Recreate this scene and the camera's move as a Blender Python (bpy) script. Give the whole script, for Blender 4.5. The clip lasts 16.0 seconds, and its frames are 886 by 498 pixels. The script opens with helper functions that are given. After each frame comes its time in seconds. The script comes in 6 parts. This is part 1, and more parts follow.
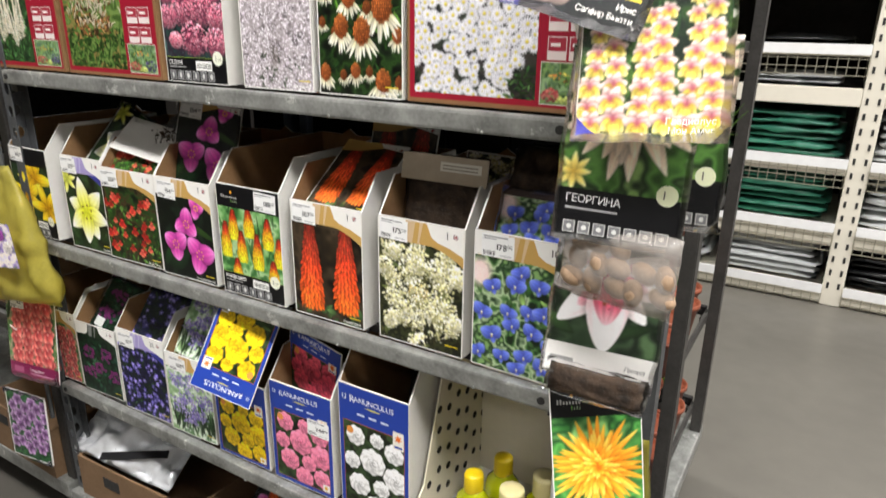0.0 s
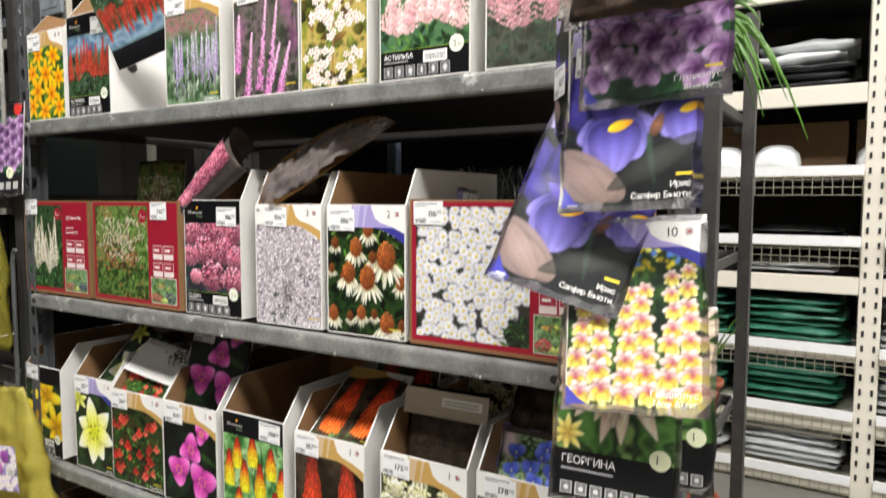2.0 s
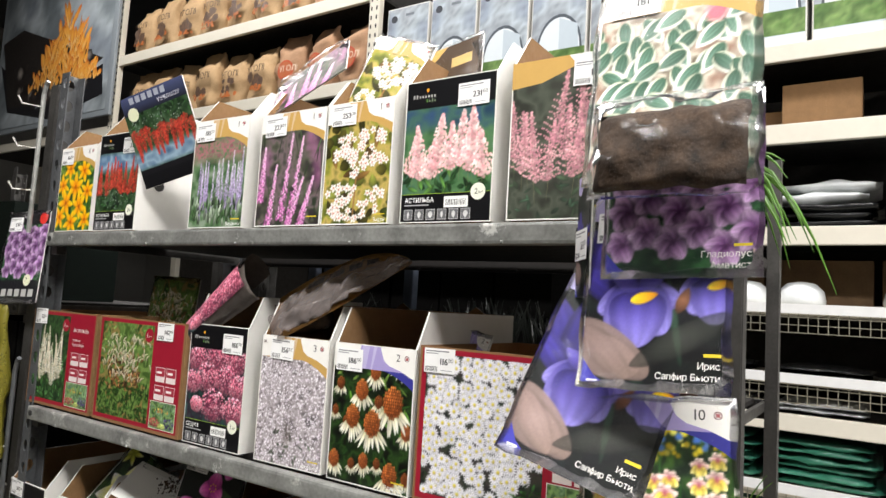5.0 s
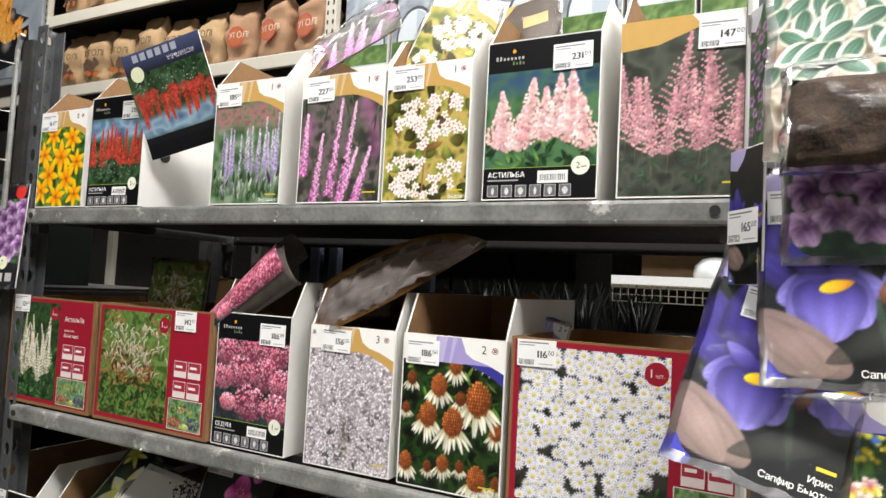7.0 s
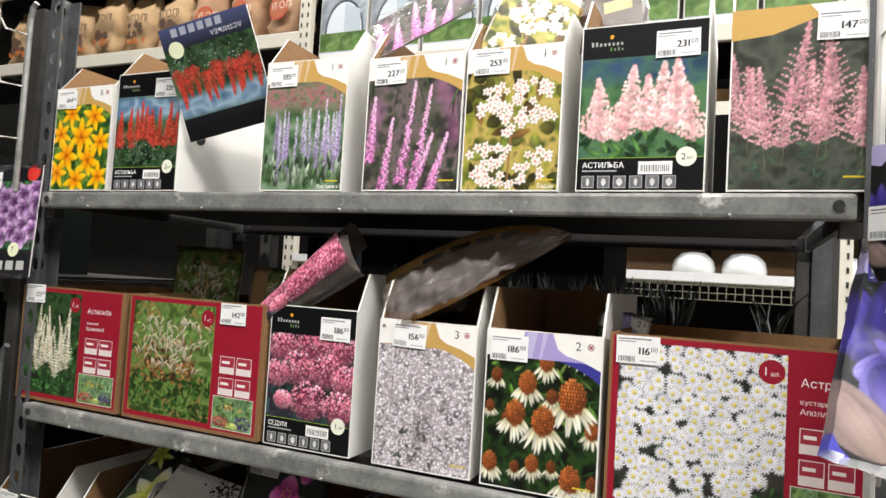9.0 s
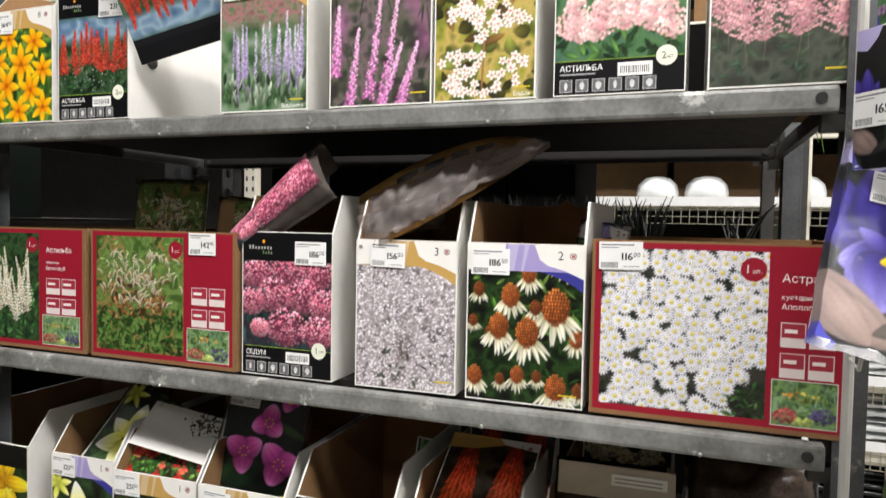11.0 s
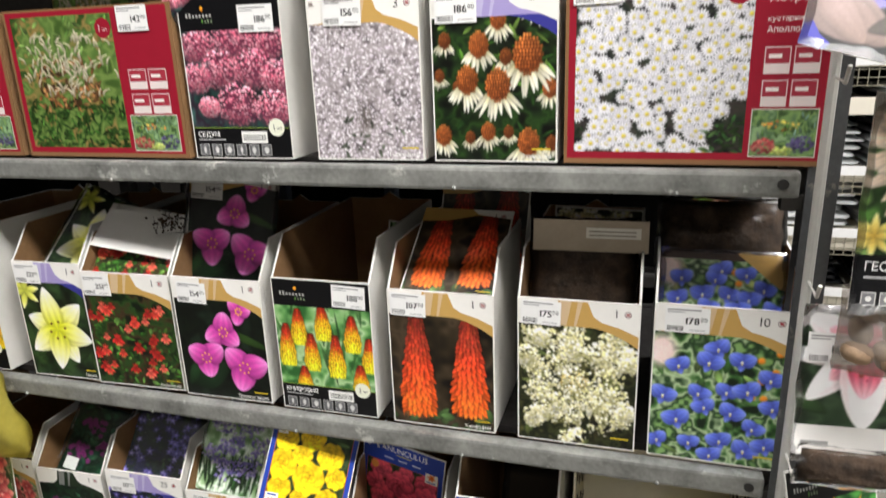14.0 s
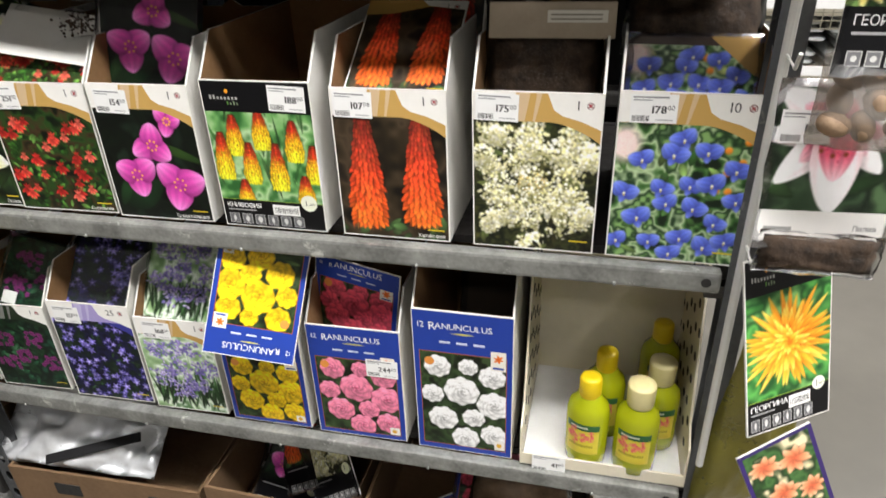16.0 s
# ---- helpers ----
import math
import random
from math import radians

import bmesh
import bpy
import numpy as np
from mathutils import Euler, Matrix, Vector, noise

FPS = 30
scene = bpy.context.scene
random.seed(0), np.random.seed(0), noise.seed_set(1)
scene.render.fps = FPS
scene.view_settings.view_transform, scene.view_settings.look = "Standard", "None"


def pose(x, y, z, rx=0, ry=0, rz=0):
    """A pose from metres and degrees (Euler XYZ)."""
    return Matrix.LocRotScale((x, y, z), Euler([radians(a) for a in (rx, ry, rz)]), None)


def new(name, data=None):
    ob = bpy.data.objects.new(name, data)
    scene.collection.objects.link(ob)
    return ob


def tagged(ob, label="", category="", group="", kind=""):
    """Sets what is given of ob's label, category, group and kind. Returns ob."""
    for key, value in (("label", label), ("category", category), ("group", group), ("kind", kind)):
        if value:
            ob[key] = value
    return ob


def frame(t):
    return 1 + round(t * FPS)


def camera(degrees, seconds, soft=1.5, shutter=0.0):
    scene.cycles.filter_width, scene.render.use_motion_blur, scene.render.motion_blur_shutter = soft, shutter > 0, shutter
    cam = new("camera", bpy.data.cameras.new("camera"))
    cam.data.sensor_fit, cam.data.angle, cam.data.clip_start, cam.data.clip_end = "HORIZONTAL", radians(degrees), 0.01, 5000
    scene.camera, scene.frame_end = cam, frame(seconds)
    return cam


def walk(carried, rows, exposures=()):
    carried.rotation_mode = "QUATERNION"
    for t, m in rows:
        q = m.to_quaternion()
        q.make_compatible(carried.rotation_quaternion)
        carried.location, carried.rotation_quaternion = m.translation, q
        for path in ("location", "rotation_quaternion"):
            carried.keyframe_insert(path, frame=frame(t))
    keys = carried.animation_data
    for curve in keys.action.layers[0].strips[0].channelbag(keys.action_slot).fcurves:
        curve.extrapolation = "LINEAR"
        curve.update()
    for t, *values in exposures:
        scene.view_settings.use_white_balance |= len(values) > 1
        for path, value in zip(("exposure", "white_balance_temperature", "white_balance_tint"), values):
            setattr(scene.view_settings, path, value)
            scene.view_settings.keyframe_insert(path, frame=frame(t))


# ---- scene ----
cam = camera(67.3, 16.0, shutter=0.5)
METRES, EYE, TILT, LEAN, TURN = 0.906, 1.43, 0.0, 0.0, 30.6
ROWS = [
    (0.0, 0.0, 0.0, 0.0, 0.29, -18.79, -0.84),
    (0.5, -0.006, -0.0027, 0.0222, 0.51, -15.81, -0.72),
    (1.0, -0.0054, -0.0076, 0.0481, 0.1, -12.58, -1.1),
    (1.5, 0.0038, -0.0146, 0.0839, 0.17, -8.57, -0.8),
    (2.0, 0.0149, -0.0211, 0.1191, 1.04, -4.18, -0.13),
    (2.5, 0.0223, -0.0285, 0.1489, 0.35, 0.0, -0.16),
    (3.0, 0.0198, -0.0336, 0.1781, 1.08, 3.23, -0.94),
    (5.5, -0.0018, 0.0332, 0.1822, 2.48, 4.92, -3.64),
    (6.0, -0.0753, 0.0678, 0.1807, 1.05, 4.33, -3.1),
    (6.5, -0.152, 0.1073, 0.1829, -0.79, 3.4, -3.19),
    (7.0, -0.212, 0.1264, 0.1846, -2.95, 3.26, -2.98),
    (7.5, -0.2758, 0.1309, 0.1858, -4.55, 3.3, -3.65),
    (8.0, -0.3505, 0.15, 0.1824, -4.91, 3.27, -4.31),
    (10.5, -0.4207, 0.209, 0.1557, -10.56, -0.48, -0.92),
    (11.0, -0.423, 0.2176, 0.1402, -10.2, -2.34, -0.99),
    (11.5, -0.425, 0.2327, 0.1278, -10.31, -4.43, -0.66),
    (12.0, -0.4258, 0.2351, 0.1105, -10.26, -5.96, -0.91),
    (12.5, -0.4292, 0.2347, 0.095, -10.54, -8.16, -0.3),
    (13.0, -0.4362, 0.2387, 0.0787, -11.86, -10.46, 0.44),
    (13.5, -0.4355, 0.2415, 0.0593, -12.56, -13.39, 1.38),
    (14.0, -0.4268, 0.2523, 0.0328, -14.02, -16.69, 1.99),
    (14.5, -0.4155, 0.2683, 0.0063, -14.27, -20.31, 2.0),
    (15.0, -0.4117, 0.2791, -0.0256, -14.86, -23.58, 2.31),
    (15.5, -0.4078, 0.2834, -0.0547, -16.01, -26.51, 1.94),
    (16.0, -0.4051, 0.283, -0.0753, -17.43, -28.67, 1.81),
]
walk(cam, [(t, pose(0, 0, EYE, TILT, LEAN, TURN) @ pose(METRES * x, METRES * y, METRES * z, 90 + pitch, roll, yaw)) for t, x, y, z, yaw, pitch, roll in ROWS], [(0.0, 0.03), (3.0, -0.06), (6.5, -0.18), (11.0, -0.15), (13.5, -0.07), (16.0, 0.08)])

# ---- light ----
world = bpy.data.worlds.new("world")
scene.world = world
world.use_nodes = True
world.node_tree.nodes["Background"].inputs[0].default_value = (0.9, 0.95, 1.0, 1)
world.node_tree.nodes["Background"].inputs[1].default_value = 0.004
scene.view_settings.exposure = 0.0


def ceiling_lamp(x, y, z, sx, sy, watts):
    d = bpy.data.lights.new("ceiling_strip", "AREA")
    d.shape, d.size, d.size_y, d.energy, d.color = "RECTANGLE", sx, sy, watts, (0.985, 0.96, 0.945)
    new("ceiling_strip", d).matrix_world = pose(x, y, z)


ceiling_lamp(0.7, -0.62, 4.3, 5.0, 0.5, 365)
ceiling_lamp(0.5, -3.6, 4.3, 6.0, 0.5, 50)
ceiling_lamp(-1.5, 2.6, 5.8, 12.0, 0.4, 560)
ceiling_lamp(3.0, 1.5, 5.8, 0.4, 7.0, 470)


# ---- materials ----
def lin(c):
    if isinstance(c, str):
        c = [int(c[i:i + 2], 16) / 255 for i in (0, 2, 4)]
    return tuple(v / 12.92 if v <= 0.04045 else ((v + 0.055) / 1.055) ** 2.4 for v in c)


def mixc(a, b, f):
    return tuple(a[i] + (b[i] - a[i]) * f for i in range(3))


def material(name, base, rough=0.6, metal=0.0, vary=0.15, scale=30.0, bump=0.0, bump_scale=200.0, dark=None, coat=0.0, spec=0.5, attr=False, island=0.0, chips=None):
    m = bpy.data.materials.new(name)
    m.use_nodes = True
    nt = m.node_tree
    b = nt.nodes["Principled BSDF"]
    b.inputs["Roughness"].default_value, b.inputs["Metallic"].default_value = rough, metal
    b.inputs["Coat Weight"].default_value = coat
    b.inputs["Coat Roughness"].default_value = 0.12
    b.inputs["Specular IOR Level"].default_value = spec
    tex = nt.nodes.new("ShaderNodeTexCoord")
    n1 = nt.nodes.new("ShaderNodeTexNoise")
    n1.inputs["Scale"].default_value, n1.inputs["Detail"].default_value = scale, 6
    nt.links.new(tex.outputs["Object"], n1.inputs["Vector"])
    n2 = nt.nodes.new("ShaderNodeTexNoise")
    n2.inputs["Scale"].default_value, n2.inputs["Detail"].default_value = scale * 7, 3
    nt.links.new(tex.outputs["Object"], n2.inputs["Vector"])
    add = nt.nodes.new("ShaderNodeMath")
    add.operation = "MULTIPLY_ADD"
    add.inputs[1].default_value = 0.4
    nt.links.new(n2.outputs["Fac"], add.inputs[0])
    nt.links.new(n1.outputs["Fac"], add.inputs[2])
    ramp = nt.nodes.new("ShaderNodeMapRange")
    ramp.inputs["From Min"].default_value, ramp.inputs["From Max"].default_value = 0.45, 0.95
    nt.links.new(add.outputs[0], ramp.inputs["Value"])
    mix = nt.nodes.new("ShaderNodeMix")
    mix.data_type = "RGBA"
    nt.links.new(ramp.outputs[0], mix.inputs["Factor"])
    if attr:
        at = nt.nodes.new("ShaderNodeAttribute")
        at.attribute_name = "ink"
        mul = nt.nodes.new("ShaderNodeMix")
        mul.data_type, mul.blend_type = "RGBA", "MULTIPLY"
        mul.inputs["Factor"].default_value = 1.0
        nt.links.new(at.outputs["Color"], mul.inputs["A"])
        mul.inputs["B"].default_value = (1 - vary, 1 - vary, 1 - vary, 1)
        nt.links.new(mul.outputs["Result"], mix.inputs["A"])
        nt.links.new(at.outputs["Color"], mix.inputs["B"])
    else:
        c = lin(base) if isinstance(base, str) else base
        lo = lin(dark) if dark else tuple(v * (1 - 2 * vary) for v in c)
        mix.inputs["A"].default_value = (*lo, 1)
        mix.inputs["B"].default_value = (*c, 1)
    out = mix.outputs["Result"]
    if chips:
        n3 = nt.nodes.new("ShaderNodeTexNoise")
        n3.inputs["Scale"].default_value, n3.inputs["Detail"].default_value, n3.inputs["Roughness"].default_value = 14, 8, .72
        nt.links.new(tex.outputs["Object"], n3.inputs["Vector"])
        cr = nt.nodes.new("ShaderNodeMapRange")
        cr.inputs["From Min"].default_value, cr.inputs["From Max"].default_value = .6, .66
        nt.links.new(n3.outputs["Fac"], cr.inputs["Value"])
        cm = nt.nodes.new("ShaderNodeMix")
        cm.data_type = "RGBA"
        nt.links.new(cr.outputs[0], cm.inputs["Factor"])
        nt.links.new(out, cm.inputs["A"])
        cm.inputs["B"].default_value = (*lin(chips), 1)
        out = cm.outputs["Result"]
    if island:
        g = nt.nodes.new("ShaderNodeNewGeometry")
        mr = nt.nodes.new("ShaderNodeMapRange")
        mr.inputs["To Min"].default_value, mr.inputs["To Max"].default_value = 1 - island, 1 + island * 0.5
        nt.links.new(g.outputs["Random Per Island"], mr.inputs["Value"])
        mm = nt.nodes.new("ShaderNodeVectorMath")
        mm.operation = "SCALE"
        nt.links.new(out, mm.inputs[0])
        nt.links.new(mr.outputs[0], mm.inputs["Scale"])
        out = mm.outputs[0]
    nt.links.new(out, b.inputs["Base Color"])
    rr = nt.nodes.new("ShaderNodeMapRange")
    rr.inputs["To Min"].default_value, rr.inputs["To Max"].default_value = min(1, rough * 1.2), rough * 0.8
    nt.links.new(n2.outputs["Fac"], rr.inputs["Value"])
    nt.links.new(rr.outputs[0], b.inputs["Roughness"])
    if bump:
        nb = nt.nodes.new("ShaderNodeTexNoise")
        nb.inputs["Scale"].default_value, nb.inputs["Detail"].default_value = bump_scale, 4
        nt.links.new(tex.outputs["Object"], nb.inputs["Vector"])
        bp = nt.nodes.new("ShaderNodeBump")
        bp.inputs["Strength"].default_value, bp.inputs["Distance"].default_value = bump, 0.004
        nt.links.new(nb.outputs["Fac"], bp.inputs["Height"])
        nt.links.new(bp.outputs["Normal"], b.inputs["Normal"])
    return m


def film_material(name, tint, gloss, rough):
    m = bpy.data.materials.new(name)
    m.use_nodes = True
    nt = m.node_tree
    nt.nodes.remove(nt.nodes["Principled BSDF"])
    t = nt.nodes.new("ShaderNodeBsdfTransparent")
    t.inputs[0].default_value = (*tint, 1)
    g = nt.nodes.new("ShaderNodeBsdfGlossy")
    g.inputs["Roughness"].default_value = rough
    fr = nt.nodes.new("ShaderNodeFresnel")
    fr.inputs["IOR"].default_value = 1.2
    ad = nt.nodes.new("ShaderNodeMath")
    ad.inputs[1].default_value = gloss
    nt.links.new(fr.outputs[0], ad.inputs[0])
    nb = nt.nodes.new("ShaderNodeTexNoise")
    nb.inputs["Scale"].default_value, nb.inputs["Detail"].default_value = 45, 3
    tc = nt.nodes.new("ShaderNodeTexCoord")
    nt.links.new(tc.outputs["Object"], nb.inputs["Vector"])
    bp = nt.nodes.new("ShaderNodeBump")
    bp.inputs["Strength"].default_value, bp.inputs["Distance"].default_value = 0.35, 0.01
    nt.links.new(nb.outputs["Fac"], bp.inputs["Height"])
    nt.links.new(bp.outputs["Normal"], g.inputs["Normal"])
    mx = nt.nodes.new("ShaderNodeMixShader")
    nt.links.new(ad.outputs[0], mx.inputs[0])
    nt.links.new(t.outputs[0], mx.inputs[1])
    nt.links.new(g.outputs[0], mx.inputs[2])
    nt.links.new(mx.outputs[0], nt.nodes["Material Output"].inputs[0])
    return m


PRINT = material("printed_card", "ffffff", rough=0.38, vary=0.06, scale=60, attr=True, coat=0.05, spec=0.3)
POSTER = material("printed_poster", "ffffff", rough=0.4, vary=0.08, scale=3, attr=True)
WHITE_CARD = material("white_card", "dedcd6", rough=0.55, vary=0.05, scale=12, bump=0.05, bump_scale=300)
KRAFT = material("kraft_card", "8d6a44", rough=0.85, vary=0.1, scale=20, bump=0.15, bump_scale=250)
KRAFT_DARK = material("brown_carton", "7d6246", rough=0.85, vary=0.12, scale=14, bump=0.2, bump_scale=200)
ZINC = material("galvanised_steel", "a6a7a2", rough=0.45, metal=0.35, vary=0.3, scale=22, bump=0.08, bump_scale=90, chips="d0d0ca")
# worn steel, also the shaded copy of the galvanised steel on lips and brackets
ZINC_DARK = material("worn_steel_in_shade", "575552", rough=0.5, metal=0.55, vary=0.2, scale=18, bump=0.1, bump_scale=120)
ZINC_POST = material("grey_steel_post", "66686a", rough=0.5, metal=0.4, vary=0.22, scale=18, bump=0.1, bump_scale=120, chips="98948c")
# plywood taken down to near black; the shade under the decks is included
PLY = material("shade_dark_plywood", "16110e", rough=0.7, vary=0.2, scale=9, bump=0.1, bump_scale=60)
RACK_WHITE = material("cream_rack_paint", "dcd6c6", rough=0.4, vary=0.04, scale=5)
RACK_SLOT = material("rack_slot_shadow", "2b2a28", rough=0.8, vary=0.1)
WIRE = material("zinc_wire", "b5b09c", rough=0.35, metal=0.6, vary=0.1)
FLOOR = material("polished_concrete", "636059", rough=0.36, vary=0.12, scale=1.3, bump=0.02, bump_scale=60)
PLASTER = material("wall_paint", "8f8d88", rough=0.8, vary=0.04, scale=2)
# greys of an unseen wall and ceiling, chosen to lower the bounced light
SHOP_WALL = material("dim_unseen_wall", "77746e", rough=.7, vary=.1, scale=1.5)
ROOF = material("dim_unseen_ceiling", "56585a", rough=0.8, vary=0.05, scale=1)
PEAT = material("peat", "4c3a2a", rough=0.9, vary=0.3, scale=55, bump=0.5, bump_scale=120, dark="1c140d")
BULB = material("bulb_skin", "a88c70", rough=0.7, vary=0.25, scale=60, bump=0.2, bump_scale=120, island=0.25)
LEAF = material("leaf_green", "5c8a30", rough=0.45, vary=0.2, scale=25, island=0.35)
# shaded copy of the leaf green, near black for silhouettes in the gap
LEAF_SHADED = material("shaded_leaf", "0d140c", rough=0.5, vary=0.2, scale=25, island=0.3)
TERRACOTTA = material("red_brown_pot", "8c4a32", rough=0.5, vary=0.12, scale=20)
BLACK_PLASTIC = material("black_plastic", "1b1b1d", rough=0.4, vary=0.15, scale=20)
WHITE_WIRE = material("white_coated_wire", "d9d8d2", rough=0.35, vary=0.05)
CRATE = material("beige_crate_steel", "e2d9c2", rough=0.45, vary=0.05, scale=10)
CRATE_HOLE = material("crate_hole", "221e18", rough=0.9, vary=0.1)
LINER = material("white_liner", "e6e6e4", rough=0.4, vary=0.04)
BOTTLE = material("yellow_green_bottle", "a9b014", rough=0.2, vary=0.06, scale=10, coat=0.3)
CAP = material("yellow_cap", "e3c417", rough=0.35, vary=0.05)
CAP_CLEAR = material("pale_cap", "e0d49a", rough=0.3, vary=0.05)
FOIL = material("silver_foil", "e2e4e6", rough=0.3, metal=0.3, vary=0.14, scale=12, bump=0.7, bump_scale=11)
CLEAR = film_material("clear_film", (0.985, 0.985, 0.98), 0.0, 0.2)


def net_material(name, col, cover):
    """A fine plastic net: part of the light passes, part is scattered by the threads."""
    m = material(name, col, rough=0.35, vary=0.12, scale=25, bump=0.4, bump_scale=40, coat=0.3)
    nt = m.node_tree
    t = nt.nodes.new("ShaderNodeBsdfTransparent")
    t.inputs[0].default_value = (*mixc(lin(col), (1, 1, 1), 0.4), 1)
    mx = nt.nodes.new("ShaderNodeMixShader")
    mx.inputs[0].default_value = cover
    nt.links.new(t.outputs[0], mx.inputs[1])
    nt.links.new(nt.nodes["Principled BSDF"].outputs[0], mx.inputs[2])
    nt.links.new(mx.outputs[0], nt.nodes["Material Output"].inputs[0])
    return m


YELLOW_NET = net_material("yellow_net", "dccf60", 0.4)
CLOUDY = net_material("cloudy_film", "cfc8c0", 0.3)
OLIVE_NET = net_material("olive_net", "9c9438", 0.45)
SACK = material("paper_sack", "bd9c72", rough=0.85, vary=0.12, scale=8, bump=0.6, bump_scale=18)
SACK_RED = material("paper_sack_reddish", "b8906e", rough=0.85, vary=0.12, scale=8, bump=0.6, bump_scale=18)
TARP = material("green_tarpaulin", "418a70", rough=0.3, vary=0.2, scale=14, bump=0.5, bump_scale=22, island=0.2)
FILM_WHITE = material("white_film_pack", "dfe2e2", rough=0.25, vary=0.08, scale=14, bump=0.5, bump_scale=22, island=0.1)
FILM_BLACK = material("black_film_pack", "1d1e20", rough=0.25, vary=0.2, scale=14, bump=0.5, bump_scale=22)
# dark tone that stands in for shade inside the rack
SHADOW_BOARD = material("shadow_dark_board", "24201c", rough=0.8, vary=0.15, scale=4)


# ---- mesh helpers ----
def box(bm, x0, x1, y0, y1, z0, z1, mi=0):
    vs = [bm.verts.new((x, y, z)) for x in (x0, x1) for y in (y0, y1) for z in (z0, z1)]
    fs = []
    for q in ((0, 1, 3, 2), (4, 6, 7, 5), (0, 4, 5, 1), (2, 3, 7, 6), (0, 2, 6, 4), (1, 5, 7, 3)):
        f = bm.faces.new([vs[i] for i in q])
        f.material_index = mi
        fs.append(f)
    return fs


def soft_box(bm, x0, x1, y0, y1, z0, z1, r, mi=0):
    t = bmesh.new()
    box(t, x0, x1, y0, y1, z0, z1, mi)
    bmesh.ops.bevel(t, geom=t.edges[:], offset=r, segments=2, affect="EDGES", profile=0.6)
    join(bm, t)


def join(bm, other):
    me = bpy.data.meshes.new("tmp")
    other.to_mesh(me)
    other.free()
    bm.from_mesh(me)
    bpy.data.meshes.remove(me)


def tube(bm, pts, r, sides=6, r_end=None):
    pts = [Vector(p) for p in pts]
    rings = []
    for i, p in enumerate(pts):
        d = (pts[min(i + 1, len(pts) - 1)] - pts[max(i - 1, 0)]).normalized()
        a = d.orthogonal().normalized()
        b = d.cross(a)
        rad = r if r_end is None else r + (r_end - r) * i / (len(pts) - 1)
        rings.append([bm.verts.new(p + rad * (math.cos(k * 2 * math.pi / sides) * a + math.sin(k * 2 * math.pi / sides) * b)) for k in range(sides)])
    for q, s in zip(rings, rings[1:]):
        offs = min(range(sides), key=lambda o: (q[0].co - s[o].co).length)
        for k in range(sides):
            bm.faces.new((q[k], q[(k + 1) % sides], s[(k + 1 + offs) % sides], s[(k + offs) % sides]))
    bm.faces.new(rings[0][::-1])
    bm.faces.new(rings[-1])


def lathe(bm, profile, sides=20, cx=0.0, cy=0.0, sx=1.0, mi=0):
    rings = [[bm.verts.new((cx + sx * r * math.cos(k * 2 * math.pi / sides), cy + r * math.sin(k * 2 * math.pi / sides), z)) for k in range(sides)] for r, z in profile]
    for q, s in zip(rings, rings[1:]):
        for k in range(sides):
            f = bm.faces.new((q[k], q[(k + 1) % sides], s[(k + 1) % sides], s[k]))
            f.smooth, f.material_index = True, mi
    bm.faces.new(rings[0][::-1]).material_index = mi
    bm.faces.new(rings[-1]).material_index = mi


def part(name, bm, mats, parent=None, label="", at=None):
    """Links a bmesh, or a finished mesh, as one object under a thing or a part."""
    if isinstance(bm, bmesh.types.BMesh):
        bmesh.ops.recalc_face_normals(bm, faces=bm.faces[:])
        me = bpy.data.meshes.new(name)
        bm.to_mesh(me)
        bm.free()
    else:
        me = bm
    if not me.materials:
        for m in (mats if isinstance(mats, (list, tuple)) else [mats]):
            me.materials.append(m)
    ob = new(name, me)
    if CLEAR in me.materials[:]:
        ob.visible_shadow = False
    ob.parent = parent
    if at is not None:
        ob.matrix_local = at
    if label:
        tagged(ob, label)
    return ob


def thing(name, m, label, category, group=""):
    ob = new(name)
    ob.empty_display_size = 0.05
    ob.matrix_world = m
    return tagged(ob, label, category, group)


def solid(name, bm, mats, m, label, category, group="", kind=""):
    ob = part(name, bm, mats)
    ob.matrix_world = m
    return tagged(ob, label, category, group, kind)


# ---- letters ----
CHARS = "АБВГДЕИКЛМНОПРСТУФХЧШЭЬЮЯабвгдезийклмнопрстуфхцшщьюяыRANUCLS0123456789."
GLYPH = {}
_obs = []
for _c in CHARS:
    _cu = bpy.data.curves.new("glyph", "FONT")
    _cu.body, _cu.resolution_u = _c, 2
    _obs.append((_c, new("glyph", _cu)))
bpy.context.view_layer.update()
_dg = bpy.context.evaluated_depsgraph_get()
for _c, _o in _obs:
    _me = _o.evaluated_get(_dg).to_mesh()
    _v = [(q.co.x, q.co.y) for q in _me.vertices]
    _x0 = min((q[0] for q in _v), default=0)
    _x1 = max((q[0] for q in _v), default=0.3)
    GLYPH[_c] = ([(q[0] - _x0, q[1]) for q in _v], [tuple(f.vertices) for f in _me.polygons], _x1 - _x0)
    _o.evaluated_get(_dg).to_mesh_clear()
for _c, _o in _obs:
    _cu = _o.data
    bpy.data.objects.remove(_o)
    bpy.data.curves.remove(_cu)


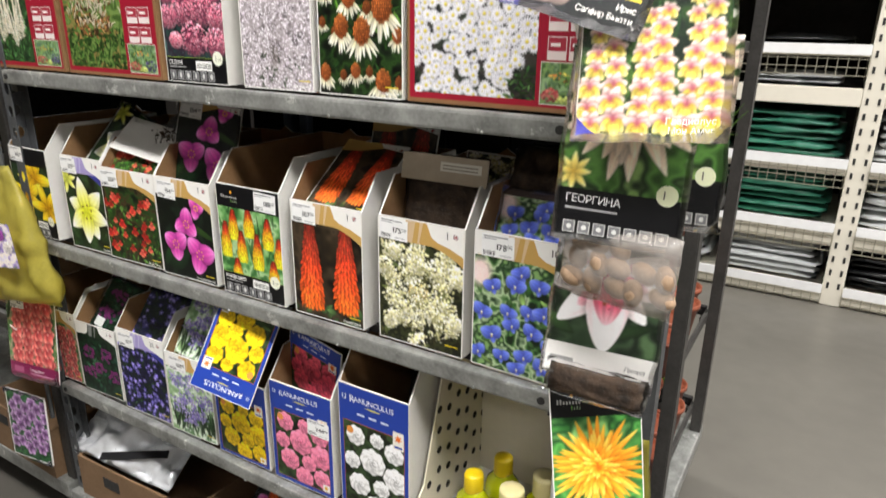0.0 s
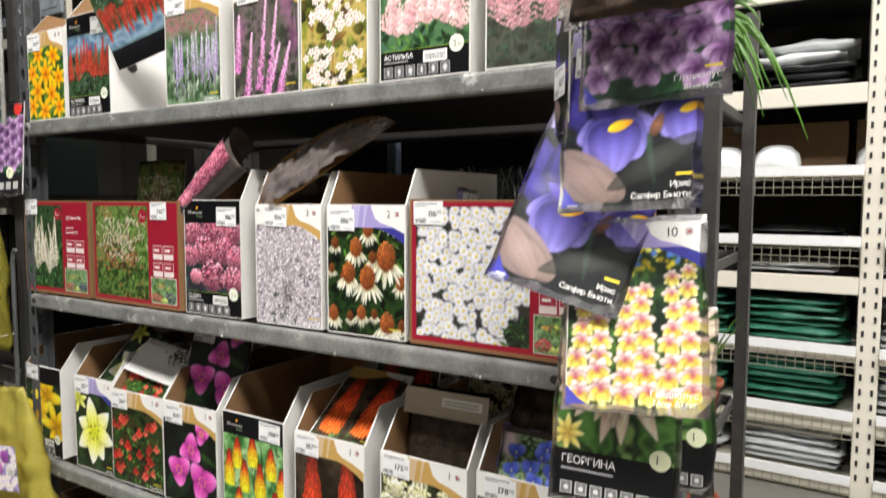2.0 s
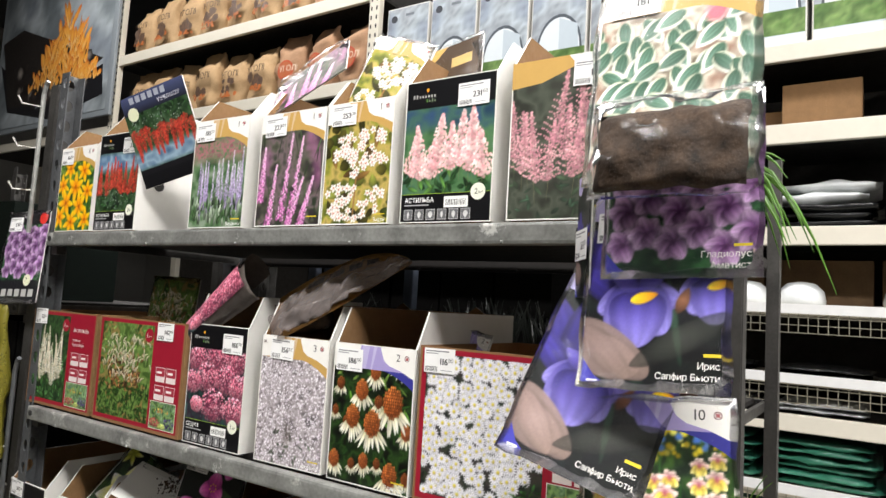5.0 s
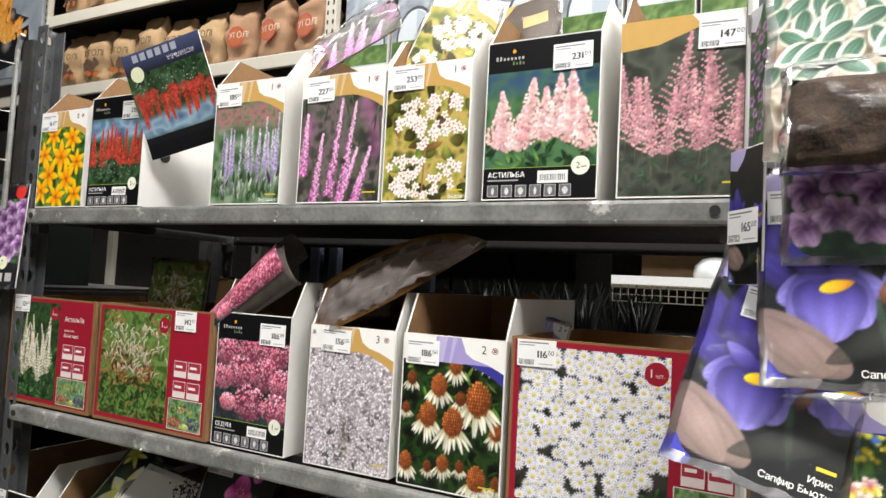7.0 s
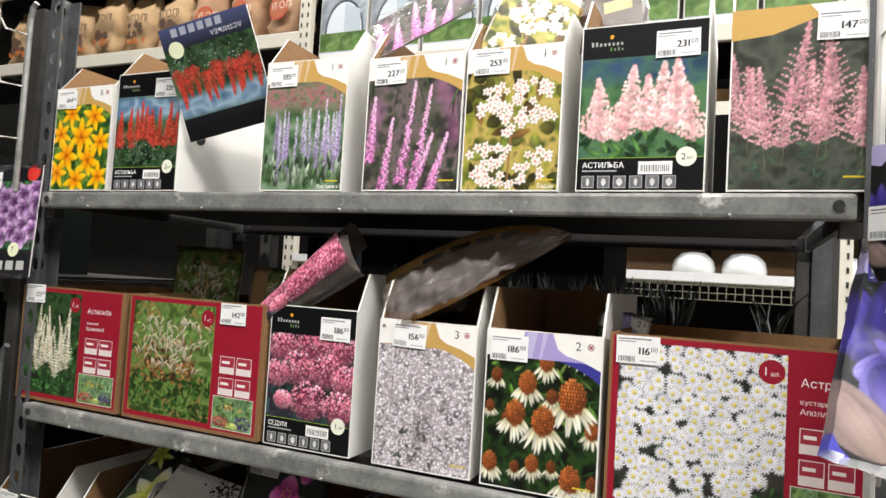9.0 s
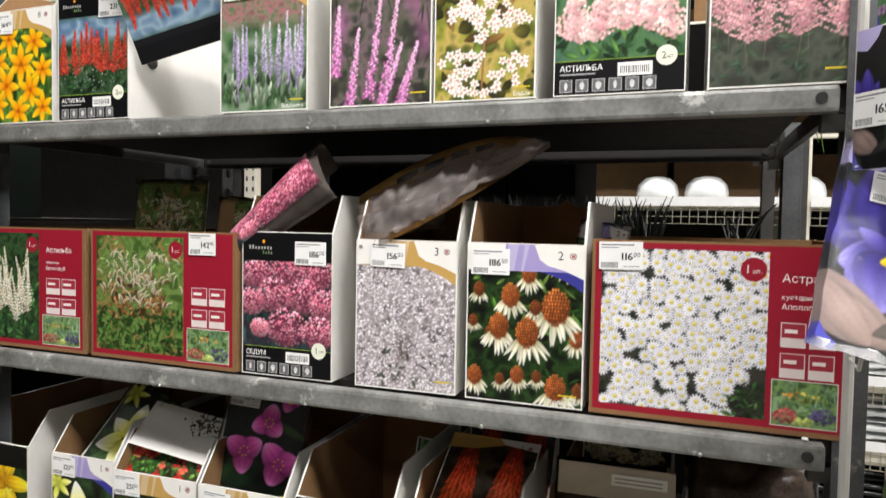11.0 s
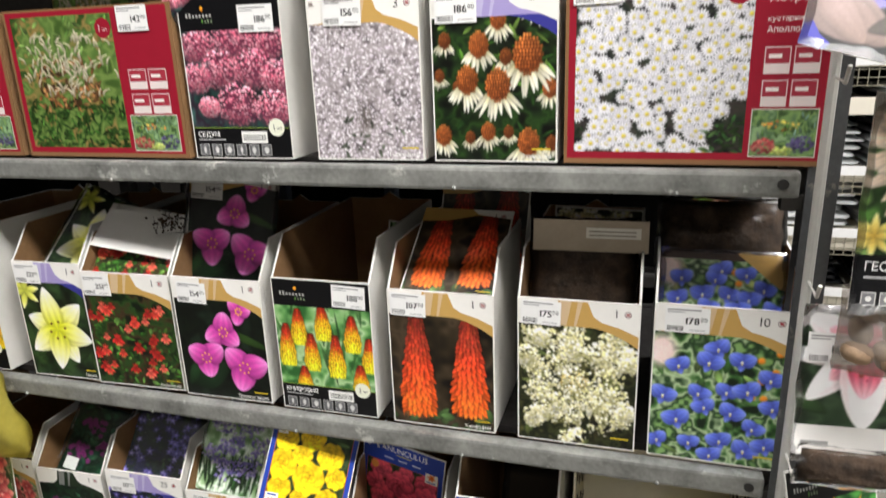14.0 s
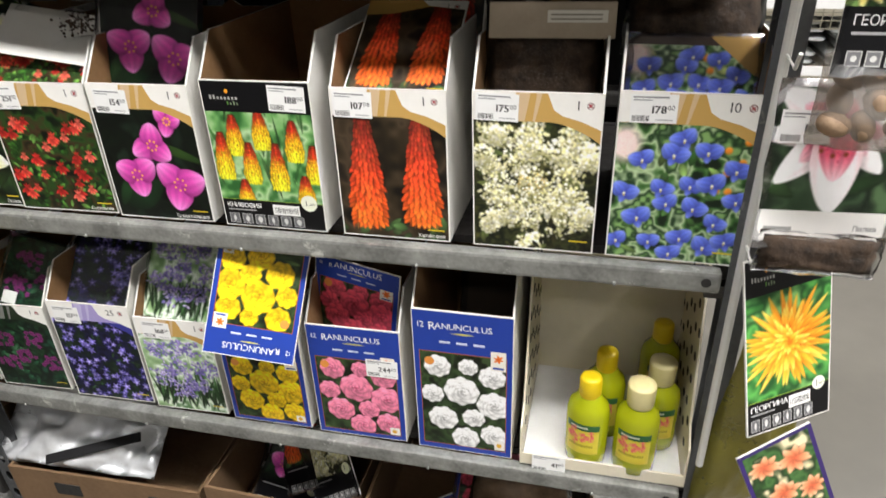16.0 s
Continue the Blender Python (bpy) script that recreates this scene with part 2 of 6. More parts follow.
# ---- printed pictures ----
class Pic:
    """A flat print: coloured shapes laid over one another, x to the right and z up from its lower left corner."""

    def __init__(self, w, h, seed=0):
        self.w, self.h, self.v, self.f, self.c, self.k = w, h, [], [], [], 0
        self.r = random.Random(seed)
        self.seed = seed
        self.clip = (0, 0, w, h)
        self.cell = 0.0016

    def lay(self):
        self.k += 1
        return -0.0004 - 2.5e-6 * self.k

    def add(self, pts, faces, cols):
        y, n = self.lay(), len(self.v)
        x0, z0, x1, z1 = self.clip
        self.v += [(min(max(a, x0), x1), y, min(max(b, z0), z1)) for a, b in pts]
        self.f += [tuple(i + n for i in f) for f in faces]
        self.c += cols

    def rect(self, x0, z0, x1, z1, c, c2=None):
        c = lin(c) if isinstance(c, str) else c
        c2 = c if c2 is None else (lin(c2) if isinstance(c2, str) else c2)
        self.add([(x0, z0), (x1, z0), (x1, z1), (x0, z1)], [(0, 1, 2, 3)], [c, c, c2, c2])

    def poly(self, pts, c):
        c = lin(c) if isinstance(c, str) else c
        self.add(pts, [tuple(range(len(pts)))], [c] * len(pts))

    def fan(self, cx, cz, rim, c0, c1):
        n = len(rim)
        self.add([(cx, cz)] + rim, [(0, 1 + i, 1 + (i + 1) % n) for i in range(n)], [c0] + [c1] * n)

    def dot(self, cx, cz, r, c0, c1=None, n=7, wob=0.15, sq=1.0):
        c1 = c1 or c0
        self.fan(cx, cz, [(cx + r * (1 + wob * self.r.uniform(-1, 1)) * math.cos(a), cz + sq * r * (1 + wob * self.r.uniform(-1, 1)) * math.sin(a)) for a in (i * 2 * math.pi / n for i in range(n))], c0, c1)

    def star(self, cx, cz, r, n, c0, c1, inner=0.5, turn=None, sq=1.0):
        t = self.r.uniform(0, 6.28) if turn is None else turn
        rim = []
        for i in range(2 * n):
            q = r * (1.0 if i % 2 == 0 else inner) * self.r.uniform(0.9, 1.06)
            a = t + i * math.pi / n
            for d in ((-0.16, 0.16) if i % 2 == 0 else (0,)):
                rim.append((cx + q * math.cos(a + d * 6 / n), cz + sq * q * math.sin(a + d * 6 / n)))
        self.fan(cx, cz, rim, c0, c1)

    def petal(self, cx, cz, ang, ln, wd, c0, c1, cm=None):
        """From its foot c0 to its tip c1, with cm across the middle."""
        ca, sa = math.cos(ang), math.sin(ang)
        P = [(0, 0), (0.25, 0.36), (0.55, 0.5), (0.82, 0.34), (1, 0), (0.82, -0.34), (0.55, -0.5), (0.25, -0.36), (0.5, 0)]
        pts = [(cx + ca * ln * a - sa * wd * b, cz + sa * ln * a + ca * wd * b) for a, b in P]
        mid = cm or mixc(c0, c1, 0.5)
        e = mixc(mid, c1, 0.6)
        self.add(pts, [(8, i, (i + 1) % 8) for i in range(8)], [c0, e, e, e, c1, e, e, e, mid])

    def photo(self, cols, x0=0, z0=0, x1=None, z1=None, size=0.016, cell=0.004, grain=0.2, deep=0.75):
        """A blurred ground of the given colours."""
        x1, z1 = self.w if x1 is None else x1, self.h if z1 is None else z1
        nx, nz = max(2, round((x1 - x0) / cell)), max(2, round((z1 - z0) / cell))
        cols = [lin(c) if isinstance(c, str) else c for c in cols]
        pts, cc = [], []
        for j in range(nz + 1):
            for i in range(nx + 1):
                a, b = x0 + (x1 - x0) * i / nx, z0 + (z1 - z0) * j / nz
                f = 0.5 + 1.35 * noise.noise(Vector((a / size, b / size, self.seed * 3.7))) + 0.3 * noise.noise(Vector((a / size * 2.7, b / size * 2.7, self.seed + 9)))
                f = min(max(f, 0), 0.999) * (len(cols) - 1)
                c = mixc(cols[int(f)], cols[int(f) + 1], f - int(f))
                g = deep + grain * self.r.uniform(-1, 1)
                pts.append((a, b))
                cc.append(tuple(v * g for v in c))
        self.add(pts, [(j * (nx + 1) + i, j * (nx + 1) + i + 1, (j + 1) * (nx + 1) + i + 1, (j + 1) * (nx + 1) + i) for j in range(nz) for i in range(nx)], cc)

    def text(self, s, x, z, size, c, right=False):
        c = lin(c) if isinstance(c, str) else c
        run, bars = [], []
        q = 0.0
        for ch in s:
            if ch in "фФ":
                ch = "о" if ch == "ф" else "О"
                g = GLYPH[ch][2]
                bars.append(q + g / 2)
            if ch == "1":
                run.append((ch, q + .08))
                q += GLYPH[ch][2] + 0.22
            elif ch in GLYPH:
                run.append((ch, q))
                q += GLYPH[ch][2] + 0.09
            else:
                q += 0.3
        if right:
            x -= q * size
        for o in bars:
            self.rect(x + (o - .045) * size, z - .16 * size, x + (o + .045) * size, z + .72 * size, c)
        for ch, o in run:
            vs, fs, _ = GLYPH[ch]
            if vs:
                self.add([(x + (a + o) * size, z + b * size) for a, b in vs], fs, [c] * len(vs))
        return q * size

    def mesh(self, name, bend=None, mat=None):
        n = len(self.v)
        v = self.v
        if bend:
            v = [(a, y + bend(a, b), b) for a, y, b in v]
        me = bpy.data.meshes.new(name)
        me.from_pydata(v, [], self.f)
        ca = me.color_attributes.new("ink", "FLOAT_COLOR", "POINT")
        flat = np.ones((n, 4), np.float32)
        flat[:, :3] = np.array(self.c, np.float32)
        ca.data.foreach_set("color", flat.ravel())
        me.materials.append(mat or PRINT)
        return me


def ring(p, cx, cz, r, c):
    p.dot(cx, cz, r, lin(c), n=16, wob=0)


# what grows on the prints
def tint(c):
    """A colour written as hex, as three values from 0 to 1."""
    return np.array([int(c[i:i + 2], 16) / 255 for i in (0, 2, 4)]) if isinstance(c, str) else np.asarray(c, float)


class Photo:
    """A soft, continuous picture on part of a print, painted on a fine sheet of coloured points."""

    def __init__(self, p, x0, z0, x1, z1, cell):
        self.p, self.x0, self.z0, self.w, self.h = p, x0, z0, x1 - x0, z1 - z0
        self.nx, self.nz = max(4, round(self.w / cell)), max(4, round(self.h / cell))
        self.q = self.w / self.nx / 2
        self.W, self.H = 2 * self.nx + 2, 2 * self.nz + 2
        self.a = np.zeros((self.H, self.W, 3))
        self.r = p.r
        self.rs = np.random.RandomState(p.seed * 7 + 3)
        self.gx = (np.arange(self.W) - .5) * self.q
        self.gz = (np.arange(self.H) - .5) * self.h / self.nz / 2

    def cloud(self, size):
        """Smooth random values from 0 to 1, with lumps of the given size."""
        n, m = int(self.w / size) + 3, int(self.h / size) + 3
        g = self.rs.rand(m, n)
        u, v = np.clip(self.gx / size, 0, n - 1.001), np.clip(self.gz / size, 0, m - 1.001)
        i, j = u.astype(int), v.astype(int)
        u, v = u - i, (v - j)[:, None]
        u, v = u * u * (3 - 2 * u), v * v * (3 - 2 * v)
        i, j = i[None, :], j[:, None]
        return (g[j, i] * (1 - u) + g[j, i + 1] * u) * (1 - v) + (g[j + 1, i] * (1 - u) + g[j + 1, i + 1] * u) * v

    def ground(self, cols, size=.02, rough=.35, low=0.0, high=1.0):
        f = np.clip(((1 - rough) * self.cloud(size) + rough * self.cloud(size / 2.6) - .5) * 1.7 + .5, 0, 1) * (len(cols) - 1)
        cs = np.array([tint(c) for c in cols])
        new_a = np.stack([np.interp(f, range(len(cols)), cs[:, k]) for k in range(3)], 2)
        z = (self.gz / self.h)[:, None, None]
        m = np.clip((z - low) / .12 + .5, 0, 1) * np.clip((high - z) / .12 + .5, 0, 1) if low or high < 1 else 1
        self.a = self.a * (1 - m) + new_a * m

    def window(self, cx, cz, r):
        i0, i1 = max(0, int((cx - r) / self.q)), min(self.W, int((cx + r) / self.q) + 3)
        j0, j1 = max(0, int((cz - r) / self.q)), min(self.H, int((cz + r) / self.q) + 3)
        if i0 >= i1 or j0 >= j1:
            return None
        return slice(j0, j1), slice(i0, i1), self.gx[None, i0:i1] - cx, self.gz[j0:j1, None] - cz

    def lay(self, js, iss, m, c):
        s = self.a[js, iss]
        self.a[js, iss] = s + (c - s) * m[:, :, None]

    def blob(self, cx, cz, r, c, alpha=1.0, soft=.5, sq=1.0, lit=.0):
        k = self.window(cx, cz, r * max(1, sq))
        if k:
            d = np.sqrt(k[2] ** 2 + (k[3] / sq) ** 2) / r
            c = tint(c)
            if lit:
                c = c * (1 + lit * (k[3] / sq - .4 * k[2]) / r)[:, :, None]
            self.lay(k[0], k[1], np.clip((1 - d) / soft, 0, 1) * alpha, c)

    def petal(self, cx, cz, ang, ln, wd, c0, cm, c1, fat=.8, round_tip=.7, edge=.18, vein=0.0, alpha=1.0, shade=.16):
        """From foot c0 over cm to tip c1; fat: where it is widest; a soft shade falls round it."""
        k = self.window(cx + math.cos(ang) * ln / 2, cz + math.sin(ang) * ln / 2, ln * .56 + wd * .5)
        if not k:
            return
        x, z = k[2] + math.cos(ang) * ln / 2, k[3] + math.sin(ang) * ln / 2
        u = (x * math.cos(ang) + z * math.sin(ang)) / ln
        v = z * math.cos(ang) - x * math.sin(ang)
        uc = np.clip(u, .0001, .9999)
        hw = wd / 2 * np.sin(math.pi * uc ** fat) ** round_tip
        inside = np.clip((hw - abs(v)) / self.q / 1.3, 0, 1) * (u > 0) * (u < 1)
        if shade:
            self.lay(k[0], k[1], np.clip((hw * 1.25 + .0008 - abs(v)) / (wd * .3), 0, 1) * shade * (u > 0) * (u < 1.02), np.zeros(3))
        s = np.clip(v / (hw + 1e-6), -1, 1)
        cs = np.array([tint(c0), tint(cm), tint(c1)])
        c = np.stack([np.interp(uc, (0, .5, 1), cs[:, i]) for i in range(3)], 2)
        g = 1 - edge * s * s + .1 * s * math.cos(ang) + (vein * np.sin(s * 11 + 2 * math.sin(ln * 900)) if vein else 0)
        self.lay(k[0], k[1], inside * alpha, np.clip(c * g[:, :, None], 0, 1))

    def line(self, x0, z0, x1, z1, wd, c, alpha=1.0):
        self.petal(x0, z0, math.atan2(z1 - z0, x1 - x0), math.hypot(x1 - x0, z1 - z0), wd, c, c, c, 1, .25, 0, 0, alpha, 0)

    def leaves(self, n, cols, ln, wd, x0=0.0, z0=0.0, x1=1.0, z1=1.0, up=False):
        U = self.r.uniform
        for _ in range(n):
            c = tint(self.r.choice(cols)) * U(.6, 1.25)
            self.petal(self.w * U(x0, x1), self.h * U(z0, z1), U(1.1, 2.0) if up else U(0, 6.28), ln * U(.6, 1.3), wd * U(.7, 1.3), c * .55, c * .85, c * 1.1, .9, .8, .3)

    def specks(self, n, cx, cz, rx, rz, r, cols, lit=.25, alpha=.95):
        """A dense head of tiny flowers, lighter above than below."""
        U = self.r.uniform
        for _ in range(n):
            a, q = U(0, 6.283), math.sqrt(self.r.random())
            s = math.sin(a) * q
            self.blob(cx + rx * q * math.cos(a), cz + rz * s, r * U(.6, 1.3), tint(self.r.choice(cols)) * (1 + lit * (s - .2)) * U(.82, 1.1), alpha, .6)

    def flower(self, x, z, r, n, c0, cm, c1, wd=.5, turn=None, **k):
        t = self.r.uniform(0, 6.283) if turn is None else turn
        for i in sorted(range(n), key=lambda q: q % 2):
            self.petal(x, z, t + i * 6.283 / n + self.r.uniform(-.1, .1), r * self.r.uniform(.88, 1.08), r * wd, c0, cm, c1, **k)

    def onto(self):
        a = (self.a[0::2, 0::2] + self.a[1::2, 0::2] + self.a[0::2, 1::2] + self.a[1::2, 1::2]) / 4
        a = np.clip(a * 1.1 * (1 + .05 * (self.rs.rand(*a.shape[:2], 1) - .5)), 0, 1)
        a = np.where(a <= .04045, a / 12.92, ((a + .055) / 1.055) ** 2.4).reshape(-1, 3)
        nx, nz = self.nx, self.nz
        pts = [(self.x0 + self.w * i / nx, self.z0 + self.h * j / nz) for j in range(nz + 1) for i in range(nx + 1)]
        self.p.add(pts, [(j * (nx + 1) + i, j * (nx + 1) + i + 1, (j + 1) * (nx + 1) + i + 1, (j + 1) * (nx + 1) + i) for j in range(nz) for i in range(nx)], [tuple(c) for c in a.tolist()])


def plume(g, x, z, h, w, cols, lean=0.0, step=.0022, r=.0015, spread=.55, gap=1):
    """A feathery cone: side branches of tiny florets on a stem."""
    U = g.r.uniform
    g.line(x, z - h * .35, x + lean * h, z + h, .0016, "6a6a48")
    n = int(h / step)
    for j in range(n):
        t = j / n
        half = w * (1 - t) ** .8 * U(.7, 1.1) * (1 if j % gap == 0 else .45)
        for s in (-1, 1):
            m = max(2, int(half / r * .75))
            base = tint(g.r.choice(cols)) * U(.85, 1.1)
            for k in range(m):
                q = (k + U(0, .7)) / m
                g.blob(x + s * half * q + lean * t * h, z + t * h + half * q * spread + U(-.4, .4) * r, r * (1.15 - .4 * q), base * (.8 + .3 * q), .95, .55)


def spike(g, x, z, h, w, c0, c1, lean=0.0, r=.0016, n=70, dots=None):
    a, b = tint(c0), tint(c1)
    for i in range(n):
        t = i / n
        s = g.r.uniform(-1, 1)
        g.blob(x + s * w * (1 - .82 * t) + lean * t * h, z + t * h, r * (1.2 - .5 * t), (a + (b - a) * t) * (1.08 - .35 * s * s) * g.r.uniform(.75, 1.15), .9, .6)
        if dots and i % 2:
            g.blob(x + s * w * (1 - .82 * t) + lean * t * h, z + t * h, r * .5, dots, .9, .5)


def torch(g, x, z, h, w, foot, mid, tip, rows=20, tilt=.5):
    """A kniphofia head: drooping florets in a tapering cone, the upper ones over the lower."""
    cs = np.array([tint(foot), tint(foot) * .5 + tint(mid) * .5, tint(mid), tint(tip), tint(tip) * .7])
    U = g.r.uniform
    for j in range(rows):
        t = j / rows
        half = w * (.75 + .25 * t / .2 if t < .2 else 1 - ((t - .2) / .8) ** 1.3 * .86)
        for s in sorted(((i + U(.2, .8)) / 7 * 2 - 1 for i in range(7)), key=lambda q: -abs(q)):
            c = np.array([np.interp(min(1, max(0, t + U(-.07, .07))), (0, .25, .5, .75, 1), cs[:, k]) for k in range(3)]) * U(.82, 1.12) * (1.08 - .3 * s * s)
            g.petal(x + s * half * .62, z + t * h + h * .13, -1.571 + s * tilt, h * (.17 - .09 * t), w * (.36 - .1 * t), c * .55, c, c * 1.15, 1.2, .7, .25, 0, 1, .3)


def cone_flower(g, x, z, r, glow=1.0):
    """Drooping cream petals under a spiny orange dome."""
    U = g.r.uniform
    for i in range(11):
        f = (i + .5) / 11 * 2 - 1
        k = U(.82, 1.02)
        g.petal(x + f * r * .62, z - r * .25, -1.571 + f * .85 + U(-.1, .1), r * U(1.9, 2.6) * (1 - .2 * abs(f)), r * .42, tint("a8a468") * k, tint("f2ecd0") * k, tint("fbf8ea") * k, .75, .6, .22, .06)
    g.blob(x, z + r * .15, r * .98, tint("4c2410"), 1, .12, 1.2)
    for j in range(11):
        v = j / 5 - 1
        m = max(2, int(10 * math.sqrt(max(0, 1 - v * v * .9))))
        for i in range(m):
            u = ((i + .5 + .5 * (j % 2)) / m * 2 - 1) * math.sqrt(max(0, 1 - v * v * .92)) * .96
            c = tint("743a1a") * (1 - (v + 1) / 2) + tint("c8743a") * (v + 1) / 2
            g.blob(x + u * r, z + r * (.15 + 1.18 * v), r * .1, c * glow * U(.8, 1.25) * (1 - .25 * u), 1, .5, 1.5)


def bloom(g, x, z, r, light, dark):
    """A full round head of many wrapped petals."""
    light, dark = tint(light), tint(dark)
    g.blob(x + r * .08, z - r * .1, r * 1.12, "0a0c08", .55, .3, .92)
    g.blob(x, z, r, dark * .55 + light * .45, 1, .08, .94)
    for q, n, wd in ((1.0, 8, .95), (.8, 7, .85), (.6, 6, .7), (.4, 5, .5), (.22, 4, .3)):
        s = g.r.uniform(0, 6)
        for i in range(n):
            a = s + i * 6.283 / n
            k = (1 + .1 * math.sin(a)) * g.r.uniform(.92, 1.04)
            g.petal(x, z, a, r * q, r * wd, dark * .8, light * .93 * k, light * k, .6, .4, .1, 0, 1, .2)


def daisy(g, x, z, r, k=1.0):
    w = g.window(x, z, r * 1.1)
    if not w:
        return
    d, th = np.sqrt(w[2] ** 2 + w[3] ** 2) / r, np.arctan2(w[3], w[2])
    rim = .84 + .16 * np.cos(13 * th + g.r.uniform(0, 6))
    g.lay(w[0], w[1], np.clip((rim + .12 - d) / .25, 0, 1) * .5, tint("3c4044"))
    sh = (.8 + .2 * np.clip(d * 1.6, 0, 1)) * (1 - .14 * (rim < .84)) * k
    g.lay(w[0], w[1], np.clip((rim - d) / .16, 0, 1), np.clip(tint("f4f2f8") * sh[:, :, None], 0, 1))
    g.blob(x, z, r * .3, "d0c050", 1, .4, 1, .2)


# picture bodies: each fills x0..x1, z0..z1 of the print
def art(p, kind, x0, z0, x1, z1):
    w, h, U = x1 - x0, z1 - z0, p.r.uniform
    if kind == "coals":
        A = dict(x0=x0, z0=z0, x1=x1, z1=z1)
        X, Z = (lambda f: x0 + w * f), (lambda f: z0 + h * f)
        p.photo(("7c848c", "a4acb0", "687074"), size=.5, cell=.08, deep=1.2, **A)
        p.poly([(X(.0), Z(.5)), (X(.12), Z(.12)), (X(.55), Z(-.05)), (X(.97), Z(.1)), (X(.95), Z(.3)), (X(.4), Z(.1))], "1c1c20")
        p.poly([(X(.0), Z(.66)), (X(.2), Z(.72)), (X(.95), Z(.34)), (X(.5), Z(.1)), (X(.12), Z(.16))], "2a2624")
        for _ in range(70):
            p.dot(X(U(.2, .86)), Z(U(.14, .45)), w * U(.02, .04), lin(p.r.choice(("3c3634", "6c625c", "a09890", "24201e"))), lin("1c1816"))
        for _ in range(260):
            d = max(-.3, min(.3, p.r.gauss(0, .13)))
            p.petal(X(.62 + d), Z(.2 + .45 * p.r.random() * (1 - 3 * abs(d))), 1.57 + U(-.8, .8), h * U(.05, .24) * (1.1 - 2.5 * abs(d)), w * U(.01, .035), lin("ffd890"), lin(p.r.choice(("e87820", "f09838", "d85c14", "a84010"))), lin("fcb850"))
        return
    g = Photo(p, x0, z0, x1, z1, p.cell)
    if kind == "crocosmia":
        g.ground(("1c3a18", "3c6428", "7c9438", "20401c"), .018)
        g.leaves(26, ("3c6a24", "5a8430", "234a18"), .06, .006, up=True)
        for a, b, q in ((.3, .9, .2), (.72, .85, .22), (.12, .66, .2), (.5, .62, .26), (.85, .55, .2), (.25, .4, .25), (.65, .34, .24), (.1, .2, .2), (.45, .12, .22), (.85, .15, .2)):
            g.flower(w * a, h * b, w * q, 6, "d87808", "f8b010", "ffd428", .46, fat=.8)
            g.blob(w * a, h * b, w * q * .16, "a84808", .8)
    elif kind == "astilbe_red":
        g.ground(("1a2c1c", "2c4428", "48604a"), .02)
        g.ground(("54708c", "8ca4b4", "3c5878"), .03, low=.68)
        g.leaves(50, ("2c5028", "3c6438", "1c3420"), .016, .006, z1=.4)
        g.specks(70, w * .5, h * .2, w * .5, h * .16, .0012, ("e4e8e4", "c0ccc8"))
        for k in range(13):
            plume(g, w * (.06 + .88 * k / 12 + U(-.03, .03)), h * U(.24, .42), h * U(.4, .56), w * .075, ("c83c2c", "dc5040", "a82c24", "c04434"), U(-.15, .15), .0024, .0020)
    elif kind == "veronica":
        g.ground(("2c4a2c", "54704c", "7c8c78"), .02)
        g.ground(("84505a", "6c7c5c", "a4606c", "54704c"), .008, low=.74)
        for k in range(24):
            spike(g, w * U(.03, .97), h * U(.08, .3), h * U(.4, .6), w * .03, "9484ac", "dcd0e4" if k % 3 else "b4a0c8", U(-.06, .06), .0023, 70)
        g.leaves(80, ("5c7c50", "a8b8a0", "3c5c34", "84987c"), .022, .006, z1=.26, up=True)
    elif kind == "liatris":
        g.ground(("302c2c", "4c5040", "6c5c60", "2c3428"), .02)
        for a, b in ((.9, .75), (.95, .5), (.8, .9), (.1, .7), (.08, .5)):
            g.blob(w * a, h * b, w * .12, "b0609c", .55, 1, 2)
        g.leaves(24, ("3c5c34", "506c44"), .05, .003, up=True)
        for x, z, hh, lean in ((.05, .25, .6, .05), (.2, -.05, .7, .12), (.4, .05, .92, .12), (.52, -.05, .98, .16), (.5, -.1, .6, .35), (.7, -.05, .55, .3)):
            spike(g, w * x, h * z, h * hh, w * .062, "c064a8", "e4a8d0", lean, .0028, 190, "fae8f2")
    elif kind == "physocarpus":
        g.ground(("545c20", "8c8c38", "b49c58", "3c4818"), .022)
        g.leaves(34, ("a0a848", "6a7a30", "7c5c30", "504c20"), .03, .016)
        g.line(w * .48, 0, w * .52, h * .8, .004, "8c6840")
        for a, b, qx, qz, n in ((.55, .82, .36, .13, 34), (.3, .68, .2, .08, 14), (.75, .62, .2, .07, 14), (.5, .55, .12, .1, 10), (.3, .3, .24, .09, 16), (.8, .3, .12, .08, 8), (.45, .14, .4, .1, 26)):
            for _ in range(n):
                t, s = U(0, 6.28), math.sqrt(U(0, 1))
                x, z = w * (a + qx * s * math.cos(t)), h * (b + qz * s * math.sin(t))
                g.flower(x, z, w * U(.045, .062), 5, "e8c8b8", "f8ece4", "fffaf4", .8, fat=.6, edge=.15)
                g.blob(x, z, w * .014, "a8604c", .9)
    elif kind == "astilbe_pink":
        g.ground(("2c4c30", "4c7048", "3c5c50"), .024)
        g.ground(("2c4468", "3c5c54", "20384c"), .03, low=.75)
        g.leaves(60, ("3a6434", "54803c", "284a28"), .02, .007, z1=.42)
        for k in range(9):
            plume(g, w * (.12 + .1 * k + U(-.03, .03)), h * U(.16, .36), h * U(.46, .64), w * .15, ("f6bcbc", "fad4d0", "eea8ac", "f8c8c4"), U(-.12, .12), .0026, .0032, .45)
    elif kind == "astilbe_rose":
        g.ground(("24261f", "30362c", "40463a", "1c1f18"), .022)
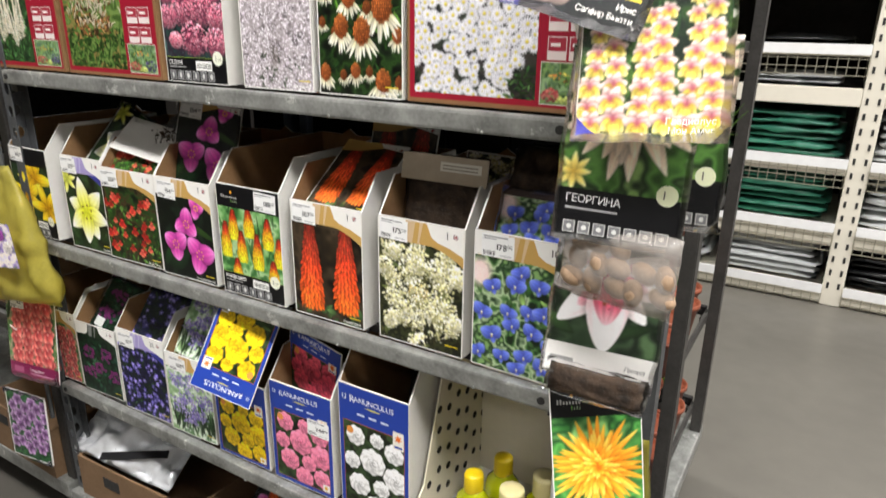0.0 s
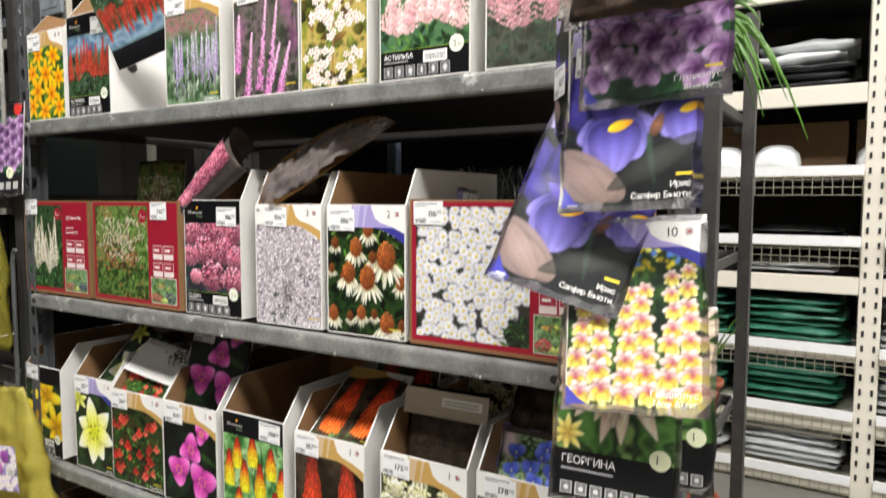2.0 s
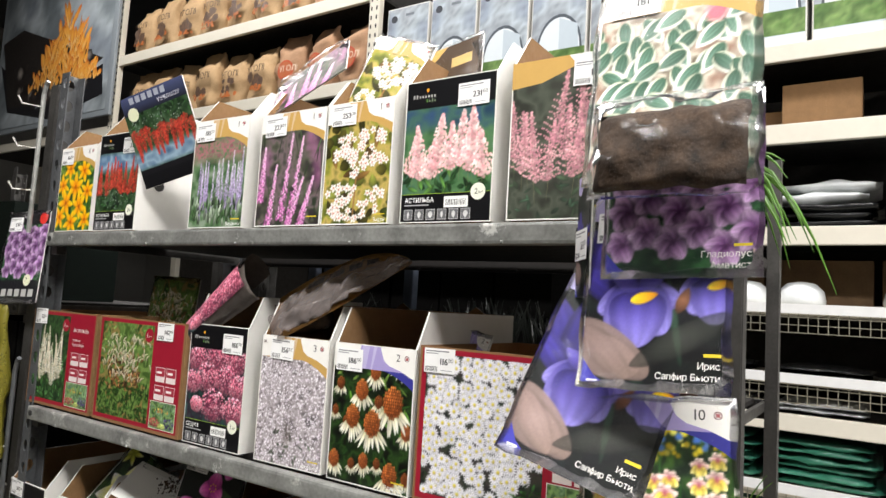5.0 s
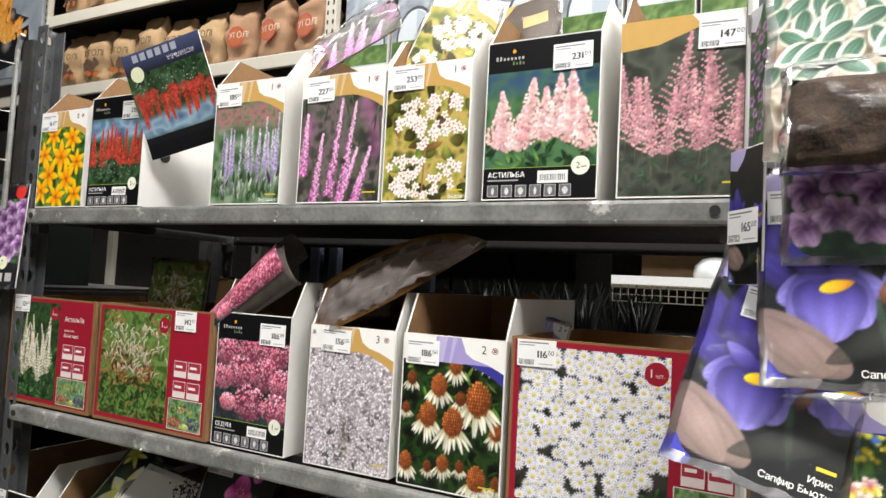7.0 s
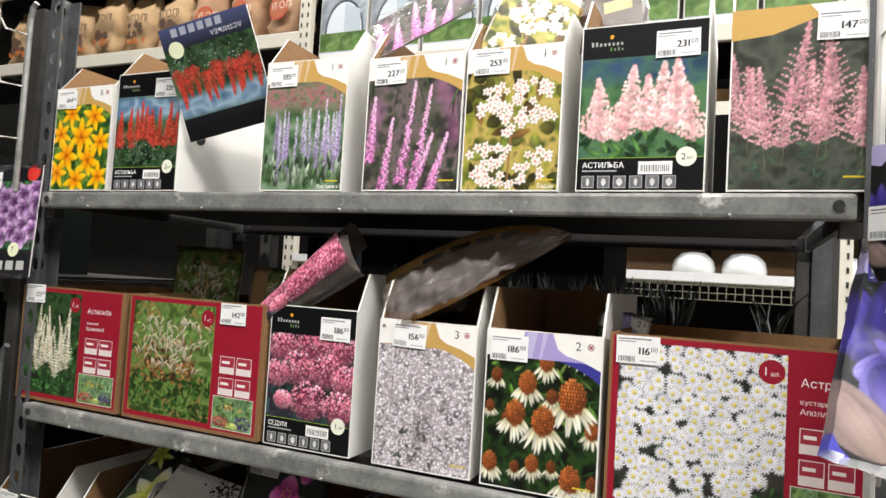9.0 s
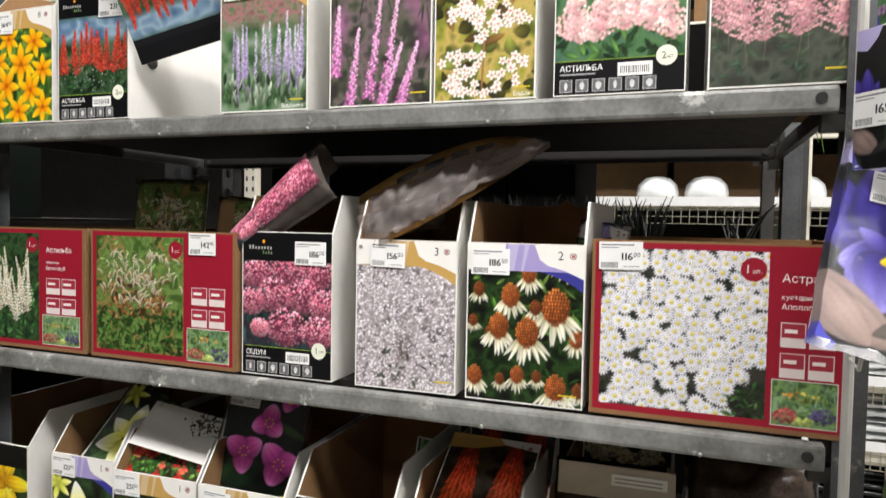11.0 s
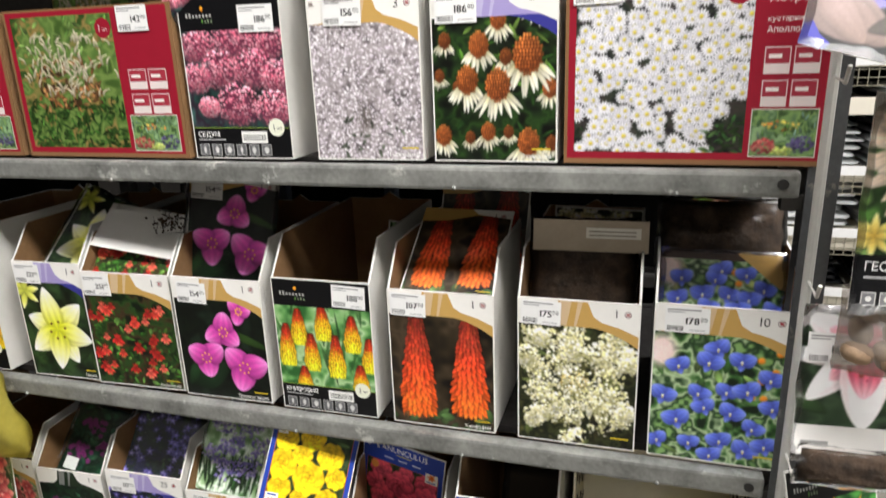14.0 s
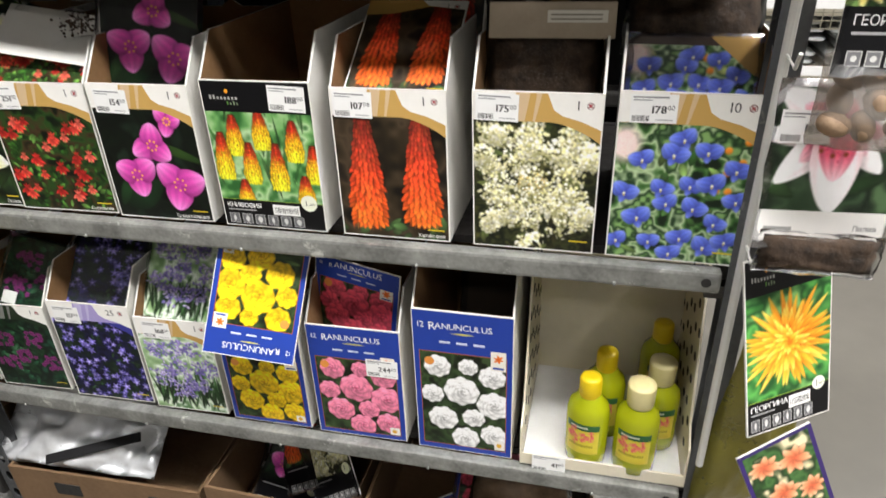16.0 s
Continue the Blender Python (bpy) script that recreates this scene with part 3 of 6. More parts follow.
        g.leaves(50, ("34503a", "445c40"), .016, .005, z1=.4)
        for k in range(12):
            plume(g, w * (.05 + .08 * k + U(-.03, .03)), h * U(.22, .56), h * U(.34, .46), w * .17, ("e09aa2", "d08894", "ecb0b4", "c47c8c"), U(-.2, .2), .0028, .0021, .55, 3)
        # grey veil in the print's colour for the haze of film over it
        g.a = g.a * .88 + tint("a09c98") * .12
    elif kind == "astilbe_white":
        g.ground(("1c2c1c", "34502c", "0e1810"), .016)
        g.leaves(150, ("3c6a34", "28502c", "4c7a44"), .02, .008, z1=.5)
        for k in range(18):
            plume(g, w * (.2 + .038 * k), h * U(.16, .42), h * U(.34, .52), w * .075, ("f0e4cc", "dcccb0", "fbf4e4"), U(-.3, .3), .0028, .0018, .6, 2)
    elif kind == "shrub":
        g.ground(("3c5424", "6c8444", "4c6830", "8c7444", "2c441c"), .022)
        g.leaves(60, ("6c9848", "88ac5c"), .018, .006, z0=.5)
        g.leaves(260, ("2c5420", "3c6a28", "58883a", "264818"), .015, .004, z1=.36)
        g.leaves(120, ("94603a", "c08a58", "5c4024", "b07040"), .014, .005, .18, .3, .8, .66)
        for k in range(120):
            x, z, lean = w * (.5 + p.r.gauss(0, .19)), h * U(.4, .84), U(-.7, .7)
            for i in range(8):
                t = i / 8
                g.blob(x + lean * .016 * t * t * 1.4, z + .013 * t - .009 * t * t * abs(lean), .0022 * (1.1 - .5 * t), tint("f6eacc") * (1 - .4 * (1 - t)) * U(.8, 1.05), .95, .5)
    elif kind == "sedum":
        g.ground(("101c1c", "24403c", "2a1c28", "3c5c58"), .02)
        for a, b, q in ((.14, .86, .2), (.5, .9, .22), (.84, .88, .22), (.1, .52, .17), (.36, .6, .22), (.7, .6, .22), (.95, .5, .2), (.5, .24, .24), (.85, .2, .2), (.2, .22, .12)):
            g.blob(w * a, h * b - w * q * .1, w * q * 1.02, "7c2c48", .7, .5, .85)
            g.specks(300, w * a, h * b, w * q * .92, w * q * .8, .0018, ("f08c9e", "f4a4b2", "e87890", "f8bcc6", "e06c86"), .42)
    elif kind == "gypsophila":
        g.ground(("5c5658", "8c8486", "a49c9e", "6c6466"), .016, .5)
        for _ in range(2300):
            g.blob(w * U(0, 1), h * U(0, 1), U(.0009, .0023), tint(p.r.choice(("faf6fa", "e8e0e8", "d4c8d4", "f4eef4"))) * U(.85, 1.04), .9, .6)
        for _ in range(40):
            a = w * (.48 + p.r.gauss(0, .05))
            g.line(a, h * U(.1, .3), a + U(-.012, .012), h * U(.3, .48), .0012, "5c544c", .7)
        g.leaves(20, ("6c7464", "505848"), .012, .004, .2, .05, .8, .3)
    elif kind == "echinacea":
        g.ground(("060804", "142010", "26401a", "0a0e06"), .018)
        g.leaves(46, ("3c6a24", "5c8c34", "284a1c", "7ca048"), .02, .006, z0=.45)
        g.leaves(20, ("24401c", "1c3416"), .024, .006, z1=.45)
        for a, b, q in ((.86, 1.08, .08), (.54, .97, .075), (.1, .84, .06), (.6, .72, .06), (.38, .8, .095), (.95, .5, .07), (.2, .52, .05), (.05, .6, .05), (.28, .56, .105), (.77, .72, .14), (.53, .52, .12), (.07, .17, .08), (.3, .16, .05), (.45, .2, .07), (.62, .2, .05), (.78, .12, .105), (.97, .12, .06)):
            cone_flower(g, w * a, h * b, w * q * .9, 1.0 if q > .06 else .7)
    elif kind == "daisies":
        g.ground(("1c1c1e", "3a3430", "2c3428", "141416"), .012)
        g.leaves(90, ("3c5434", "2a4024"), .012, .004)
        gap = g.cloud(.011)
        pts = [(i, j) for j in range(17) for i in range(20)]
        p.r.shuffle(pts)
        for i, j in pts:
            a, b = (i + .5 + U(-.45, .45)) / 20, (j + .5 + U(-.45, .45)) / 17
            if a > .8 and b < .2 or gap[min(g.H - 1, int(b * g.H)), min(g.W - 1, int(a * g.W))] < .16:
                continue
            daisy(g, w * a, h * b, U(.0082, .0105), U(.94, 1.04))
        g.leaves(40, ("3c6434", "5c8048", "28401c"), .012, .004, .8, 0, 1, .18)
    elif kind == "orchid_lily":
        g.ground(("182818", "2c4024", "0c140c"), .02)
        for a, b, q in ((.6, .78, .5), (.35, .4, .45), (.85, .25, .45)):
            g.flower(w * a, h * b, w * q, 6, "b07c10", "f0d028", "f8e458", .4, fat=.75, vein=.04)
            g.specks(22, w * a, h * b, w * .12, w * .12, .0012, ("7c1c18",), 0)
    elif kind == "white_lily":
        g.ground(("0c120c", "1c2c1a", "304828"), .02)
        g.leaves(12, ("3c5a30", "547a40"), .05, .012)
        g.flower(w * .1, h * .9, w * .26, 6, "a8b040", "e0e068", "f4f4c0", .4, .3)
        for t, l in ((2.75, .46), (.75, .56), (5.2, .5), (1.75, .6), (3.75, .54), (-.25, .52), (4.6, .56)):
            g.petal(w * .5, h * .5, t, w * l, w * .33, "c4c818", "f2f08c", "fffff8", .68, .7, .1, .05)
        for i in range(6):
            a = .3 + i * 1.03
            g.line(w * .5, h * .5, w * (.5 + .12 * math.cos(a)), h * .5 + w * .12 * math.sin(a), .0016, "b8c060")
            g.blob(w * (.5 + .12 * math.cos(a)), h * .5 + w * .12 * math.sin(a), .0028, "4c2c14", 1, .4)
    elif kind == "columbine":
        g.ground(("0c140a", "24401a", "3c2c1c", "0a1008"), .02)
        g.leaves(130, ("3c6c28", "568a38", "2c5420", "6c9c48"), .013, .007, z1=.75)
        for _ in range(34):
            a, b, s = w * U(.03, .97), h * U(.15, .97), U(.8, 1.25)
            c = tint(p.r.choice(("c82c28", "dc4438", "a82420", "e46050")))
            g.line(a, b, a + U(-.012, .012), b + .02 * s, .001, "8c3424", .9)
            for k in range(3):
                g.petal(a, b, 1.57 + (k - 1) * .7, .009 * s, .0028 * s, c, c * 1.1, c * .7)
            for k in range(4):
                g.petal(a, b, -1.57 + (k - 1.5) * .65, .012 * s, .006 * s, c * .75, c, c * 1.2 + .05)
            g.blob(a, b - .01 * s, .002 * s, "e8c878", .7)
    elif kind == "tradescantia":
        g.ground(("050605", "0e160e", "0a0e0a", "18241a"), .03)
        g.petal(w * .5, h * .72, -.35, w * .62, w * .1, "1c2c14", "2c441c", "1c3014")
        g.petal(w * .05, h * .15, .4, w * .55, w * .36, "0e1a0e", "1a301c", "142414")
        g.petal(w * .05, h * .1, 1.1, w * .4, w * .12, "142414", "203c20", "1a2c18")
        for a, b, q, t in ((.74, .9, .15, .2), (.53, .68, .22, 1.45), (.29, .4, .24, 2.7), (.73, .33, .27, .25)):
            for i in (1, 2, 0):
                g.petal(w * a, h * b, t + i * 2.094, w * q * U(.92, 1.08), w * q * 1.08, "a42c84", "d450ac", "ee90d4", .62, .5, .14, .04, 1, .3)
            for i in range(7):
                g.line(w * a, h * b, w * a + .22 * q * w * math.cos(i * .9), h * b + .22 * q * w * math.sin(i * .9), .001, "d878c8", .8)
                g.blob(w * a + .22 * q * w * math.cos(i * .9), h * b + .22 * q * w * math.sin(i * .9), w * .014, "f0b838", 1, .5)
    elif kind == "kniphofia":
        g.ground(("2c5c2c", "6ca05c", "a8c494", "3c6c38"), .022)
        g.leaves(22, ("3c7034", "68a058"), .05, .004, up=True)
        for a, b, q in ((.5, .6, .42), (.24, .52, .42), (.8, .48, .42), (.1, .24, .5), (.97, .24, .4), (.36, .2, .44), (.62, .14, .5), (.26, -.1, .32), (.86, -.04, .34)):
            torch(g, w * a, h * b, h * q, w * .115, "fcee30", "f8b024", "cc3c22")
    elif kind == "kniphofia_red":
        g.ground(("100c08", "2c2418", "44382a", "0c0a08"), .03)
        g.leaves(14, ("4c6a3c", "607c48"), .022, .012, z1=.1)
        for a, b in ((.26, .08), (.77, .12)):
            for _ in range(40):
                x = w * (a + U(-.15, .15))
                g.line(x, h * (b + .2), x + U(-.006, .006), h * (b + U(-.05, .06)), .0016, p.r.choice(("ff7c28", "ffa040", "f85c20")))
            torch(g, w * a, h * b, h * .84, w * .165, "ff7028", "ee4a28", "a83a28", 24, .85)
    elif kind == "cream":
        g.ground(("14140c", "34381e", "0e120a", "4c4c28"), .016)
        g.leaves(50, ("6a7440", "4c5830"), .02, .01)
        for a, b, q in ((.15, .9, .14), (.45, .92, .16), (.78, .9, .16), (.95, .75, .12), (.1, .68, .15), (.36, .72, .17), (.66, .7, .18), (.2, .45, .17), (.5, .5, .2), (.82, .5, .19), (.14, .22, .12), (.38, .26, .17), (.66, .26, .17), (.9, .28, .12), (.5, .08, .12)):
            for _ in range(5):
                x, z = w * (a + U(-.6, .6) * q), h * b + w * U(-.6, .6) * q
                g.blob(x, z - .002, w * q * .55, "7c7a48", .4, .6)
                g.specks(54, x, z, w * q * .72, w * q * .6, .0026, ("f6f0c8", "ece4ac", "fdfbe8", "d8d498", "f8f4dc"), .25)
        g.specks(60, w * .5, h * .52, w * .14, h * .1, .0016, ("c8b060", "b89850"), .2, .7)
        g.leaves(16, ("1c1c0e", "2c2a16"), .014, .006, .5, 0, 1, .2)
    elif kind == "commelina":
        g.ground(("0e1c0e", "3c6430", "b4c89c", "1a321a", "7ca060"), .016)
        g.leaves(26, ("3c6a30", "5c8c48", "8cb060", "b8c878"), .024, .009)
        g.blob(w * .06, h * .85, w * .15, "f4d8d4", .95, .5, 1.2)
        for _ in range(8):
            g.blob(w * U(.6, 1), h * U(.55, .9), w * .035, "f08c28", .95, .4, 1, .2)
        pts = [(.5, .9), (.2, .72), (.42, .75), (.68, .82), (.88, .7), (.12, .5), (.32, .56), (.55, .6), (.75, .55), (.92, .45), (.2, .33), (.42, .4), (.62, .38), (.8, .3), (.1, .15), (.32, .16), (.52, .2), (.7, .12), (.9, .15), (.48, .03)]
        for a, b in pts:
            x, z, q, t = w * (a + U(-.04, .04)), h * (b + U(-.04, .04)), w * U(.1, .128), U(-.5, .5)
            g.petal(x, z, t - 1.571, q * .7, q * .6, "3c48a0", "5868c8", "7c90e4", .6, .5)
            for s in (.55, 2.6):
                g.petal(x, z, t + s, q, q * 1.15, "4450b0", "5c70d4", "889cec", .62, .5, .1, .04)
            g.blob(x, z, q * .12, "f4f0c0", 1, .5)
            g.blob(x, z - q * .15, q * .08, "d8c030", 1, .5)
    elif kind == "phlox":
        g.ground(("0c1c12", "1a3420", "08120c", "204434"), .02)
        g.leaves(60, ("244c34", "345c40", "183828"), .02, .012)
        for a, b in ((.25, .7), (.7, .72), (.5, .45), (.2, .35), (.85, .38)):
            for _ in range(18):
                g.flower(w * (a + U(-.14, .14)), h * (b + U(-.1, .1)), .006, 5, "4c1c48", "7c2c6c", "943c80", .8, fat=.6)
    elif kind == "violet":
        g.ground(("08081a", "18183a", "0c1812", "1c2c20"), .016)
        g.leaves(60, ("2c4c30", "3c5c38"), .012, .005)
        for _ in range(120):
            c = tint(p.r.choice(("5c54a4", "7468bc", "4c448c", "8c80cc"))) * U(.8, 1.1)
            x, z, q = w * U(0, 1), h * U(0, 1), U(.0065, .0095)
            g.flower(x, z, q, 5, c * 1.3 + .05, c, c * 1.15, .5, fat=.7)
            g.blob(x, z, q * .2, "c8c0e4", .9)
    elif kind == "agapanthus":
        g.ground(("6c8c5c", "94b084", "dce4d8", "54784c"), .02)
        g.leaves(60, ("1c3018", "2c4c28", "3c6434"), .055, .005, z1=.2, up=True)
        for a, b in ((.25, .8), (.62, .84), (.42, .58), (.82, .6), (.66, .36), (.22, .42), (.45, .28)):
            g.line(w * a, h * (b - .3), w * a, h * b, .0016, "5c7c4c")
            for _ in range(42):
                c = tint(p.r.choice(("7c70b8", "9c8ccc", "7468b0", "c4b8e0"))) * U(.9, 1.1)
                x, z = w * (a + U(-.17, .17)), h * (b + U(-.1, .1))
                g.petal(x, z, U(0, 6.28), .0075, .004, c * .8, c, c * 1.1, .8, .6, .2, 0, 1, .06)
                g.petal(x, z, U(0, 6.28), .0075, .004, c * .8, c, c * 1.1, .8, .6, .2, 0, 1, .06)
    elif kind.startswith("ranunculus"):
        g.ground(("10160c", "24341c", "384a2c", "0c1008"), .02)
        g.leaves(24, ("2c4424", "3c5830", "54703c"), .024, .009)
        c, d = {"y": ("fcd01c", "d89408"), "p": ("f48aa8", "c84470"), "w": ("fbfaf8", "b4b4b0"), "r": ("e05468", "94202c")}[kind[-1]]
        for a, b, q in ((.2, .86, .15), (.56, .88, .11), (.84, .8, .15), (.48, .62, .2), (.13, .56, .13), (.86, .5, .19), (.25, .3, .17), (.62, .34, .13), (.86, .17, .15), (.52, .1, .16)):
            bloom(g, w * a, h * b, w * q * 1.08, c, d)
    elif kind == "gladiolus_yellow":
        g.ground(("0e1c10", "1c3018", "3c5c20", "0a140c"), .02)
        g.leaves(36, ("2c5424", "4c7c34", "1c3c18"), .05, .006, up=True)
        g.specks(60, w * .5, h * .92, w * .5, h * .09, .004, ("f0d830", "f8e860", "d8b820"))
        g.specks(22, w * .55, h * .93, w * .45, h * .07, .0042, ("4c78c8", "6c94dc"))
        for a, m in ((.17, 6), (.52, 7), (.84, 8)):
            for j in range(m - 1, -1, -1):
                for s in (-.075, .075):
                    x, z, q = w * (a + s * (1.15 - .08 * j) + U(-.02, .02)), h * (.07 + .105 * j + .03 * (s > 0) + U(-.012, .012)), w * U(.092, .112) * (1.1 - .06 * j)
                    for i in (0, 6, 1, 5, 2, 4, 3):
                        low = abs(i - 3) < 1.5
                        k = U(.85, 1)
                        g.petal(x, z, -1.57 + (i - 3) * .9 + U(-.2, .2), q * U(.9, 1.1), q * .95, *(tint(c) * k for c in (("c0a444", "e8d45c", "f4ecac") if low else ("b46c7c", "e8bcb8", "f8ecdf"))), .6, .5, .25, .06, 1, .3)
                    g.blob(x, z + q * .1, q * .34, "94404f", .8, .9)
    elif kind == "gladiolus_lilac":
        g.ground(("122c1c", "24482c", "3c6c40", "0c2014"), .02)
        g.leaves(26, ("2c5c34", "3c7040", "5c9458"), .09, .01, up=True)
        for a, m in ((.2, 4), (.55, 4), (.86, 4)):
            for j in range(m - 1, -1, -1):
                for s in (-.08, .09):
                    x, z, q = w * (a + s + U(-.03, .03)), h * (.22 + .2 * j + U(-.03, .03) + s * .5), w * U(.12, .15)
                    g.blob(x, z - q * .2, q * 1.15, "1c2c20", .5, .5)
                    for i in range(6):
                        k = U(.8, 1.03)
                        g.petal(x, z, i * 1.047 + U(-.2, .2), q, q * 1.05, tint("5c3464") * k, tint("b088b8") * k, tint("d8b8dc") * k, .6, .45, .25, .08, 1, .2)
                    g.blob(x, z, q * .24, "3c1c40", .85, .8)
    elif kind == "gladiolus_red":
        g.ground(("3c6034", "5c8450", "a89880", "2c4828"), .02)
        g.leaves(20, ("3c6c34", "508848"), .06, .012, up=True)
        for a in (.3, .72):
            for j in range(8):
                for s in (-.1, .1):
                    x, z, q = w * (a + s + U(-.03, .03)), h * (.05 + .115 * j + U(-.02, .02)), w * U(.11, .14)
                    for i in range(6):
                        k = U(.8, 1.05)
                        g.petal(x, z, i * 1.047 + U(-.2, .2), q, q, tint("a03038") * k, tint("d4605c") * k, tint("eca090") * k, .6, .5, .18, .05)
                    g.blob(x, z, q * .22, "f0d8c0", .7, .9)
    elif kind == "iris":
        g.ground(("08080a", "101412", "0c0c10", "182420"), .03)
        g.petal(w * .7, h * .1, 1.75, w * .8, w * .06, "1c2c22", "2c4434", "1c2c22")
        for a, l, q in ((2.1, .7, .3), (1.2, .5, .22), (1.65, .72, .32), (2.5, .5, .22)):
            g.petal(w * .28, h * .42, a, w * l, w * q, "1a1248", "342a80", "5448a4", .8, .6, .3, .06)
        for a, b, q in ((.9, .5, .8), (.38, .44, 1.0)):
            for t, l, d in ((3.6, .32, .26), (-.25, .32, .24), (4.15, .36, .34), (5.3, .36, .34), (4.72, .4, .42)):
                g.petal(w * a, h * (b + .03), t, w * q * l, w * q * d, "2c2470", "6258a6", "827abe", .6, .45, .2, .05)
            for t in (.6, 2.6):
                g.petal(w * a, h * (b + .04), t, w * q * .24, w * q * .13, "342878", "5448a4", "7468c0", .7, .6)
            g.petal(w * (a - .05), h * (b - .015), .25, w * q * .2, w * q * .09, "f8d428", "f4b818", "c87c10", .8, .6, .1)
        g.petal(w * .66, h * .36, 1.2, w * .2, w * .09, "3c2418", "84583c", "5c3c2c")
        for a, b, t, l, q in ((-.08, .3, -.55, .66, .3), (-.05, .2, -.35, .5, .3), (-.02, .28, -.75, .5, .2)):
            k = U(.92, 1.04)
            g.petal(w * a, h * b, t, w * l, w * q, tint("7c6a64") * k, tint("907c76") * k, tint("7c6a62") * k, .8, .4, .12, .015, .95, .2)
        g.petal(w * .35, h * .1, .5, w * .8, w * .2, "20221e", "4c4e46", "20221e", 1, .6, .5, 0, .6, 0)
    elif kind == "dahlia_cream":
        g.ground(("2c481f", "54803c", "1c2c18", "7c9c58"), .026)
        for k in range(7):
            n = 17 - k
            for i in range(n):
                s = U(.86, 1.04)
                g.petal(w * .52, h * .7, i * 6.283 / n + k * .35 + U(-.1, .1), w * (.66 - .08 * k) * U(.9, 1.08), w * .15, tint("b48c6c") * s, tint("e4c8ac") * s, tint("f6e6d4") * s, .85, .7, .2, .05, 1, .25)
        g.flower(w * .1, h * .12, w * .17, 8, "c8a040", "ead878", "f4ecb0", .4)
    elif kind == "dahlia_orange":
        g.ground(("28602c", "58a04c", "1c4420", "84bc6c"), .03)
        for k in range(8):
            n = 26 - 2 * k
            for i in range(n):
                c = p.r.choice((("d05c10", "f89820", "fdc848"), ("c85010", "f48418", "fcb438"), ("e07818", "fcb030", "ffdc6c")))
                g.petal(w * .5, h * .5, i * 6.283 / n + k * .17 + U(-.1, .1), w * (.6 - .068 * k) * U(.78, 1.1), w * .075, *c, .9, .7, .15, 0, 1, .12)
    elif kind == "stargazer":
        g.ground(("1c2c1c", "3c5038", "141c14", "4c6444"), .03)
        g.leaves(8, ("3c5c34", "4c7040"), .06, .016)
        for t, l, q in ((.5, .55, .3), (2.65, .55, .3), (1.57, .4, .3), (-.1, .56, .26), (3.3, .56, .26), (3.95, .62, .28), (-.75, .5, .24), (4.75, .68, .4)):
            g.petal(w * .5, h * .68, t, w * l, w * q, "e8b8c0", "fbeaec", "fffdfd", .62, .55, .05, .03, 1, .4)
            g.petal(w * .5, h * .68, t, w * l * .62, w * q * .74, "b83050", "cc4460", "f4c8d0", .6, .55, .0, .1, .85, 0)
            g.specks(16, w * .5 + w * l * .3 * math.cos(t), h * .68 + w * l * .3 * math.sin(t), w * .09, w * .09, .0009, ("98183c",), 0)
        g.blob(w * .5, h * .66, w * .055, "c8d878", .95, .6)
        for i in range(6):
            a = 3.6 + i * .5
            g.line(w * .5, h * .66, w * (.5 + .2 * math.cos(a)), h * .66 + w * .2 * math.sin(a), .0014, "c8d890")
            g.blob(w * (.5 + .2 * math.cos(a)), h * .66 + w * .2 * math.sin(a), .003, "7c3818", 1, .4)
    elif kind == "hosta":
        g.ground(("8c7060", "c8c0b0", "5c5040"), .02)
        for j in range(10):
            for i in range(9):
                x, z, a = w * (i + U(-.3, .8)) / 8.5, h * (.96 - .1 * j + U(-.04, .04)), -1.57 + U(-1.1, 1.1)
                k = U(.85, 1.04)
                g.petal(x, z, a, w * .23, w * .13, tint("c8ccb0") * k, tint("eceee0") * k, tint("f6f6ee") * k, .75, .7, .08, 0, 1, .25)
                g.petal(x, z, a, w * .2, w * .088, tint("3c5c48") * k, tint("587a68") * k, tint("7c9888") * k, .75, .7, .15, .12, 1, 0)
        g.blob(w * .75, h * .94, w * .09, "d86878", .95, .6)
    elif kind == "peach":
        g.ground(("2c4c28", "48703c", "1c3018", "e8d8b0"), .02)
        for a, b, q in ((.25, .8, .24), (.7, .75, .26), (.4, .42, .28), (.82, .35, .22), (.2, .15, .22), (.65, .1, .2)):
            for i in range(9):
                g.petal(w * a, h * b, i * .7 + U(-.2, .2), w * q * U(.8, 1.1), w * q * .6, "c85c3c", "ec9468", "fcc8a0", .7, .55, .15, .05)
    elif kind == "tulips":
        g.ground(("c8c0e0", "e8e0d0", "8c78b8", "5c7c48"), .02)
        for _ in range(9):
            c, d = p.r.choice((("f0e03c", "b89c18"), ("d878c8", "8c3c84"), ("a850b0", "5c2468"), ("f0e8e0", "b8a8a0")))
            bloom(g, w * U(.1, .9), h * U(.12, .88), .015, c, d)
    elif kind == "garden":
        g.ground(("3c5430", "7c9c5c", "547050", "88a878"), .01)
        g.specks(70, w * .22, h * .22, w * .22, h * .16, .0022, ("a84848", "983038", "c87068"))
        g.specks(60, w * .78, h * .25, w * .2, h * .2, .0022, ("4c4470", "64588c", "3c3458"))
        g.specks(40, w * .5, h * .12, w * .16, h * .1, .002, ("d0d880", "b8c860"))
        g.specks(24, w * .45, h * .66, w * .3, h * .1, .0018, ("e87838", "e8c058"))
        g.leaves(30, ("6ca048", "88b0a0", "3c5c3c"), .009, .0025, z0=.3, up=True)
    g.onto()


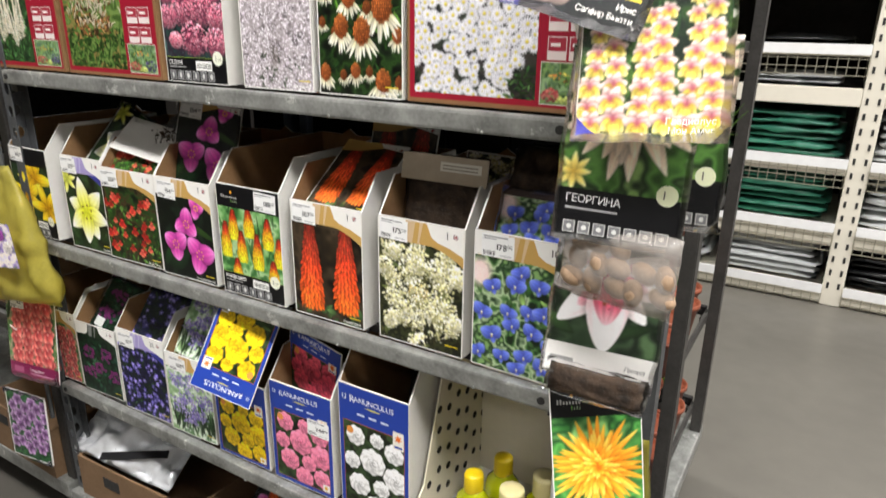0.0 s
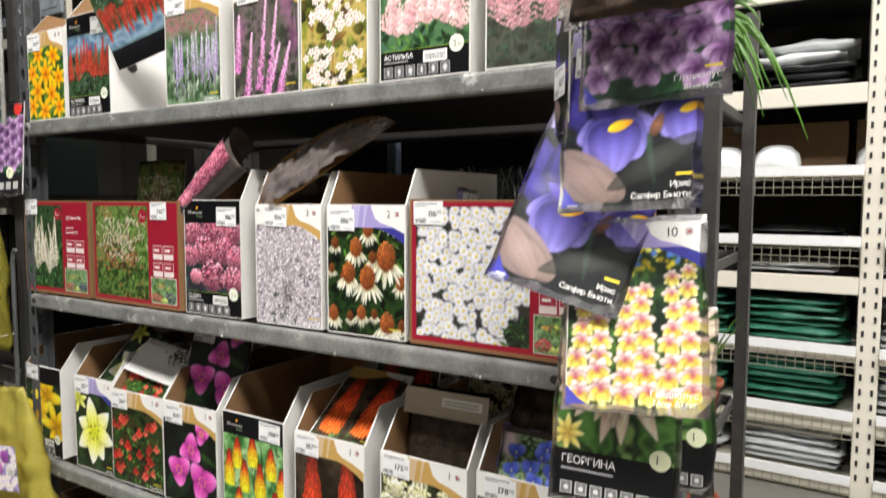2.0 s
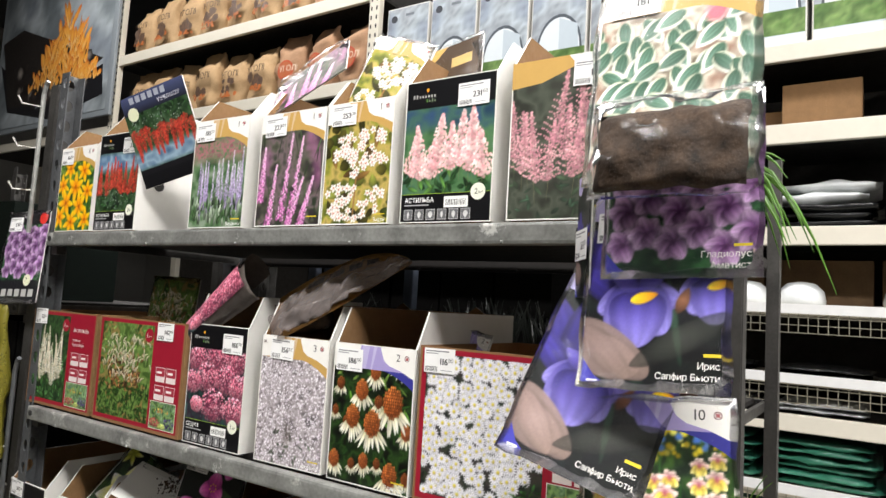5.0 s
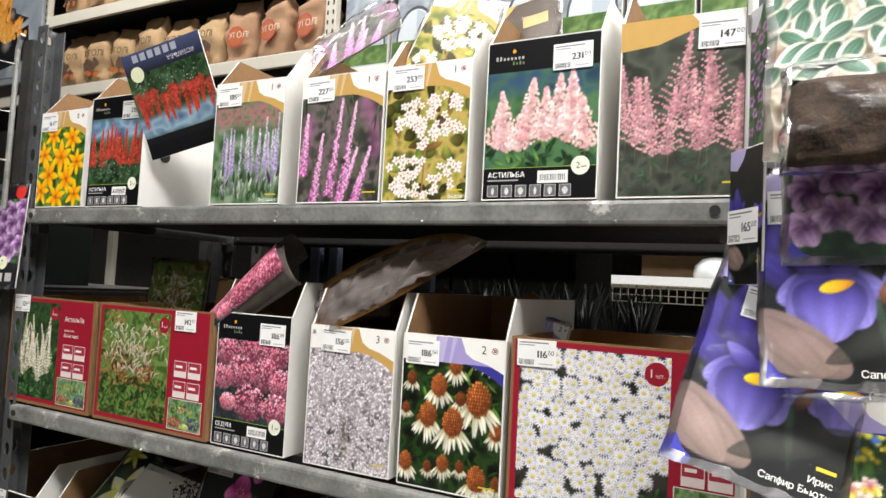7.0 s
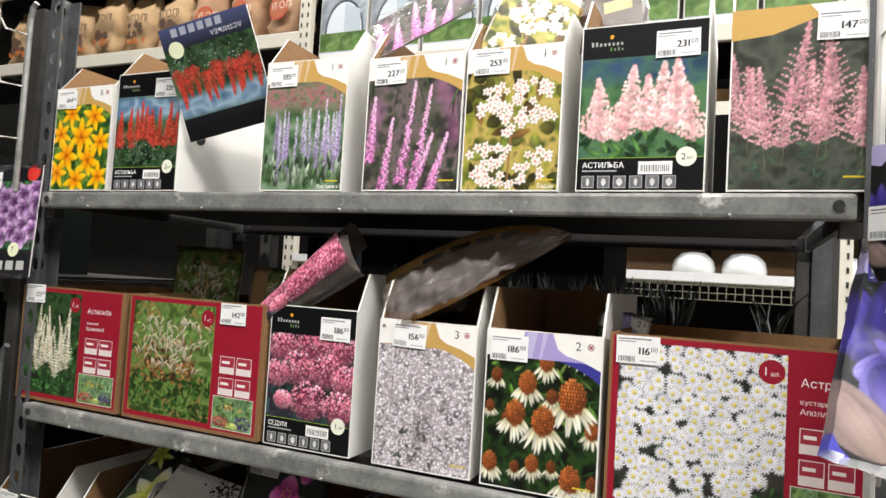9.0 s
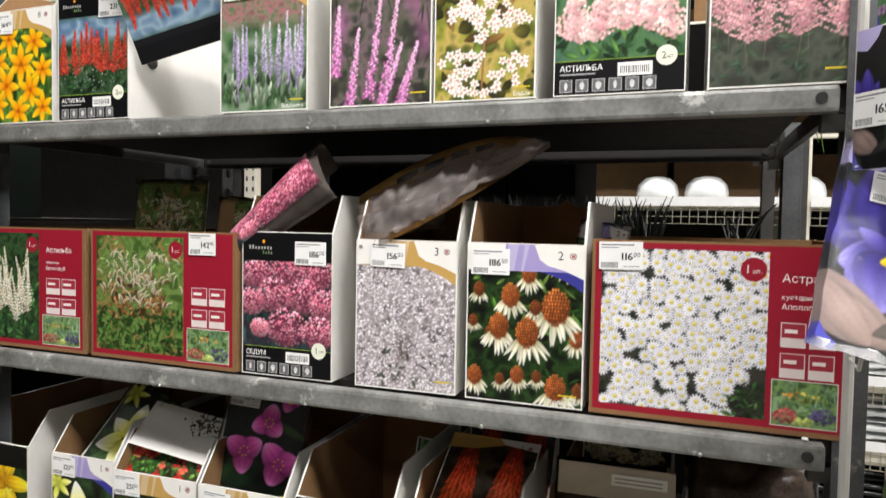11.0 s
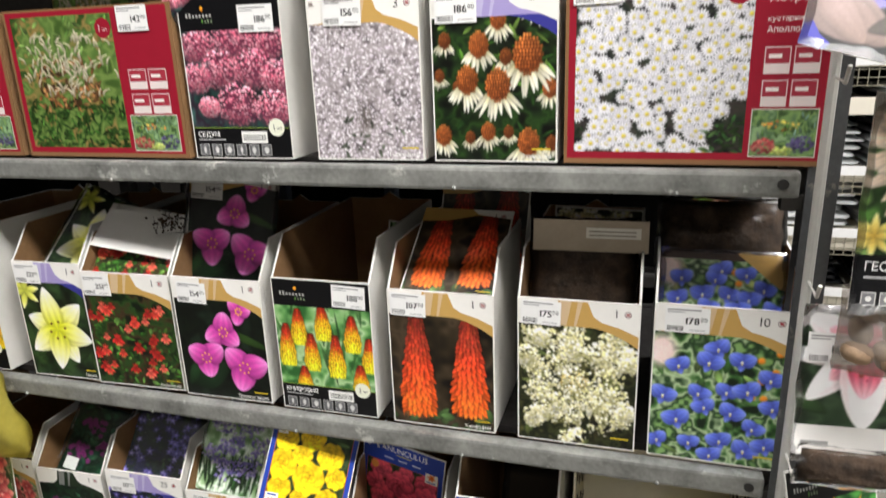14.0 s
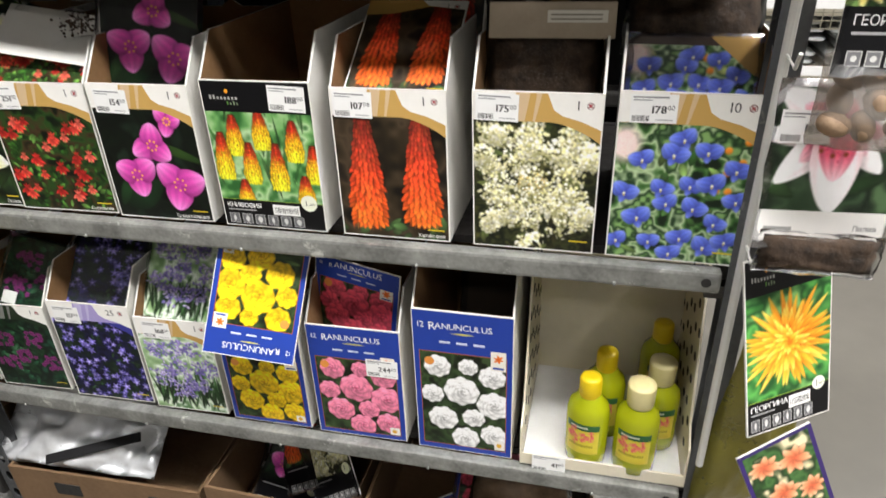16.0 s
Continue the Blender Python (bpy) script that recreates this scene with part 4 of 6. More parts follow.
def royal(p, kind, number, tone="c9a25c", alt="c9a25c", head=0.17, dark=False, name=""):
    """A white card with a swept coloured head, a number and a name in the foot."""
    w, h = p.w, p.h
    p.rect(0, 0, w, h, "efede6")
    m = 0.0018
    top = h * (1 - head)
    pale = mixc(lin(tone), (1, 1, 1), .22)
    art(p, kind, m, m, w - m, top if not dark else h * 0.99)
    if dark:
        p.poly([(0, h), (0, h * .83), (w * .3, h * .85), (w * .62, h * .93), (w, h * .93), (w, h)], tone)
        p.poly([(w * .55, h), (w * .62, h * .94), (w, h * .9), (w, h)], "f0eee8")
    else:
        k = h - .0012
        p.poly([(m, k), (m, top - .0005), (w * .5, top - .0005), (w - m, top - .0005), (w - m, k)], tone)
        arc = [(min(w - m, w * (.6 + .4 * t)), top - h * .12 * t ** 1.6) for t in (0, .2, .4, .6, .8, 1)]
        for a, b in zip(arc, arc[1:]):
            p.poly([a, b, (b[0], top), (a[0], top)], alt)
        p.poly([(w * .36, k), (w * .33, top), (w * .41, top), (w * .45, k)], pale)
        p.poly([(w * .5, k), (w * .47, top), (w * .49, top), (w * .54, k)], pale)
        p.poly([(m, k), (m, top - .0005), (w * .24, top + h * .01), (w * .31, top + h * .05), (w * .34, k)], "f4f2ec")
        p.poly([(w * .58, k), (w * .63, top + h * .07), (w * .7, top + h * .035), (w - m, top + h * .035), (w - m, k)], "f4f2ec")
        p.poly([(w * .7, top + h * .036), (w * .84, top + h * .008), (w - m, top - h * .04), (w - m, top + h * .036)], "f4f2ec")
    p.text(number, w * .83, h * .905, h * .075, "2c2a28", right=True)
    ring(p, w * .9, h * .93, w * .028, "6c3434")
    ring(p, w * .9, h * .93, w * .022, "f4f2ec")
    for a in range(4):
        t = a * math.pi / 2 + .78
        p.petal(w * .9, h * .93, t, w * .02, w * .014, lin("9c2c34"), lin("9c2c34"))
    if name:
        p.text(name, w * .96, h * .022, h * .04, "f0f0ec", right=True)
    p.rect(w * .8, h * .072, w * .95, h * .082, "d8c030")


def black(p, kind, title, number=""):
    w, h = p.w, p.h
    p.rect(0, 0, w, h, "efede6")
    m = .0014
    p.rect(m, m, w - m, h - m, "0d0d10")
    art(p, kind, m, h * .2, w - m, h * .8)
    p.rect(m, h * .196, w - m, h * .2, "8ca83c")
    # emblem: a small flame over two rows of short pale bars
    p.petal(w * .245, h * .915, 1.57, h * .03, w * .035, lin("e88020"), lin("f0b030"))
    for i in range(8):
        p.rect(w * (.08 + .034 * i), h * .878, w * (.098 + .034 * i), h * (.895 + .01 * (i in (0, 1))), "b4b4b0")
    for i in range(4):
        p.rect(w * (.235 + .03 * i), h * .845, w * (.249 + .03 * i), h * (.86 + .008 * (i in (0, 2))), "7c8c70" if i else "5c8c40")
    p.text(title, w * .05, h * .14, h * .046, "f4f4f2")
    p.text(title, w * .052, h * .14, h * .046, "f4f4f2")
    p.rect(w * .05, h * .117, w * .33, h * .126, "a8a8a8")
    for i in range(6):
        x = w * (.05 + .128 * i)
        p.rect(x, h * .02, x + w * .1, h * .092, "b8b8b6")
        p.rect(x + .0008, h * .02 + .0008, x + w * .1 - .0008, h * .092 - .0008, "6c6c6e")
        p.petal(x + w * .05, h * .03, 1.57, h * .05, w * (.03 + .012 * (i % 3)), lin("e4e4e2"), lin("c8c8c6"))
    ring(p, w * .86, h * .2, w * .078, "eef0dc")
    p.text(number, w * .825, h * .182, h * .055, "2c2a28")
    p.text("шт", w * .866, h * .186, h * .028, "2c2a28")
    # barcode sticker
    p.rect(w * .5, h * .1, w * .76, h * .175, "f2f2ee")
    x = w * .52
    while x < w * .74:
        q = p.r.uniform(.0006, .0014)
        p.rect(x, h * .115, x + q, h * .155, "303030")
        x += q + p.r.uniform(.0007, .0016)


def red_box(p, kind, words, split=0.66):
    w, h = p.w, p.h
    p.rect(0, 0, w, h, "8a6746")
    p.rect(.004, .006, w - .006, h - .003, "9a1c30")
    x1 = w * split
    art(p, kind, .012, .014, x1, h - .01)
    p.dot(x1 - .016, h * .86, .014, lin("9a1c30"), n=14, wob=0)
    p.text("1", x1 - .024, h * .84, .014, "f0e8e4")
    p.text("шт.", x1 - .017, h * .84, .007, "f0e8e4")
    z = h * .8
    for s, q in words:
        p.text(s, x1 + (w - x1) * .16, z, q, "f2ece8")
        z -= q * 1.5
    for i in range(2):
        for j in range(2):
            a, b = x1 + (w - x1) * (.16 + .34 * i), h * (.3 + .16 * j)
            p.rect(a, b, a + (w - x1) * .3, b + h * .13, "e8dcd8")
            p.rect(a + .001, b + h * .05, a + (w - x1) * .3 - .001, b + h * .125, "a83444")
            p.rect(a + .004, b + h * .075, a + (w - x1) * .2, b + h * .095, "f0e8e4")
    p.rect(x1 + (w - x1) * .07, h * .045, w - .012, h * .29, "e0d8d0")
    art(p, "garden", x1 + (w - x1) * .07 + .001, h * .045 + .001, w - .013, h * .29 - .001)


def blue(p, kind):
    w, h = p.w, p.h
    p.rect(0, 0, w, h, "e8e6e0")
    p.rect(.0012, .0012, w - .0012, h - .0012, "24409c")
    p.text("12", w * .05, h * .885, h * .055, "f2f2f0")
    p.text("R", w * .17, h * .875, h * .075, "f2f2f0")
    p.text("ANUNCULUS", w * .228, h * .885, w * .097, "f2f2f0")
    p.petal(w * .38, h * .86, 0, w * .24, h * .014, lin("c8c060"), lin("c8c060"))
    for i in range(3):
        p.rect(w * (.27 + .17 * i), h * .79, w * (.38 + .17 * i), h * .806, "c8d0e4")
    p.rect(w * .06, h * .04, w * .94, h * .73, "a85a38")
    art(p, kind, w * .067, h * .045, w * .933, h * .724)
    ring(p, w * .16, h * .66, w * .05, "e89848")
    p.rect(w * .78, h * .64, w * .93, h * .77, "f0ece0")
    p.star(w * .855, h * .72, w * .05, 6, lin("e05820"), lin("f08830"))
    p.rect(w * .8, h * .65, w * .91, h * .665, "2c4aa4")
    p.rect(w * .82, h * .05, w * .93, h * .12, "f0ece4")
    p.dot(w * .87, h * .085, w * .03, lin("e0b040"), n=6)


def tag_pic(price, seed, w=.052, h=.034):
    p = Pic(w, h, seed)
    p.rect(0, 0, w, h, "f4f4f2")
    p.rect(w * .05, h * .86, w * .8, h * .91, "8a8a8c")
    p.rect(w * .05, h * .77, w * .45, h * .81, "9a9a9c")
    for q in (0, .0004, .0008):
        p.text(price, w * .78 + q, h * .34, h * .37, "1c1c1e", right=True)
    p.text("00", w * .79, h * .45, h * .24, "1c1c1e")
    x = w * .05
    while x < w * .42:
        q = p.r.uniform(.0004, .001)
        p.rect(x, h * .06, x + q, h * .26, "2a2a2c")
        x += q + p.r.uniform(.0004, .001)
    p.rect(w * .55, h * .1, w * .92, h * .13, "a8a8aa")
    return p


# ---- the hall ----
def slab(name, x0, x1, y0, y1, z0, z1, mat, label):
    bm = bmesh.new()
    box(bm, x0, x1, y0, y1, z0, z1)
    return tagged(part(name, bm, mat), label, name.split("_")[0], kind="structure")


slab("floor", -14, 8, -5, 9, -0.1, 0, FLOOR, "smooth grey polished concrete shop floor")
# out of view; closes the hall and keeps the fill light low
slab("ceiling", -14, 8, -5, 9, 6.4, 6.5, ROOF, "plain unseen hall ceiling, dark grey to cut bounced light")
slab("wall_north", -14, 8, 9, 9.2, 0, 6.4, PLASTER, "plain pale hall wall behind the racks")
# out of view too; a made-up wall that dims the bounce onto the boxes
slab("wall_south", -14, 8, -5.2, -5, 0, 6.4, SHOP_WALL, "plain unseen wall in place of facing racks, grey to cut bounce")
slab("wall_west", -14.2, -14, -5, 9, 0, 6.4, PLASTER, "plain pale hall wall")
slab("wall_east", 8, 8.2, -5, 9, 0, 6.4, PLASTER, "plain pale hall wall")


# ---- flower trolleys ----
def perforated(bm, w, z0, z1, pitch, hw, hh, m):
    """A steel strip with a row of holes, in the plane y = 0, put in place by m."""
    n = int((z1 - z0) / pitch)
    t = bmesh.new()
    for k in range(n):
        a, c = z0 + k * pitch, z0 + (k + .5) * pitch
        outer = [(w / 2, c), (w / 2, a + pitch), (0, a + pitch), (-w / 2, a + pitch), (-w / 2, c), (-w / 2, a), (0, a), (w / 2, a)]
        inner = [(hw * math.cos(i * math.pi / 4), c + hh * math.sin(i * math.pi / 4)) for i in range(8)]
        ov = [t.verts.new((x, 0, z)) for x, z in outer]
        iv = [t.verts.new((x, 0, z)) for x, z in inner]
        for i in range(8):
            t.faces.new((ov[i], ov[(i + 1) % 8], iv[(i + 1) % 8], iv[i]))
    bmesh.ops.remove_doubles(t, verts=t.verts[:], dist=1e-4)
    bmesh.ops.solidify(t, geom=t.faces[:], thickness=.0025)
    bmesh.ops.transform(t, matrix=m, verts=t.verts[:])
    join(bm, t)


def post_mesh(z0, z1, sx, sy):
    """An angle post, punched with holes where it opens to the right; its web faces the end, its flange the long side. sx, sy: which way it opens."""
    bm = bmesh.new()
    if sx > 0:
        perforated(bm, .040, z0, z1, .05, .011, .014, pose(0, sy * .02, 0, 0, 0, 90))
        perforated(bm, .030, z0, z1, .05, .0085, .014, pose(sx * .016, 0, 0))
    else:
        box(bm, -.0013, .0013, min(0, sy * .04), max(0, sy * .04), z0, z1)
        box(bm, -.031, -.0015, -.0013, .0013, z0, z1)
    box(bm, min(0, sx * .03), max(0, sx * .03), sy * .038 - .0012, sy * .038 + .0012, z0, z1 - .003)
    return bm


def trolley(label, x0, x1, y0, y1, decks, top, mat=ZINC_DARK, edge=None):
    edge = edge or ZINC
    t = thing("plant_trolley", pose(x0, y0, 0), label, "trolley", "plant trolleys")
    L, D = x1 - x0, y1 - y0
    for x, sx in ((-.027, 1), (L + .027, -1)):
        for y, sy in ((0.004, 1), (D - .004, -1)):
            part("post", post_mesh(.2, top, sx, sy), mat, t, at=pose(x, y, 0))
    for z in decks:
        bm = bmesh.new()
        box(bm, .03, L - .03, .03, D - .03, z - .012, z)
        d = part("deck", bm, PLY, t, "plywood deck, darkened for the shade under it")
        for y in (-.012, D - .012):
            bm = bmesh.new()
            soft_box(bm, .012, L - .012, y, y + .022, z - .034, z - .004, .005)
            for hx in (.03, L - .03):
                s = bmesh.new()
                bmesh.ops.create_cone(s, cap_ends=True, segments=12, radius1=.006, radius2=.006, depth=.003, matrix=pose(hx, y - .0008, z - .018, 90))
                for f in s.faces:
                    f.material_index = 1
                join(bm, s)
            for k in range(5):
                s = bmesh.new()
                bmesh.ops.create_uvsphere(s, u_segments=8, v_segments=5, radius=.003, matrix=pose(.14 + k * (L - .28) / 4, y, z - .031))
                join(bm, s)
            # the rear lip gets the near-black deck colour in place of shade
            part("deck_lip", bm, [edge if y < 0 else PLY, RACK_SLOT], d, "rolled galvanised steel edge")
        for x in (.0, L - .014):
            bm = bmesh.new()
            box(bm, x + .002, x + .012, .02, D - .02, z - .030, z - .006)
            box(bm, x - .012, x + .026, .008, .028, z - .052, z - .034)
            box(bm, x - .012, x + .026, D - .028, D - .008, z - .052, z - .034)
            # bracket steel is darkened to match the shade under its deck
            part("deck_bracket", bm, ZINC_DARK, d)
    bm = bmesh.new()
    soft_box(bm, -.03, L + .03, -.02, D + .02, .15, .2, .006)
    part("base_frame", bm, ZINC, t)
    for x in (.05, L - .05):
        for y in (.06, D - .06):
            bm = bmesh.new()
            lathe(bm, [(.05, -.016), (.062, -.012), (.062, .012), (.05, .016)], 20)
            w = part("wheel", bm, BLACK_PLASTIC, t, "black rubber castor", at=pose(x, y, .062, 90, 0, 0))
            bm = bmesh.new()
            box(bm, -.012, .012, -.02, .02, .06, .09)
            box(bm, -.012, .012, -.024, -.02, -.01, .09)
            box(bm, -.012, .012, .02, .024, -.01, .09)
            part("castor_fork", bm, ZINC, t, at=pose(x, y, .062))
    return t


D3, D2, D1, D0 = 1.716, 1.323, .935, .548
YF = .812
front = trolley("galvanised steel plant trolley with four decks of bulb boxes", -1.612, -.272, .806, 1.372, (D3, D2, D1, D0), 2.10, ZINC_POST)
# the 1.78 deck is added to shade the gap; edges are darkened for shade
trolley("galvanised steel plant trolley with potted bulbs, standing behind", -1.58, -.246, 1.44, 2.04, (1.78, 1.40, .98, .62, .30), 2.05, edge=ZINC_DARK)
# edge steel of this trolley is darkened the same way, as if shaded
trolley("galvanised steel plant trolley standing end to end with the next", -3.03, -1.70, .815, 1.38, (1.55, 1.12, .66), 2.08, edge=ZINC_DARK)


def hook_frame(m, ln, levels, mat=WHITE_WIRE):
    """A white wire upright with pegs."""
    t = thing("peg_rail", m, "white coated wire rail with short pegs hung on the trolley post", "hook", "peg rails")
    bm = bmesh.new()
    tube(bm, [(0, 0, 0), (0, 0, ln - .03), (.006, 0, ln - .008), (.014, 0, ln)], .0055, 8)
    part("upright", bm, mat, t)
    for z in levels:
        bm = bmesh.new()
        tube(bm, [(0, 0, z), (0, -.045, z - .004), (0, -.055, z + .012)], .0022)
        part("peg", bm, WHITE_WIRE, t)


hook_frame(pose(-1.650, .778, 1.71), .36, (.10, .20, .30), ZINC)
hook_frame(pose(-1.665, .79, .42), 1.0, (.28, .55, .8), ZINC_POST)
hook_frame(pose(-.268, .785, .62), 1.4, (.36, .58, .8, 1.05, 1.26))


# ---- boxes of bulbs ----
def panel(bm, pts, axis, a, b, outer, inner, flip):
    """A cardboard panel: outline pts extruded from a to b along an axis; the face at a is the outside."""
    mk = (lambda u, v, q: (q, u, v)) if axis == "x" else (lambda u, v, q: (u, q, v))
    va = [bm.verts.new(mk(u, v, a)) for u, v in pts]
    vb = [bm.verts.new(mk(u, v, b)) for u, v in pts]
    f = bm.faces.new(va)
    f.material_index = outer
    f = bm.faces.new(vb[::-1])
    f.material_index = inner
    n = len(pts)
    for i in range(n):
        f = bm.faces.new((va[i], vb[i], vb[(i + 1) % n], va[(i + 1) % n]))
        f.material_index = outer


def bulb_box(label, x0, x1, z, h, draw, seed, price="", tag_x=.03, tag_z=.8, rise=.055, depth=.30, tall=.045, turn=0.0, plain=False, holes=False, y=YF, tilt=0.0, group="boxes of bulbs"):
    w = x1 - x0
    t = thing("bulb_box", pose(x0, y, z, tilt, 0, turn), label, "box", group)
    mats = [KRAFT if plain else WHITE_CARD, KRAFT]
    T = .003
    top = h + rise
    side = [(T, 0), (depth, 0), (depth, top), (tall, top), (T, h)] if rise else [(T, 0), (depth, 0), (depth, h), (T, h)]
    bm = bmesh.new()
    panel(bm, [(0, 0), (w, 0), (w, h), (0, h)], "y", 0, T, 0, 1, 0)
    fp = part("front_panel", bm, mats, t)
    for a, b in ((0, T), (w, w - T)):
        bm = bmesh.new()
        panel(bm, side, "x", a, b, 0, 1, 0)
        sp = part("side_panel", bm, mats, t, "" if plain else "white card side, brown inside")
        if holes and a:
            for hz in (.10, .145, .19):
                bm = bmesh.new()
                bmesh.ops.create_cone(bm, cap_ends=True, segments=16, radius1=.011, radius2=.011, depth=.002, matrix=pose(w + .0012, .05, hz, 0, 90, 0))
                part("punched_hole", bm, RACK_SLOT, sp, "dark punched hole")
    bm = bmesh.new()
    bp = [(T, 0), (w - T, 0), (w - T, top), (w * .62, top), (w * .5, top + (.012 if rise else 0)), (w * .38, top), (T, top)]
    panel(bm, bp, "y", depth, depth - T, 0, 1, 0)
    part("back_panel", bm, mats, t)
    bm = bmesh.new()
    box(bm, T, w - T, T, depth - T, .001, .004)
    part("bottom_panel", bm, KRAFT, t)
    p = Pic(w, h, seed)
    p.cell = .0012
    draw(p)
    part("front_print", p.mesh("front_print"), PRINT, fp, "glossy printed flower photograph")
    if price:
        tp = tag_pic(price, seed + 500)
        part("price_tag", tp.mesh("price_tag"), PRINT, fp, "white paper price label", at=pose(w * tag_x, -.0016, h * tag_z, 0, random.uniform(-2, 2), 0))
    return t


R = lambda kind, num, **k: (lambda p: royal(p, kind, num, **k))
B = lambda kind, title, num="1": (lambda p: black(p, kind, title, num))
PURPLE = dict(tone="a89cd0", alt="3c3c94")

# top deck
bulb_box("white box of yellow crocosmia bulbs with a gold header", -1.602, -1.450, D3, .195, R("crocosmia", "8"), 1, "164", .04, .8, turn=-1)
bulb_box("black and white box of red astilbe roots", -1.440, -1.287, D3, .212, B("astilbe_red", "АСТИЛЬБА", "2"), 2, "231", .6, .78, holes=True)
bulb_box("white box of lilac veronica roots with a gold header", -1.106, -.955, D3, .208, R("veronica", "1", name="Вироника"), 3, "185", .05, .8, turn=1)
bulb_box("white box of pink liatris bulbs with a gold header", -.917, -.762, D3, .20, R("liatris", "1"), 4, "227", .08, .79)
bulb_box("white box of pale blossom shrub roots with a gold header", -.758, -.620, D3, .20, R("physocarpus", "1", name="Бадан"), 5, "253", .08, .81)
bulb_box("black box of pale pink astilbe roots", -.597, -.441, D3, .215, B("astilbe_pink", "АСТИЛЬБА", "2"), 6, "231", .6, .78)
bulb_box("dark box of rose astilbe roots with a gold header", -.417, -.267, D3, .218, lambda p: royal(p, "astilbe_rose", "1", dark=True), 7, "147", .6, .8)

# second deck
bulb_box("kraft box with dark red print of white astilbe", -1.648, -1.382, D2, .212, lambda p: red_box(p, "astilbe_white", (("Астильба", .013), ("японская", .007), ("Бронзлауб", .009)), .6), 11, "121", .04, .85, rise=0, plain=True)
bulb_box("kraft box with dark red print of cream flower spikes", -1.368, -1.072, D2, .212, lambda p: red_box(p, "shrub", (), .66), 12, "142", .7, .83, rise=0, plain=True, turn=-1)
bulb_box("black and white box of pink sedum roots", -1.064, -.909, D2, .215, B("sedum", "СЕДУМ", "1"), 13, "186", .6, .78, tall=.03)
bulb_box("white box of pale gypsophila roots with a gold header", -.871, -.721, D2, .208, R("gypsophila", "3", name="Гипсофила"), 14, "156", .15, .82, tall=.03, turn=1)
bulb_box("white box of echinacea roots with a violet header", -.706, -.551, D2, .208, R("echinacea", "2", **PURPLE, name="Эхинацея"), 15, "186", .04, .8, tall=.03)
bulb_box("large kraft box with dark red print of white daisies", -.543, -.260, D2, .216, lambda p: red_box(p, "daisies", (("Астра", .013), ("кустарниковая", .0075), ("Аполло", .009)), .7), 16, "116", .03, .83, rise=0, plain=True, turn=-1)

# third deck
bulb_box("black and white box of spotted yellow lily bulbs", -1.672, -1.520, D1, .21, B("orchid_lily", "ЛИЛИЯ", "1"), 21, "185", .05, .84)
bulb_box("white box of white and yellow lily bulbs with a violet header", -1.462, -1.326, D1, .21, R("white_lily", "1", name="Лилия", **PURPLE), 22, "121", .02, .82, turn=2)
bulb_box("white box of red columbine roots with a gold header", -1.322, -1.155, D1, .20, R("columbine", "1", name="Аквилегия"), 23, "251", .03, .8, turn=2)
bulb_box("white box of magenta tradescantia roots with a gold header", -1.146, -.990, D1, .203, R("tradescantia", "1", name="Традесканция"), 24, "154", .06, .8, turn=1)
bulb_box("black and white box of yellow and red kniphofia roots", -.968, -.811, D1, .213, B("kniphofia", "КНИФОФИЯ", "1"), 25, "188", .62, .82)
bulb_box("white box of orange red kniphofia roots with a gold header", -.785, -.632, D1, .208, R("kniphofia_red", "1", name="Книфофия"), 26, "107", .03, .82)
bulb_box("white box of cream blossom roots with a gold header", -.600, -.443, D1, .21, R("cream", "1"), 27, "175", .03, .83)
bulb_box("white box of blue commelina roots with a gold header", -.427, -.267, D1, .215, R("commelina", "10"), 28, "178", .08, .83, turn=-1)

# fourth deck
bulb_box("white box of crimson phlox roots", -1.665, -1.535, D0, .19, R("gladiolus_red", "1"), 30, turn=3)
bulb_box("dark box of magenta phlox roots", -1.520, -1.376, D0, .185, R("phlox", "1", tone="20301f", alt="20301f"), 31, turn=3)
bulb_box("white box of violet campanula roots with a violet header", -1.355, -1.197, D0, .208, R("violet", "25", **PURPLE), 32, "117", .06, .8, turn=2)
bulb_box("white box of blue agapanthus roots with a gold header", -1.186, -1.047, D0, .195, R("agapanthus", "1"), 33, "168", .1, .8, turn=2)
bulb_box("blue box of yellow ranunculus corms", -1.032, -.887, D0, .19, lambda p: blue(p, "ranunculus_y"), 34, rise=.05, turn=1)
bulb_box("blue box of pink ranunculus corms", -.870, -.717, D0, .222, lambda p: blue(p, "ranunculus_p"), 35, "244", .62, .6, turn=1)
bulb_box("tall blue box of white ranunculus corms", -.695, -.542, D0, .272, lambda p: blue(p, "ranunculus_w"), 36, rise=.06)


